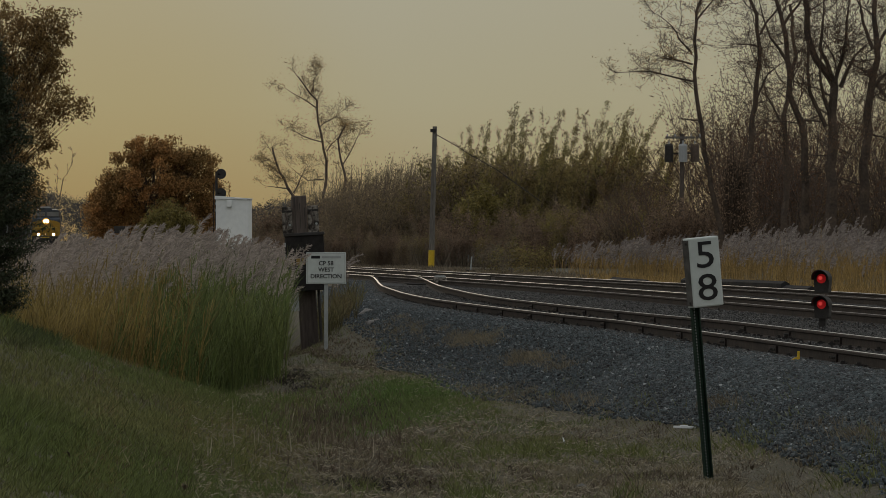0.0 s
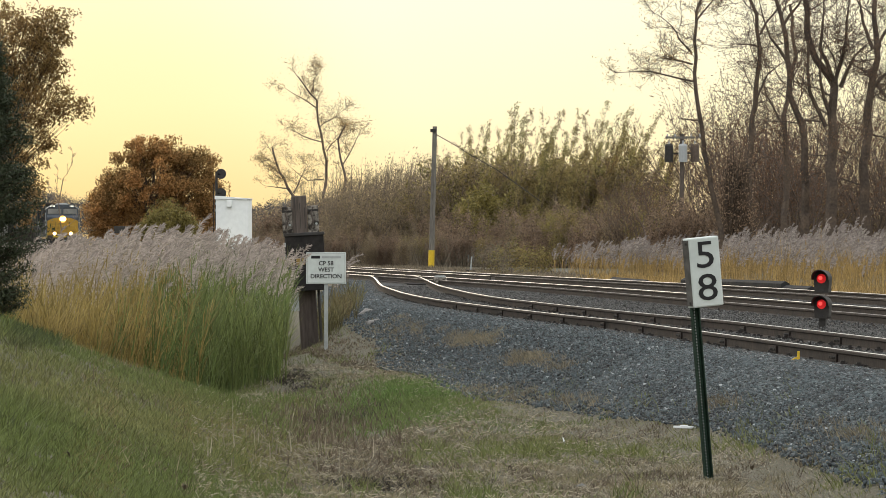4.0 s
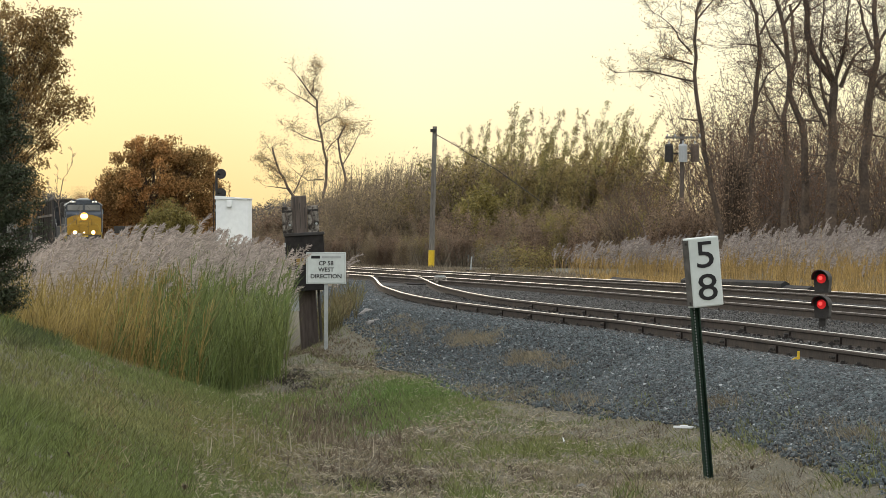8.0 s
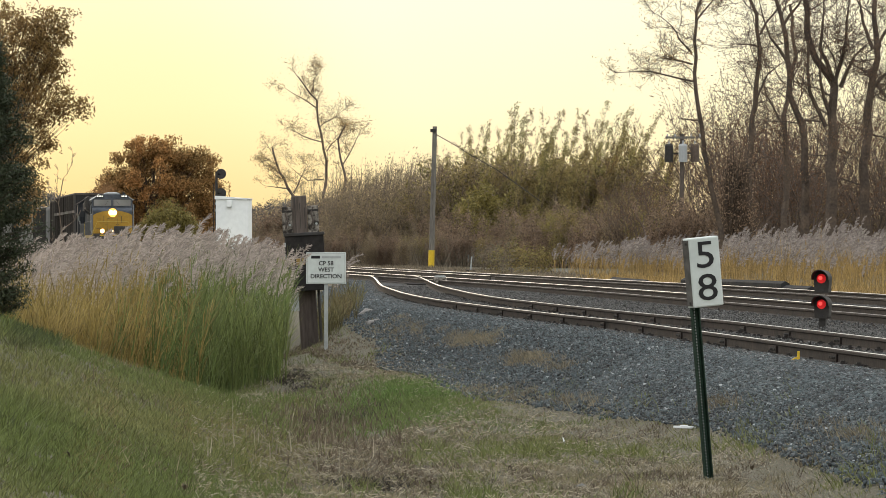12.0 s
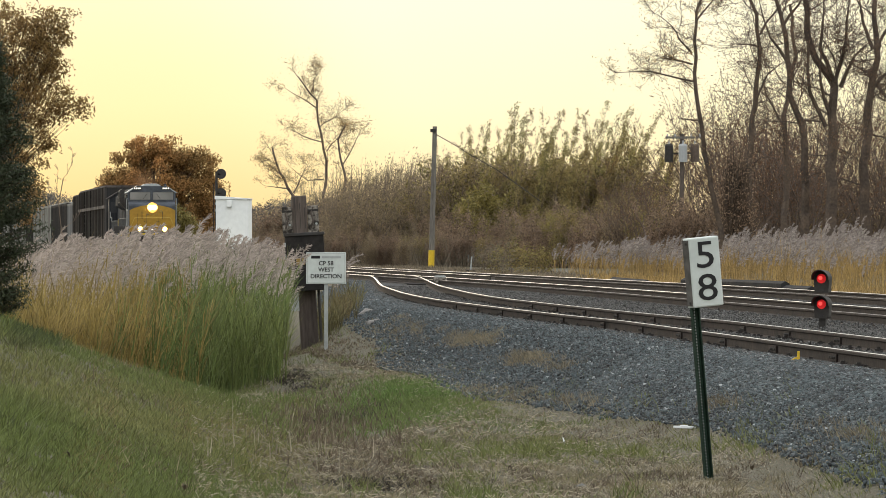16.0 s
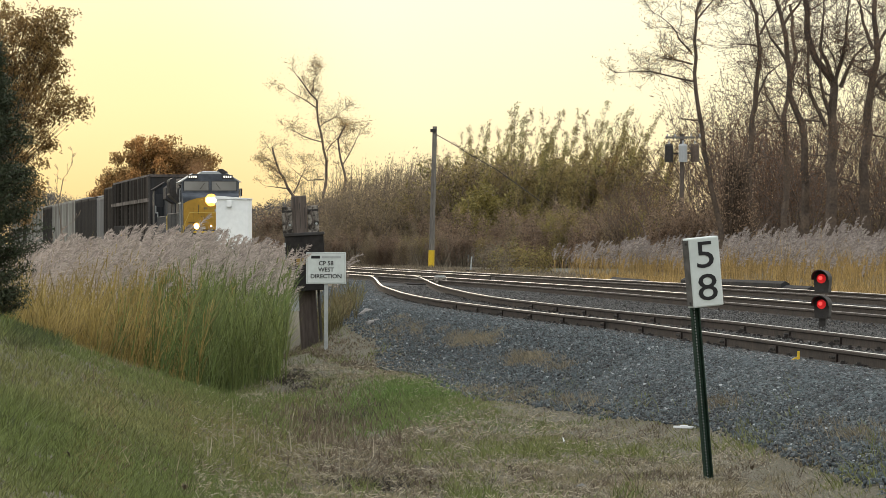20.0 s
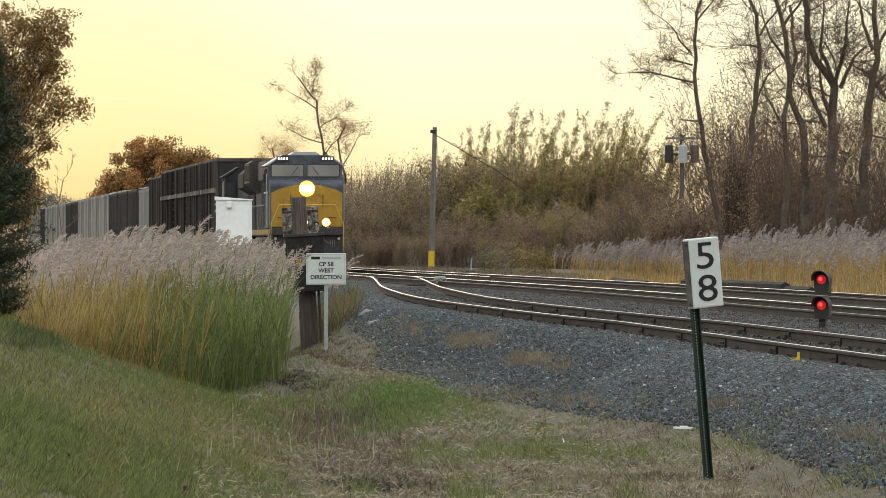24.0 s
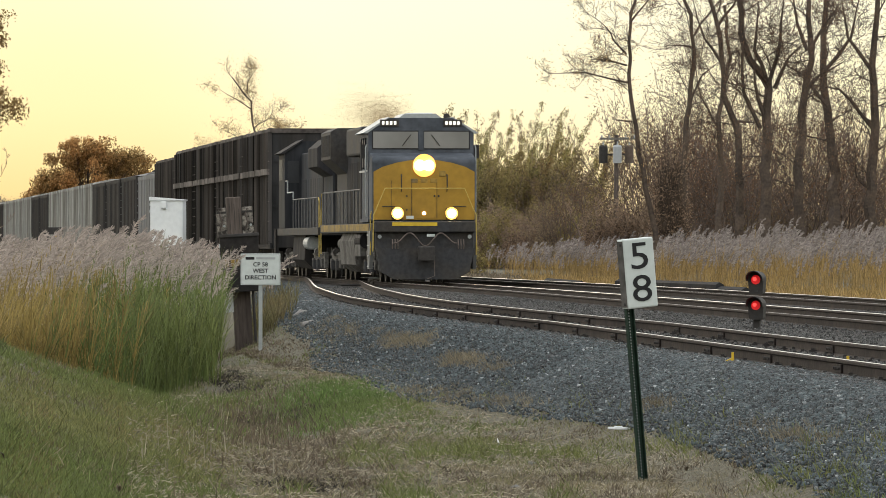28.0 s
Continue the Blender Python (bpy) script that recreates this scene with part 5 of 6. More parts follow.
        part("target", B((u - 0.03, u + 0.03, -0.015, 0.015, 0.5, 0.85), bevel=0.01), "pole_wood", t)
    t.matrix_world = pose(x, y, z)


def switch_machine():
    y = 214.0
    x = side_x(y) + 1.15
    t = tagged(empty("switch_machine"), "low weathered switch machine beside the points", "switch machine")
    part("case", B((-0.2, 0.2, -0.45, 0.45, -0.2, 0.08), bevel=0.04), "peeling", t)
    part("lid", B((-0.17, 0.17, -0.4, 0.4, 0.08, 0.13), bevel=0.02), "grey_paint", t)
    part("throw_rod", rod(bmesh.new(), (-0.2, 0.1, -0.12), (-1.0, 0.1, -0.12), 0.025), "steel_dark", t)
    t.matrix_world = pose(x, y, 0)


def boulders():
    """Pale stones at the end of the reed bed."""
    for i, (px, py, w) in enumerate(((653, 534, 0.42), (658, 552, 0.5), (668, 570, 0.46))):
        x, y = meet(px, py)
        rnd = random.Random(90 + i)
        bm = bmesh.new()
        bmesh.ops.create_icosphere(bm, subdivisions=2, radius=1.0)
        for v in bm.verts:
            v.co *= 1 + 0.35 * noise.noise(v.co * 1.6 + Vector((i * 5, 0, 0)))
            v.co = Vector((v.co.x * w / 2, v.co.y * w / 2, v.co.z * w * 0.24))
        b = part("boulder", bm, "boulder", smooth=False)
        tagged(b, "pale grey rough boulder half sunk in the ballast", "rock", "boulders by the reeds")
        b.matrix_world = pose(x, y, ground_z(x, y) - 0.05, 0, 0, rnd.uniform(0, 90))


boulders()


def small_finds():
    """Bits that lie in the grass."""
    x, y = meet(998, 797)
    t = tagged(empty("dry_stalk"), "single pale dry stalk standing in the short grass", "stalk")
    part("stem", pipe(bmesh.new(), [(0, 0, -0.02), (0.006, 0, 0.05), (0.002, 0, 0.1)], 0.005), "boulder", t)
    part("seed_head", rod(bmesh.new(), (0.002, 0, 0.08), (-0.012, 0, 0.125), 0.009, 0.003), "white_paint", t)
    t.matrix_world = pose(x, y, ground_z(x, y))
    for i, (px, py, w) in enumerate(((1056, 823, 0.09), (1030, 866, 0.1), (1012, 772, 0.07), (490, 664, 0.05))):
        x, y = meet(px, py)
        bm = bmesh.new()
        bmesh.ops.create_icosphere(bm, subdivisions=1, radius=1.0)
        for v in bm.verts:
            v.co *= 1 + 0.4 * noise.noise(v.co * 1.7 + Vector((i * 4, 2, 0)))
            v.co = Vector((v.co.x * w / 2, v.co.y * w / 2, v.co.z * w * 0.3))
        b = part("stone", bm, "white_paint" if i == 3 else "boulder")
        tagged(b, "scrap of white litter at the reed edge" if i == 3 else "small loose stone lying in the grass", "litter" if i == 3 else "stone", "" if i == 3 else "loose stones")
        b.matrix_world = pose(x, y, ground_z(x, y) + 0.015, 0, 0, 40 * i)


def fallen_leaves():
    """Curled dead leaves that lie on the short grass."""
    for px, py, w in ((121, 817, 0.05), (326, 872, 0.05), (205, 765, 0.04), (1040, 790, 0.05), (905, 838, 0.05), (760, 866, 0.06), (1170, 846, 0.05), (1330, 838, 0.045)):
        x, y = meet(px, py)
        bm = bmesh.new()
        n = 7
        w *= 0.7
        rows = [[bm.verts.new(((i / 3 - 1) * w * 0.9, math.sin(math.pi * i / (n - 1)) * w * 0.5 * k, abs(k) * w * 0.35 + 0.02 * math.sin(i))) for i in range(n)] for k in (-1, 0, 1)]
        for a, b in zip(rows, rows[1:]):
            for i in range(n - 1):
                bm.faces.new((a[i], a[i + 1], b[i + 1], b[i]))
        bmesh.ops.remove_doubles(bm, verts=bm.verts, dist=1e-5)
        bmesh.ops.solidify(bm, geom=bm.faces, thickness=0.002)
        leaf = tagged(part("dead_leaf", bm, "litter_brown"), "curled brown dead leaf lying on the grass", "leaf", "dead leaves")
        leaf.matrix_world = pose(x, y, ground_z(x, y) + 0.03, 20, 10, px % 90)


small_finds()
fallen_leaves()


def litter():
    x, y = (1216 - 784) / F * 68.6, 68.6
    t = tagged(empty("litter"), "crumpled white plastic strip lying on the ballast", "litter")
    for k in range(4):
        part("strip", B((-0.13 + 0.065 * k, -0.06 + 0.065 * k, -0.03, 0.03, 0.0, 0.022 + 0.01 * (k % 2)), bevel=0.004), "white_paint", t)
    t.matrix_world = pose(x, y, ground_z(x, y) + 0.03, 0, 2, 8)


def dwarf_signal():
    x, y, z = spot(1456, 107)
    t = tagged(empty("dwarf_signal"), "black two-lamp dwarf signal showing red over red", "signal")
    part("base", B((-0.1, 0.1, -0.1, 0.1, -0.08, 0.02), (-0.05, 0.05, -0.05, 0.05, 0.0, 0.22), bevel=0.01), "steel_dark", t)
    for zz in (0.18, 0.565):
        arc = [(math.cos(radians(a)) * 0.12, zz + 0.22 + math.sin(radians(a)) * 0.12) for a in range(0, 181, 15)]
        h = part("head", prism(bmesh.new(), arc + [(-0.105, zz + 0.02), (-0.09, zz), (0.09, zz), (0.105, zz + 0.02)], "y", -0.1, 0.12), "steel_dark", t)
        part("lens", rod(bmesh.new(), (0, -0.1, zz + 0.215), (0, -0.112, zz + 0.215), 0.07, n=20), "red", h, "glowing red lens")
        part("lamp_core", rod(bmesh.new(), (-0.015, -0.112, zz + 0.225), (-0.015, -0.116, zz + 0.225), 0.03, n=14), "red_core", h, "bright red lamp core")
        bm = bmesh.new()
        pts = [(math.cos(a) * 0.13, math.sin(a) * 0.13) for a in [radians(-12 + 13.5 * k) for k in range(16)]]
        for (a, b), (c, d) in zip(pts, pts[1:]):
            vs = [bm.verts.new((u, w, zz + 0.22 + v)) for u, v, w in ((a, b, -0.09), (c, d, -0.09), (c, d, -0.24 - 0.08 * d / 0.13), (a, b, -0.24 - 0.08 * b / 0.13))]
            bm.faces.new(vs)
        bmesh.ops.remove_doubles(bm, verts=bm.verts, dist=1e-5)
        bmesh.ops.solidify(bm, geom=bm.faces, thickness=0.01)
        part("hood", bm, "steel_dark", h)
        part("door_latch", B((-0.03, 0.03, -0.106, -0.1, zz + 0.03, zz + 0.06)), "loco_dark", h)
    t.matrix_world = pose(x, y, z - 0.02, 0, 0, -14)


def relay_cabinet():
    x, y, z = spot(414, 235, -0.75)
    t = tagged(empty("relay_cabinet"), "tall white steel relay cabinet among the reeds", "cabinet")
    part("body", B((-0.62, 0.62, -0.5, 0.5, 0.1, 3.3), bevel=0.02), "white_paint", t)
    part("roof", prism(bmesh.new(), [(-0.66, 3.3), (0.66, 3.3), (0.66, 3.33), (-0.66, 3.42)], "y", -0.55, 0.55), "white_paint", t)
    part("plinth", B((-0.6, 0.6, -0.48, 0.48, -0.2, 0.1)), "grey_paint", t)
    v = part("vent", B((-0.2, 0.0, -0.6, -0.5, 3.05, 3.27), bevel=0.02), "white_paint", t)
    part("vent_mouth", B((-0.18, -0.02, -0.6, -0.52, 3.03, 3.05)), "grey_paint", v)
    part("door_seam", B((-0.56, 0.56, -0.503, -0.5, 0.2, 0.215)), "grey_paint", t)
    part("door", B((-0.57, 0.57, -0.512, -0.5, 0.22, 2.98), bevel=0.004), "white_paint", t)
    part("handle", B((0.44, 0.5, -0.55, -0.512, 1.5, 1.68), bevel=0.008), "grey_paint", t)
    for zz in (1.6, 2.9, 3.12):
        part("hinge", B((-0.67, -0.62, -0.46, -0.4, zz, zz + 0.09)), "grey_paint", t)
    t.matrix_world = pose(x, y, z, 0, 0, -6) @ Matrix.Diagonal((0.87, 0.9, 1, 1))


def mast_signal():
    x, y, z = spot(383, 430, -0.5)
    t = tagged(empty("mast_signal"), "tall black mast signal with two round heads facing away", "signal")
    part("mast", rod(bmesh.new(), (0, 0, -0.3), (0, 0, 5.9), 0.075), "steel_dark", t)
    for zz in (5.9 - 0.12, 5.9 - 1.28):
        h = part("head_disc", rod(bmesh.new(), (0.28, 0.02, zz), (0.28, -0.03, zz), 0.31, n=24), "loco_dark", t)
        part("head_case", rod(bmesh.new(), (0.28, 0.3, zz), (0.28, 0.0, zz), 0.17, n=12), "steel_dark", h)
        part("bracket", B((0.0, 0.25, -0.03, 0.03, zz - 0.06, zz + 0.02)), "steel_dark", h)
    part("ladder", B((-0.2, -0.16, 0.2, 0.24, -0.3, 5.2), (-0.02, 0.02, 0.2, 0.24, -0.3, 5.2), *[(-0.2, 0.02, 0.2, 0.24, 0.3 * i, 0.3 * i + 0.03) for i in range(17)]), "steel_dark", t)
    t.matrix_world = pose(x, y, z)


def yellow_pole():
    x, y, z = spot(763, 420)
    t = tagged(empty("utility_pole"), "weathered wooden pole with a yellow painted foot", "pole")
    part("shaft", rod(bmesh.new(), (0, 0, -0.3), (0.22, 0, 8.35), 0.17, 0.13, n=10), "pole_wood", t)
    part("foot", rod(bmesh.new(), (0, 0, -0.05), (0.027, 0, 1.05), 0.185, 0.18, n=12), "yellow", t, "yellow painted foot")
    part("top_bracket", B((-0.05, 0.3, -0.2, -0.14, 8.0, 8.2)), "steel_dark", t)
    part("guy_wire", pipe(bmesh.new(), [(0.25, 0, 7.9), (1.3, -1, 7.3), (2.4, -2, 6.6), (3.8, -3, 5.8), (6.4, -5, 3.9)], 0.025, 5), "steel_dark", t)
    t.matrix_world = pose(x, y, z)


def transformer_pole():
    x, y, z = spot(1206, 330)
    t = tagged(empty("utility_pole"), "wooden utility pole with a crossarm and three transformers", "pole")
    part("shaft", rod(bmesh.new(), (0, 0, -0.3), (0.03, 0, 6.5), 0.13, 0.10, n=10), "wood_old", t)
    part("crossarm", B((-0.75, 0.95, -0.17, -0.09, 6.28, 6.38)), "pole_wood", t)
    for u, w, mt in ((-0.58, 0.0, "steel_dark"), (0.06, -0.3, "grey_tank"), (0.62, 0.0, "tank_brown")):
        c = part("transformer", rod(bmesh.new(), (u, w, 5.2), (u, w, 5.95), 0.2, n=16), mt, t)
        part("lid", rod(bmesh.new(), (u, w, 5.95), (u, w, 6.03), 0.21, 0.15, n=16), mt, c)
        part("bushing", rod(bmesh.new(), (u, w, 6.03), (u, w, 6.2), 0.04, 0.02), "grey_tank", c)
    part("bracket", B((-0.6, 0.65, -0.05, 0.05, 5.55, 5.63)), "steel_dark", t)
    for u in (-0.65, -0.3, 0.45, 0.85):
        part("insulator", rod(bmesh.new(), (u, -0.13, 6.38), (u, -0.13, 6.5), 0.04, 0.025), "grey_tank", t)
    t.matrix_world = pose(x, y, z)


def spare_rails():
    for px0, px1, y, zz in ((1212, 1390, 205, 0.16), (1285, 1437, 200, 0.06), (1085, 1146, 240, 0.1)):
        x0, x1 = (px0 - 784) / F * y, (px1 - 784) / F * (y - 18)
        z = ground_z(x0, y)
        t = tagged(empty("spare_rails"), "dark rusty spare rails stacked beside the track", "rails")
        for k in range(3):
            a, b = Vector((x0, y + k * 0.2, z + zz)), Vector((x1, y - 18 + k * 0.2, z + zz))
            part("rail", rod(bmesh.new(), a, b, 0.13, n=6), "car_black", t)
        for f in (0.1, 0.5, 0.9):
            p = Vector((x0, y, z)).lerp(Vector((x1, y - 18, z)), f)
            part("block", B((p.x - 0.4, p.x + 0.4, p.y - 0.15, p.y + 0.15, p.z - 0.1, p.z + zz)), "tie", t)


def yellow_markers():
    for px, y in ((1413, 76.5), (1617, 74.0)):
        x = (px - 784) / F * y
        t = tagged(empty("rail_marker"), "small bent yellow marker at the foot of the rail", "marker", "yellow rail markers")
        part("plate", B((-0.014, 0.014, -0.012, 0.012, -0.17, -0.045), bevel=0.003), "yellow", t)
        part("toe", prism(bmesh.new(), [(-0.095, -0.155), (-0.09, -0.14), (-0.02, -0.105), (0.014, -0.105), (0.014, -0.155)], "y", -0.04, 0.0), "yellow", t)
        t.matrix_world = pose(x, y, 0.0)


milepost(), cp_sign(), old_post(), dwarf_signal(), relay_cabinet(), mast_signal(), yellow_pole(), transformer_pole(), spare_rails(), yellow_markers(), litter(), switch_stand(), switch_machine(), yellow_box_post()


# ---- train ----
def truck(parent, x, axles, gap, name="truck", r=0.5):
    """Bogie: side frames, springs, wheels."""
    half = gap * (axles - 1) / 2
    t = part(name, B((x - half - 0.55, x + half + 0.55, -1.22, -1.08, 0.34, 0.86), (x - half - 0.55, x + half + 0.55, 1.08, 1.22, 0.34, 0.86),
                     (x - 0.25, x + 0.25, -1.2, 1.2, 0.5, 0.8), bevel=0.03), "truck_steel", parent)
    for i in range(axles):
        xx = x - half + gap * i
        w = part("wheelset", bmesh.new(), "steel_dark", t)
        bm = bmesh.new()
        for s in (-1, 1):
            rod(bm, (xx, s * 0.70, r), (xx, s * 0.82, r), r, n=20)
            rod(bm, (xx, s * 0.68, r), (xx, s * 0.70, r), r + 0.03, n=20)
        rod(bm, (xx, -0.8, r), (xx, 0.8, r), 0.09)
        bm.to_mesh(w.data)
        bm.free()
        for u in (-1.25, 1.25):
            part("journal_box", B((xx - 0.17, xx + 0.17, u - 0.05, u + 0.05, 0.36, 0.66), bevel=0.03), "truck_steel", t)
    for i in range(axles - 1):
        xx = x - half + gap * (i + 0.5)
        for u in (-1.26, 1.26):
            part("spring", rod(bmesh.new(), (xx, u, 0.3), (xx, u, 0.6), 0.11), "loco_dark", t)
    for u in (-1.24, 1.24):
        part("brake_cylinder", rod(bmesh.new(), (x - 0.5, u, 0.86), (x - 0.1, u, 0.86), 0.12, n=10), "truck_steel", t)
        part("frame_rib", B((x - half - 0.3, x + half + 0.3, u - 0.03, u + 0.03, 0.76, 0.82)), "truck_steel", t)
    return t


def railing(parent, x0, x1, y, z0, z1, posts, mt="rail_pipe"):
    part("handrail", pipe(bmesh.new(), [(x0, y, z1), (x1, y, z1)], 0.022), mt, parent)
    for i in range(posts):
        x = x0 + (x1 - x0) * i / (posts - 1)
        part("handrail_post", rod(bmesh.new(), (x, y, z0), (x, y, z1), 0.02, n=6), mt, parent)


def locomotive():
    t = tagged(empty("locomotive"), "blue and grey diesel locomotive with a yellow nose, headlights on", "locomotive")
    part("deck", B((-10.6, 10.2, -1.5, 1.5, 1.45, 1.72), bevel=0.02), "loco_dark", t)
    for s in (-1, 1):
        part("sill_stripe", B((-10.2, 9.2, s * 1.505 - 0.01, s * 1.505 + 0.01, 1.5, 1.7)), "sill_gold", t, "dull gold reflective sill stripe")
    # nose and cab
    nose = bmesh.new()
    prism(nose, [(10.35, 1.78), (10.35, 3.5), (10.25, 3.62), (9.3, 3.76), (8.4, 3.76), (8.4, 1.78)], "y", -1.5, 1.5)
    bmesh.ops.bevel(nose, geom=list(nose.edges), offset=0.06, segments=2, affect="EDGES", profile=0.5)
    n = part("nose", nose, "loco_blue", t)
    arch = [(-1.46, 1.82), (1.46, 1.82), (1.46, 3.2), (1.2, 3.34), (0.8, 3.46), (0.4, 3.53), (0, 3.55), (-0.4, 3.53), (-0.8, 3.46), (-1.2, 3.34), (-1.46, 3.2)]
    part("nose_panel", prism(bmesh.new(), arch, "x", 10.34, 10.358), "loco_yellow", n, "yellow arched nose panel")
    part("nose_door", B((10.35, 10.365, -0.34, 0.34, 1.85, 2.95), bevel=0.005), "loco_yellow", n)
    for s in (-0.37, 0.37, -0.95):
        part("door_seam", B((10.35, 10.368, s - 0.006, s + 0.006, 1.85, 2.95)), "loco_dark", n)
    for s in (-1, 1):
        part("grab_iron", pipe(bmesh.new(), [(10.36, s * 0.66, 3.12), (10.43, s * 0.66, 3.08), (10.43, s * 0.66, 2.68), (10.36, s * 0.66, 2.64)], 0.018), "loco_dark", n)
    part("louvre", B((10.3, 10.372, 0.44, 0.62, 3.06, 3.22), bevel=0.01), "sill_gold", n)
    for u in (-0.28, 0.0, 0.28):
        part("logo_block", B((10.3, 10.37, u - 0.10, u + 0.10, 2.88, 3.0), bevel=0.01), "sill_gold", n)
    for k in range(4):
        part("hinge", rod(bmesh.new(), (10.355, 0.42 - 0.12 * (k % 2), 2.5), (10.375, 0.42 - 0.12 * (k % 2), 2.5), 0.03, n=10) if k < 2 else rod(bmesh.new(), (10.355, -0.5, 2.5 - 0.4 * (k - 2)), (10.375, -0.5, 2.5 - 0.4 * (k - 2)), 0.025, n=10), "loco_dark", n)
    sec = [(-1.52, 1.75), (1.52, 1.75), (1.52, 4.34), (0.92, 4.76), (-0.92, 4.76), (-1.52, 4.34)]
    cab_bm = prism(bmesh.new(), sec, "x", 6.1, 9.05)
    cab = part("cab", cab_bm, "loco_blue", t)
    brow = prism(bmesh.new(), [(-1.53, 3.3), (-1.45, 3.42), (0, 3.68), (1.45, 3.42), (1.53, 3.3), (1.53, 4.35), (0.92, 4.77), (-0.92, 4.77), (-1.53, 4.35)], "x", 9.05, 9.3)
    part("cab_front", brow, "loco_blue", cab)
    for s in (-1, 1):
        part("windshield_frame", B((9.3, 9.315, s * 0.74 - 0.68, s * 0.74 + 0.68, 3.86, 4.4), bevel=0.005), "loco_grey", cab)
        w = part("windshield", B((9.315, 9.325, s * 0.74 - 0.65, s * 0.74 + 0.65, 3.89, 4.37)), "glass", cab, "windshield pane greyed for reflected sky")
        part("wiper", rod(bmesh.new(), (9.34, s * 0.3, 4.28), (9.34, s * 0.55, 3.95), 0.012, n=5), "steel_dark", cab)
        part("side_window", B((7.0, 8.4, s * 1.53 - 0.012, s * 1.53 + 0.012, 3.35, 4.15)), "glass_side", cab)
        for x0 in (6.94, 7.66, 8.4):
            part("window_bar", B((x0, x0 + 0.06, s * 1.54 - 0.02, s * 1.54 + 0.02, 3.3, 4.2)), "loco_grey", cab)
        # pale paint here stands in for the highlight along the roof edge
        part("eave", prism(bmesh.new(), [(s * 1.56, 4.32), (s * 0.92, 4.775), (s * 0.92, 4.80), (s * 1.68, 4.33)], "x", 6.0, 9.32), "grey_paint", cab, "roof eave, pale for the light on its edge")
        part("mirror", B((8.9, 8.96, s * 1.56, s * 1.72, 3.6, 4.0) if s > 0 else (8.9, 8.96, -1.72, -1.56, 3.6, 4.0)), "loco_dark", cab)
        bx = part("number_board", B((9.3, 9.33, s * 0.92 - 0.27, s * 0.92 + 0.27, 4.52, 4.72), bevel=0.004), "loco_dark", cab)
        part("number_bar", B(*[(9.33, 9.338, s * 0.92 - 0.215 + 0.115 * k, s * 0.92 - 0.145 + 0.115 * k, 4.575, 4.67) for k in range(4)]), "board", bx, "lit white number bars")
    part("roof_unit", B((7.0, 8.9, -0.42, 0.42, 4.76, 4.92), bevel=0.07), "white_paint", cab)
    part("horn", rod(bmesh.new(), (6.6, 0.95, 4.85), (7.0, 0.95, 4.85), 0.05, 0.1), "steel_dark", cab)
    # lamps, each set on an orange emitting disc that stands in for its halo
    part("headlamp_case", B((10.12, 10.4, -0.29, 0.29, 3.2, 3.54), bevel=0.05), "loco_yellow", n)
    part("lamp_halo", rod(bmesh.new(), (10.395, 0, 3.38), (10.402, 0, 3.38), 0.33, n=28), "lamp_halo", n, "glowing disc added as the halo round the lamp")
    for s in (-0.13, 0.13):
        part("headlamp", rod(bmesh.new(), (10.4, s, 3.38), (10.43, s, 3.38), 0.14, n=20), "lamp", n, "glowing headlamp")
    for s in (-0.78, 0.78):
        d = part("ditch_light_case", B((10.3, 10.55, s - 0.15, s + 0.15, 1.84, 2.16), bevel=0.02), "loco_dark", t)
        # halo again put in as a glowing disc
        part("lamp_halo", rod(bmesh.new(), (10.545, s, 2.0), (10.553, s, 2.0), 0.18, n=24), "lamp_halo", d, "glowing disc added as the halo round the lamp")
        part("ditch_light", rod(bmesh.new(), (10.55, s, 2.0), (10.58, s, 2.0), 0.115, n=20), "lamp", d, "glowing ditch light")
    part("step_light", rod(bmesh.new(), (10.37, 0, 2.0), (10.39, 0, 2.0), 0.05, n=12), "lamp_dim", t)
    # pilot, coupler and hoses
    part("anticlimber", B((10.1, 10.7, -1.45, 1.45, 1.45, 1.78), bevel=0.04), "loco_dark", t)
    part("pilot_stripe", B((10.7, 10.71, -0.95, 0.35, 1.64, 1.74)), "yellow", t)
    part("pilot", B((10.0, 10.5, -1.42, 1.42, 0.95, 1.45), bevel=0.03), "loco_dark", t)
    part("plow", prism(bmesh.new(), [(-1.42, 1.0), (1.42, 1.0), (1.28, 0.32), (0.9, 0.1), (-0.9, 0.1), (-1.28, 0.32)], "x", 10.3, 10.75), "loco_dark", t)
    part("coupler", B((10.5, 11.15, -0.16, 0.16, 0.68, 1.02), (10.95, 11.2, -0.24, 0.24, 0.62, 1.06), bevel=0.04), "steel_dark", t)
    part("air_hose", pipe(bmesh.new(), [(10.78 + 0.05 * math.sin(k), -0.92 + 1.84 * k / 22, 1.26 - 0.20 * math.cos(2 * math.pi * (k / 22 - 0.5) * 2) * (0.6 + 0.4 * math.sin(math.pi * k / 22))) for k in range(23)], 0.02), "hose", t)
    for s in (-0.95, 0.95):
        for k in range(3):
            part("brake_hose", pipe(bmesh.new(), [(10.72, s + 0.08 * k, 1.25), (10.8, s + 0.08 * k, 1.1), (10.76, s + 0.08 * k, 0.98)], 0.016), "hose", t)
    part("plate", B((10.7, 10.712, 0.05, 0.28, 1.33, 1.4)), "sign_white", t)
    part("nose_plate", B((10.36, 10.372, -0.52, -0.30, 1.84, 1.93)), "sign_white", n)
    part("cut_lever", pipe(bmesh.new(), [(10.95, 0.25, 0.8), (10.95, 0.25, 0.2), (10.95, 0.05, 0.12)], 0.016), "hose", t)
    for s in (-1, 1):
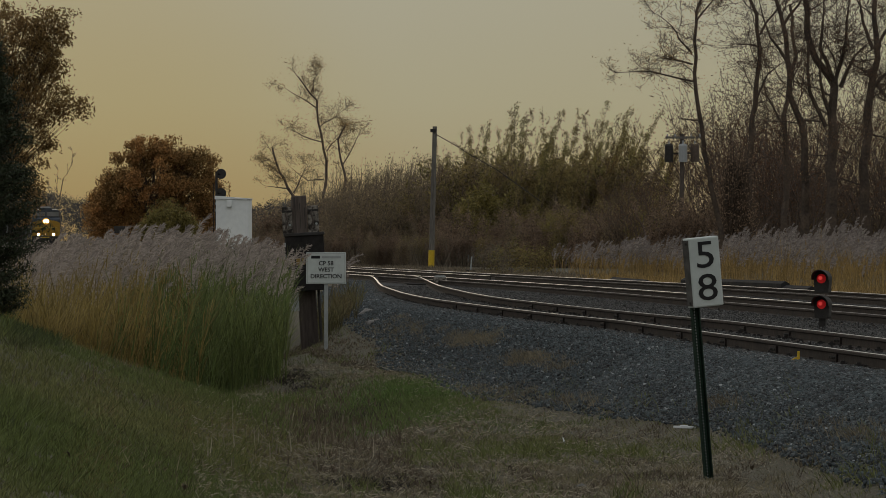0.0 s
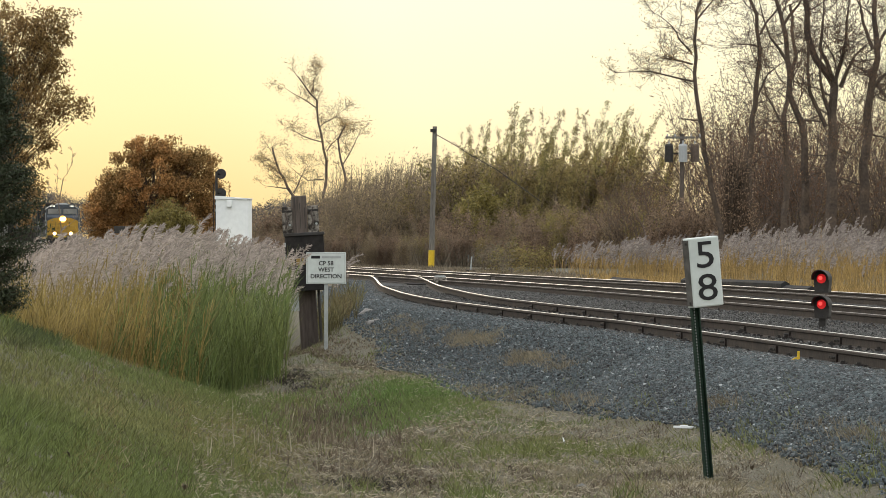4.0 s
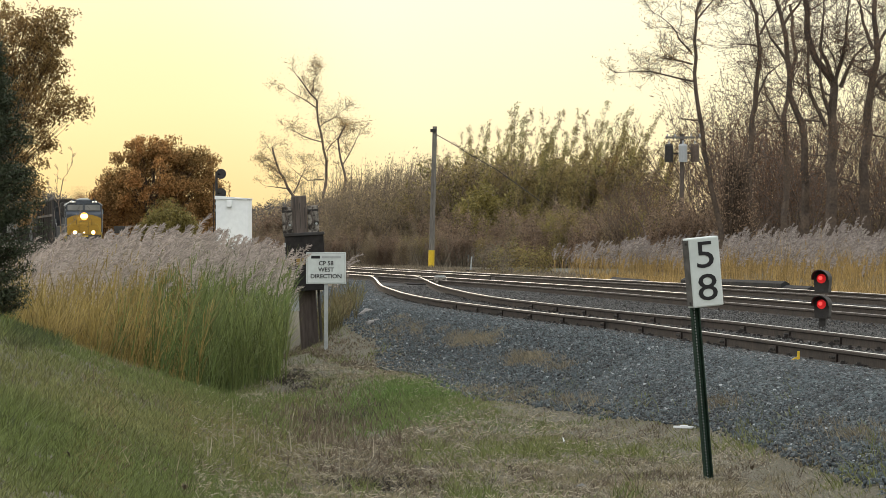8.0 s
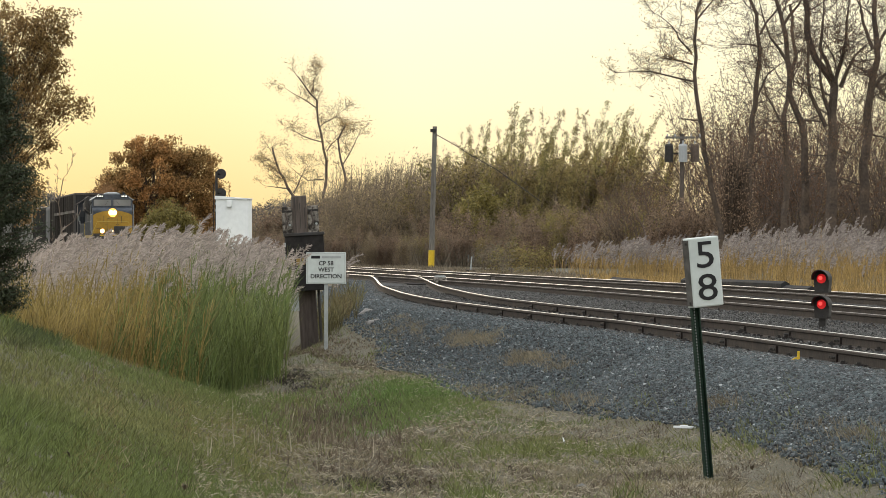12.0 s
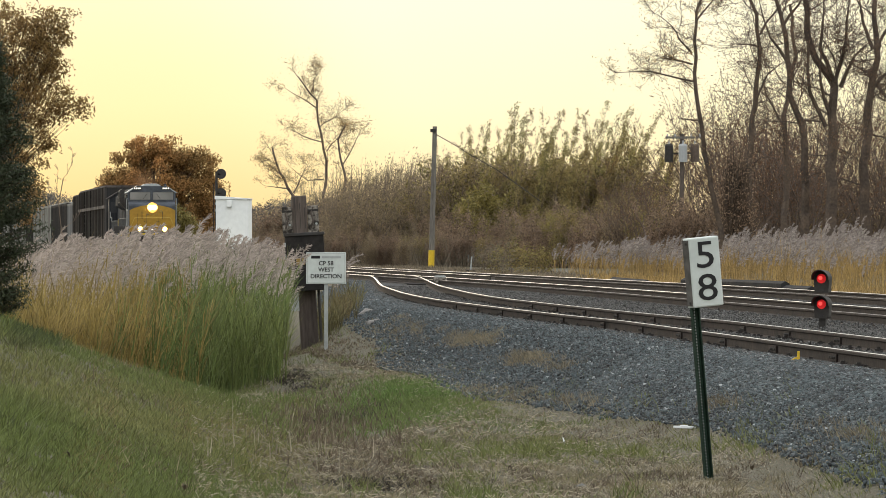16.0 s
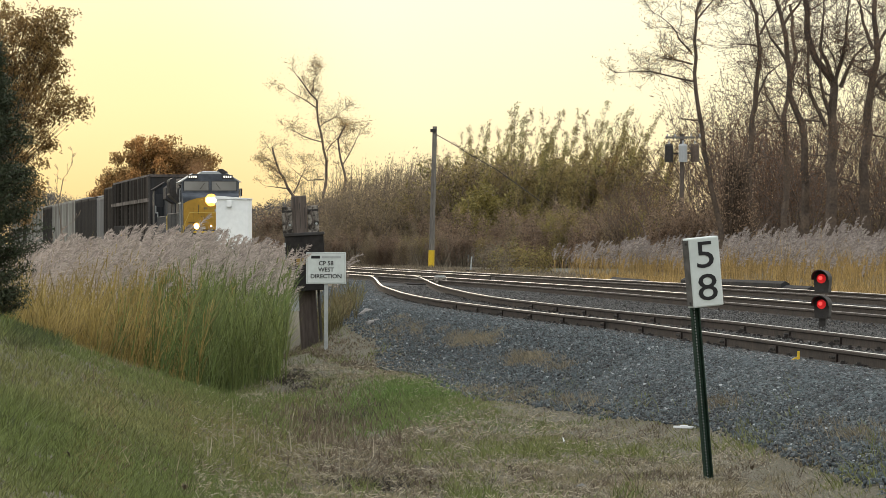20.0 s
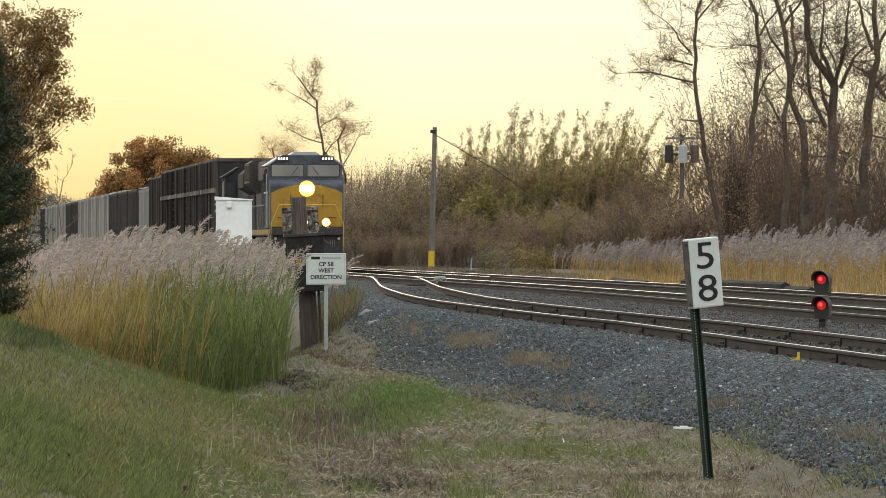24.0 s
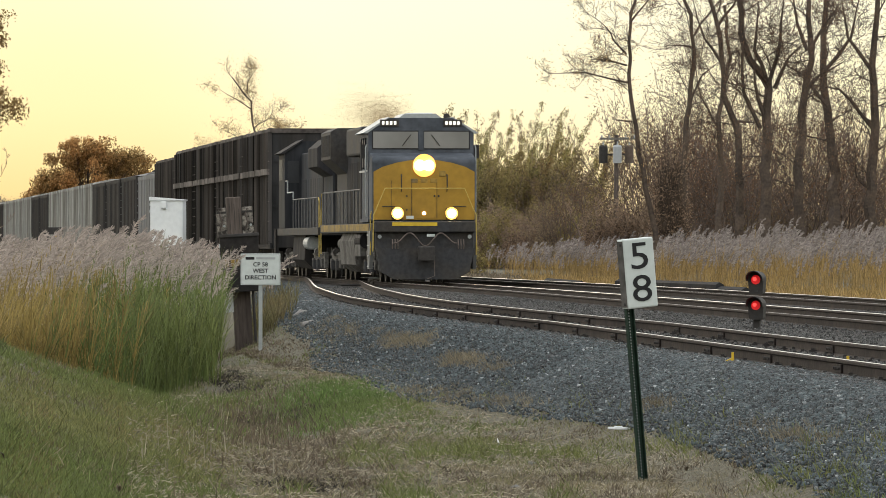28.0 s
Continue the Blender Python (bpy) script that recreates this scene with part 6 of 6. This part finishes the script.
        part("step_well", prism(bmesh.new(), [(9.2, 0.4), (9.9, 0.4), (10.2, 1.5), (9.2, 1.5)], "y", s * 1.5 - 0.05, s * 1.5 + 0.05), "step_grey", t)
        part("front_railing", pipe(bmesh.new(), [(10.6, s * 1.5, 0.9), (10.6, s * 1.48, 1.95), (10.6, s * 1.15, 2.72), (10.55, 0, 2.72)], 0.018), "rail_yellow", t, "yellow front handrail")
        part("corner_railing", pipe(bmesh.new(), [(10.1, s * 1.53, 0.8), (10.1, s * 1.53, 1.95), (10.2, s * 1.28, 2.6)], 0.018), "rail_yellow", t)
        part("marker_lamp", rod(bmesh.new(), (10.55, s * 1.3, 1.33), (10.58, s * 1.3, 1.33), 0.06), "grey_paint", t)
    # windscreen pillars, cab corner rails, ladder rungs
    part("centre_pillar", B((9.3, 9.33, -0.075, 0.075, 3.84, 4.42)), "loco_blue", cab)
    part("roof_crown", prism(bmesh.new(), [(-0.62, 4.77), (0.62, 4.77), (0.45, 4.9), (-0.45, 4.9)], "x", 6.3, 9.1), "grey_paint", cab, "pale roof crown")
    for s in (-1, 1):
        part("cab_grab_iron", pipe(bmesh.new(), [(9.2, s * 1.57, 1.9), (9.2, s * 1.6, 2.1), (9.2, s * 1.6, 3.9), (9.2, s * 1.57, 4.0)], 0.02), "grey_paint", cab)
        part("cab_side_sill", B((6.15, 9.0, s * 1.535 - 0.012, s * 1.535 + 0.012, 3.2, 3.26)), "grey_paint", cab)
        part("cab_door", B((6.25, 6.85, s * 1.53 - 0.012, s * 1.53 + 0.012, 1.85, 4.1), bevel=0.005), "loco_grey", cab)
        for k in range(4):
            part("step_tread", B((9.35, 9.85, s * 1.5 - 0.075, s * 1.5 + 0.075, 0.46 + 0.3 * k, 0.49 + 0.3 * k)), "grey_paint", t)
        part("sand_pipe", pipe(bmesh.new(), [(8.9, s * 1.3, 1.2), (8.7, s * 1.28, 0.7), (8.55, s * 1.2, 0.25)], 0.03), "truck_steel", t)
        part("nose_grab_iron", pipe(bmesh.new(), [(10.36, s * 1.2, 2.2), (10.42, s * 1.2, 2.2), (10.42, s * 0.85, 2.2), (10.36, s * 0.85, 2.2)], 0.014), "loco_dark", n)
        part("air_reservoir", rod(bmesh.new(), (-4.6, s * 1.2, 1.12), (-3.2, s * 1.2, 1.12), 0.2, n=14), "truck_steel", t)
        part("battery_box", B((3.0, 5.0, s * 1.32 - 0.12, s * 1.32 + 0.12, 0.75, 1.4), bevel=0.02), "truck_steel", t)
    part("hood_emblem", B((1.6, 2.7, -1.034, -1.028, 2.3, 3.5)), "sill_gold", t, "dull yellow block on the hood side")
    # hood, radiator wings, rails
    part("hood", B((-5.8, 6.1, -1.0, 1.0, 1.72, 4.45), bevel=0.04), "loco_grey", t)
    part("equipment_cabinet", B((3.2, 6.1, -1.45, 1.45, 1.72, 2.75), bevel=0.03), "loco_dark", t)
    for i in range(9):
        for s in (-1, 1):
            x = -5.4 + i * 1.0
            part("hood_door", B((x, x + 0.92, s * 1.0 - 0.025, s * 1.0 + 0.025, 1.9, 3.6), bevel=0.008), "loco_grey", t)
    part("dynamic_brake", B((-1.2, 4.6, -1.38, 1.38, 3.75, 4.6), bevel=0.08), "loco_dark", t)
    part("exhaust_stack", B((-2.6, -1.6, -0.35, 0.35, 4.4, 4.68), bevel=0.04), "loco_dark", t)
    wing = prism(bmesh.new(), [(-1.0, 3.3), (1.0, 3.3), (1.52, 3.75), (1.52, 4.6), (1.3, 4.72), (-1.3, 4.72), (-1.52, 4.6), (-1.52, 3.75)], "x", -10.0, -5.9)
    part("radiator_wing", wing, "loco_dark", t)
    part("radiator_body", B((-10.1, -5.8, -1.0, 1.0, 1.72, 3.4), bevel=0.03), "loco_dark", t)
    for i in range(14):
        part("radiator_fin", B((-9.7 + i * 0.27, -9.6 + i * 0.27, -1.54, -1.515, 3.85, 4.5)), "loco_dark", t)
    for s in (-1, 1):
        railing(t, -9.8, 5.9, s * 1.47, 1.72, 2.72, 12)
        part("rear_handrail", pipe(bmesh.new(), [(-10.55, s * 1.48, 0.8), (-10.55, s * 1.48, 2.2), (-10.2, s * 1.48, 2.7)], 0.02), "rail_yellow", t)
    tank = prism(bmesh.new(), [(-1.35, 1.45), (1.35, 1.45), (1.45, 1.2), (1.4, 0.5), (1.1, 0.28), (-1.1, 0.28), (-1.4, 0.5), (-1.45, 1.2)], "x", -3.0, 2.8)
    part("fuel_tank", tank, "truck_steel", t)
    part("air_tank", rod(bmesh.new(), (3.0, -1.25, 1.2), (5.2, -1.25, 1.2), 0.22, n=14), "loco_grey", t)
    truck(t, 6.7, 3, 1.95, r=0.53)
    truck(t, -6.9, 3, 1.95, r=0.53)
    return t


def second_unit():
    """Trailing unit, long hood first."""
    t = tagged(empty("locomotive"), "dark blue diesel locomotive running long hood first behind the leader", "locomotive")
    part("deck", B((-10.2, 10.2, -1.5, 1.5, 1.4, 1.65), bevel=0.02), "loco_dark", t)
    part("hood", B((-5.4, 9.4, -0.95, 0.95, 1.65, 4.2), bevel=0.05), "loco_navy", t)
    part("hood_end", B((9.4, 9.55, -0.9, 0.9, 1.7, 4.1), bevel=0.05), "loco_grey", t)
    part("radiator_flare", prism(bmesh.new(), [(-0.95, 3.3), (0.95, 3.3), (1.45, 3.6), (1.45, 4.2), (1.1, 4.5), (-1.1, 4.5), (-1.45, 4.2), (-1.45, 3.6)], "x", 5.0, 9.3), "loco_grey", t)
    part("roof_sheet", B((5.2, 9.0, -1.0, 1.0, 4.5, 4.56)), "white_paint", t)
    sec = [(-1.52, 1.65), (1.52, 1.65), (1.52, 4.2), (0.9, 4.62), (-0.9, 4.62), (-1.52, 4.2)]
    cab = part("cab", prism(bmesh.new(), sec, "x", -8.4, -5.4), "loco_navy", t)
    for s in (-1, 1):
        part("cab_window", B((-5.4, -5.385, s * 1.22 - 0.2, s * 1.22 + 0.2, 3.2, 3.95)), "glass_side", cab)
        part("side_window", B((-7.9, -6.2, s * 1.53 - 0.012, s * 1.53 + 0.012, 3.3, 4.0)), "glass_side", cab)
        part("eave", prism(bmesh.new(), [(s * 1.56, 4.18), (s * 0.9, 4.64), (s * 0.9, 4.68), (s * 1.68, 4.2)], "x", -8.5, -5.3), "loco_grey", cab)
        part("rear_step", B((-10.2, -9.6, s * 1.5 - 0.06, s * 1.5 + 0.06, 0.5, 1.65)), "loco_grey", t)
        part("step_rail", pipe(bmesh.new(), [(-5.2, s * 1.49, 3.25), (-4.4, s * 1.49, 3.25), (-4.4, s * 1.49, 2.85), (-1.5, s * 1.49, 2.85), (-1.5, s * 1.49, 2.6)], 0.024), "grey_paint", t)
        railing(t, -1.5, 9.8, s * 1.49, 1.65, 2.6, 9)
        part("nose_rail", pipe(bmesh.new(), [(10.15, s * 1.45, 0.7), (10.15, s * 1.45, 2.5), (9.8, s * 1.45, 2.6)], 0.02), "rail_yellow", t)
    part("short_nose", B((-9.9, -8.4, -1.2, 1.2, 1.65, 3.2), bevel=0.08), "loco_grey", t)
    for i in range(12):
        x = -5.0 + i * 0.85
        part("hood_door", B((x, x + 0.78, -0.975, -0.94, 1.8, 3.3), bevel=0.008), "loco_navy", t)
    part("fuel_tank", prism(bmesh.new(), [(-1.35, 1.4), (1.35, 1.4), (1.4, 0.6), (1.1, 0.3), (-1.1, 0.3), (-1.4, 0.6)], "x", -3.2, 2.6), "loco_grey", t)
    part("air_tank", rod(bmesh.new(), (2.8, -1.25, 1.15), (4.8, -1.25, 1.15), 0.22, n=14), "grey_paint", t)
    part("coupler", B((10.2, 11.0, -0.16, 0.16, 0.68, 1.02), (-11.0, -10.2, -0.16, 0.16, 0.68, 1.02)), "steel_dark", t)
    truck(t, 6.9, 3, 1.9), truck(t, -6.9, 3, 1.9)
    return t


def worn_bar(half, y, thick, z0, z1, rnd):
    """A long bar along a car's side, in short lengths that are knocked out of line."""
    bm = bmesh.new()
    n = 9
    for i in range(n):
        a, b = -half + 2 * half * i / n, -half + 2 * half * (i + 1) / n
        dz, dy = rnd.uniform(-0.016, 0.014), rnd.uniform(-0.012, 0.012)
        box(bm, a, b - 0.012, y - thick + dy, y + thick + dy, z0 + dz, z1 + dz, bevel=0.01)
    return bm


def gondola(label, length, height, body, lip, band=True):
    """High-sided open car with ribs, a top lip and a waist band."""
    t = tagged(empty("gondola_car"), label, "freight car", "cars of the train")
    h = length / 2
    rnd = random.Random(int(length * 10))
    for s in (-1, 1):
        part("side", B((-h + 0.5, h - 0.5, s * 1.47 - 0.03, s * 1.47 + 0.03, 1.0, height)), body, t)
        part("top_lip", worn_bar(h - 0.45, s * 1.5, 0.07, height - 0.12, height + 0.02, rnd), lip, t, "dented pale top lip")
        part("side_sill", B((-h + 0.5, h - 0.5, s * 1.5 - 0.06, s * 1.5 + 0.06, 0.95, 1.15)), body, t)
        if band:
            part("waist_band", worn_bar(h - 0.5, s * 1.63, 0.05, 3.54, 3.76, rnd), lip, t, "dented pale waist band")
        for i in range(19):
            x = -h + 0.56 + (length - 1.12) * i / 18
            part("rib", B((x - 0.045, x + 0.045, s * 1.56 - 0.075, s * 1.56 + 0.075, 1.1, height - 0.1)), "car_rib", t)
        part("end", B((s * (h - 0.5) - 0.03, s * (h - 0.5) + 0.03, -1.47, 1.47, 1.0, height)), body, t)
        part("end_lip", B((s * (h - 0.48) - 0.06, s * (h - 0.48) + 0.06, -1.5, 1.5, height - 0.14, height + 0.02)), lip, t)
        for zz in (1.6, 2.4, 3.2, 4.0):
            part("end_rib", B((s * (h - 0.46) - 0.05, s * (h - 0.46) + 0.05, -1.45, 1.45, zz, zz + 0.1)), body, t)
        part("ladder", B(*[(s * (h - 0.6) - 0.22, s * (h - 0.6) + 0.22, -1.63, -1.6, 1.2 + 0.35 * k, 1.23 + 0.35 * k) for k in range(10)]), lip, t)
        part("coupler", B((s * (h + 0.05) - 0.4, s * (h + 0.05) + 0.4, -0.14, 0.14, 0.7, 1.0)), "steel_dark", t)
    part("floor", B((-h + 0.5, h - 0.5, -1.45, 1.45, 0.98, 1.06)), body, t)
    part("hopper_bay", prism(bmesh.new(), [(-h + 3.6, 1.0), (h - 3.6, 1.0), (h - 5.0, 0.4), (-h + 5.0, 0.4)], "y", -1.1, 1.1), body, t)
    truck(t, h - 2.3, 2, 1.78, r=0.46), truck(t, -h + 2.3, 2, 1.78, r=0.46)
    return t


def hopper(label, length, height, body, roof):
    """Covered hopper: bowed ribbed sides, hatched roof, slope sheets."""
    t = tagged(empty("covered_hopper"), label, "freight car", "cars of the train")
    h = length / 2
    sec = [(-1.5, 1.1), (-1.54, 2.0), (-1.54, height - 0.35), (-1.3, height - 0.2), (1.3, height - 0.2), (1.54, height - 0.35), (1.54, 2.0), (1.5, 1.1)]
    part("shell", prism(bmesh.new(), sec, "x", -h + 0.9, h - 0.9), body, t)
    part("roof", prism(bmesh.new(), [(-1.15, height - 0.21), (-0.9, height - 0.05), (0.9, height - 0.05), (1.15, height - 0.21)], "x", -h + 0.9, h - 0.9), roof, t)
    part("roof_hatch", B((-h + 1.6, h - 1.6, -0.4, 0.4, height - 0.06, height + 0.06), bevel=0.03), roof, t)
    for s in (-1, 1):
        part("side_sill", B((-h + 0.5, h - 0.5, s * 1.45 - 0.08, s * 1.45 + 0.08, 0.95, 1.2)), body, t)
        part("top_chord", B((-h + 0.9, h - 0.9, s * 1.48 - 0.08, s * 1.48 + 0.08, height - 0.36, height - 0.2)), body, t)
        for i in range(11):
            x = -h + 1.35 + (length - 2.7) * i / 10
            bm = bmesh.new()
            pts = [(1.52, 1.15), (1.565, 2.0), (1.565, height - 0.4)]
            poly = [(s * a, b) for a, b in pts] + [(s * (a - 0.06), b) for a, b in reversed(pts)]
            part("rib", prism(bm, poly, "x", x - 0.05, x + 0.05), body, t)
        part("end_sheet", B((s * (h - 1.0) - 0.03, s * (h - 1.0) + 0.03, -1.4, 1.4, 3.0, height - 0.25)), body, t)
        part("slope_sheet", prism(bmesh.new(), [(s * (h - 1.0), 3.0), (s * (h - 3.4), 1.2), (s * (h - 3.5), 1.3), (s * (h - 1.1), 3.1)], "y", -1.35, 1.35), body, t)
        for u in (-1.4, 1.4):
            part("corner_post", B((s * (h - 0.8) - 0.06, s * (h - 0.8) + 0.06, u - 0.06, u + 0.06, 1.0, height - 0.3)), body, t)
        part("end_platform", B((s * (h - 0.8) - 0.35, s * (h - 0.8) + 0.35, -1.45, 1.45, 0.98, 1.08)), "steel_dark", t)
        part("ladder", B(*[(s * (h - 0.85) - 0.2, s * (h - 0.85) + 0.2, -1.5, -1.47, 1.2 + 0.36 * k, 1.23 + 0.36 * k) for k in range(9)]), "grey_paint", t)
        part("coupler", B((s * (h + 0.05) - 0.4, s * (h + 0.05) + 0.4, -0.14, 0.14, 0.7, 1.0)), "steel_dark", t)
    part("outlet_bay", prism(bmesh.new(), [(-h + 4.2, 1.1), (h - 4.2, 1.1), (h - 6, 0.3), (-h + 6, 0.3)], "y", -1.0, 1.0), body, t)
    truck(t, h - 2.3, 2, 1.78, r=0.46), truck(t, -h + 2.3, 2, 1.78, r=0.46)
    return t


def build_train():
    """Each vehicle with the distance of its middle behind the leader's nose."""
    made, cars = {}, []
    lead, second = locomotive(), second_unit()
    cars += [(lead, 10.45, 6.8), (second, 10.45 + 22.0, 6.9)]
    back = 44.4
    for kind, count in (("black", 4), ("low", 1), ("grey", 1), ("dark", 3), ("white", 4), ("dark", 2), ("white", 4), ("dark", 1), ("white", 3)):
        for _ in range(count):
            length = {"black": 16.5, "low": 18.0, "grey": 19.2, "dark": 19.0, "white": 19.0}[kind]
            if kind not in made:
                made[kind] = {
                    "black": lambda: gondola("black high-sided gondola car with a pale top lip and waist band", 16.5, 5.15, "car_black", "car_edge"),
                    "low": lambda: gondola("black ribbed gondola car without a waist band", 18.0, 4.95, "car_black", "car_edge", False),
                    "grey": lambda: hopper("plain grey covered hopper car", 19.2, 4.6, "car_grey", "car_grey"),
                    "dark": lambda: hopper("dark grey covered hopper car with ribbed sides", 19.0, 4.7, "car_black", "car_grey"),
                    "white": lambda: hopper("pale grey covered hopper car with streaked ribbed sides", 19.0, 4.8, "car_white", "car_white"),
                }[kind]()
                c = made[kind]
            else:
                c = copy_thing(made[kind], Matrix())
            cars.append((c, back + length / 2, length / 2 - 2.3))
            back += length
    return cars


CARS = build_train()


def smoke_puffs():
    """Brown exhaust as clouds of fine soot flakes behind the stack of the leading unit."""
    made = []
    for i in range(6):
        rng = np.random.default_rng(200 + i)
        f = i / 6.0
        wide, n = 0.2 + 0.5 * f, int(5600 - 2400 * f)
        c = rng.normal(0, 1, (n, 3)).clip(-1.9, 1.9) * (1.2 + 1.6 * f, wide * 0.8, wide * 0.75)
        a, b = rng.normal(0, 1, (n, 3)) * 0.0046, rng.normal(0, 1, (n, 3)) * 0.0046
        ob = quads("smoke_puff", np.stack((c - a, c - b, c + a, c + b), 1), "smoke")
        made.append((tagged(ob, "thin brown diesel exhaust smoke above the train", "smoke", "exhaust smoke"), 12.6 + 2.0 * i + 2.0 * f * i, 4.9 + 0.6 * f ** 0.7, 0.5 * f))
    return made


PUFFS = smoke_puffs()

# distance along the main line
ARC = np.concatenate(([0.0], np.cumsum(np.hypot(np.diff(XS), STEP))))


def on_line(s):
    return Vector((float(np.interp(s, ARC, XS)), float(np.interp(s, ARC, YS)), 0.0))


def motions():
    """The train runs towards the camera, gaining a little speed."""
    for car, back, reach in CARS:
        rows = []
        for i in range(29):
            t = float(i)
            y = 745.5 - 16.35 * t - 0.1055 * t * t
            s = float(np.interp(y, YS, ARC)) + back
            a, b = on_line(s - reach), on_line(s + reach)
            d = a - b
            mid = (a + b) / 2
            rows.append((t, pose(mid.x, mid.y, 0, 0, 0, math.degrees(math.atan2(d.y, d.x)))))
        walk(car, rows)
    for i, (puff, back, z, drift) in enumerate(PUFFS):
        rows = []
        for k in range(57):
            t = k * 0.5
            y = 745.5 - 16.35 * t - 0.1055 * t * t
            p = on_line(float(np.interp(y, YS, ARC)) + back + 0.8 * math.sin(1.3 * t + i))
            rows.append((t, pose(p.x + drift, p.y, z + 0.25 * math.sin(0.9 * t + 2.1 * i), 0, 0, -86 + 12 * math.sin(0.5 * t + i))))
        walk(puff, rows)


motions()
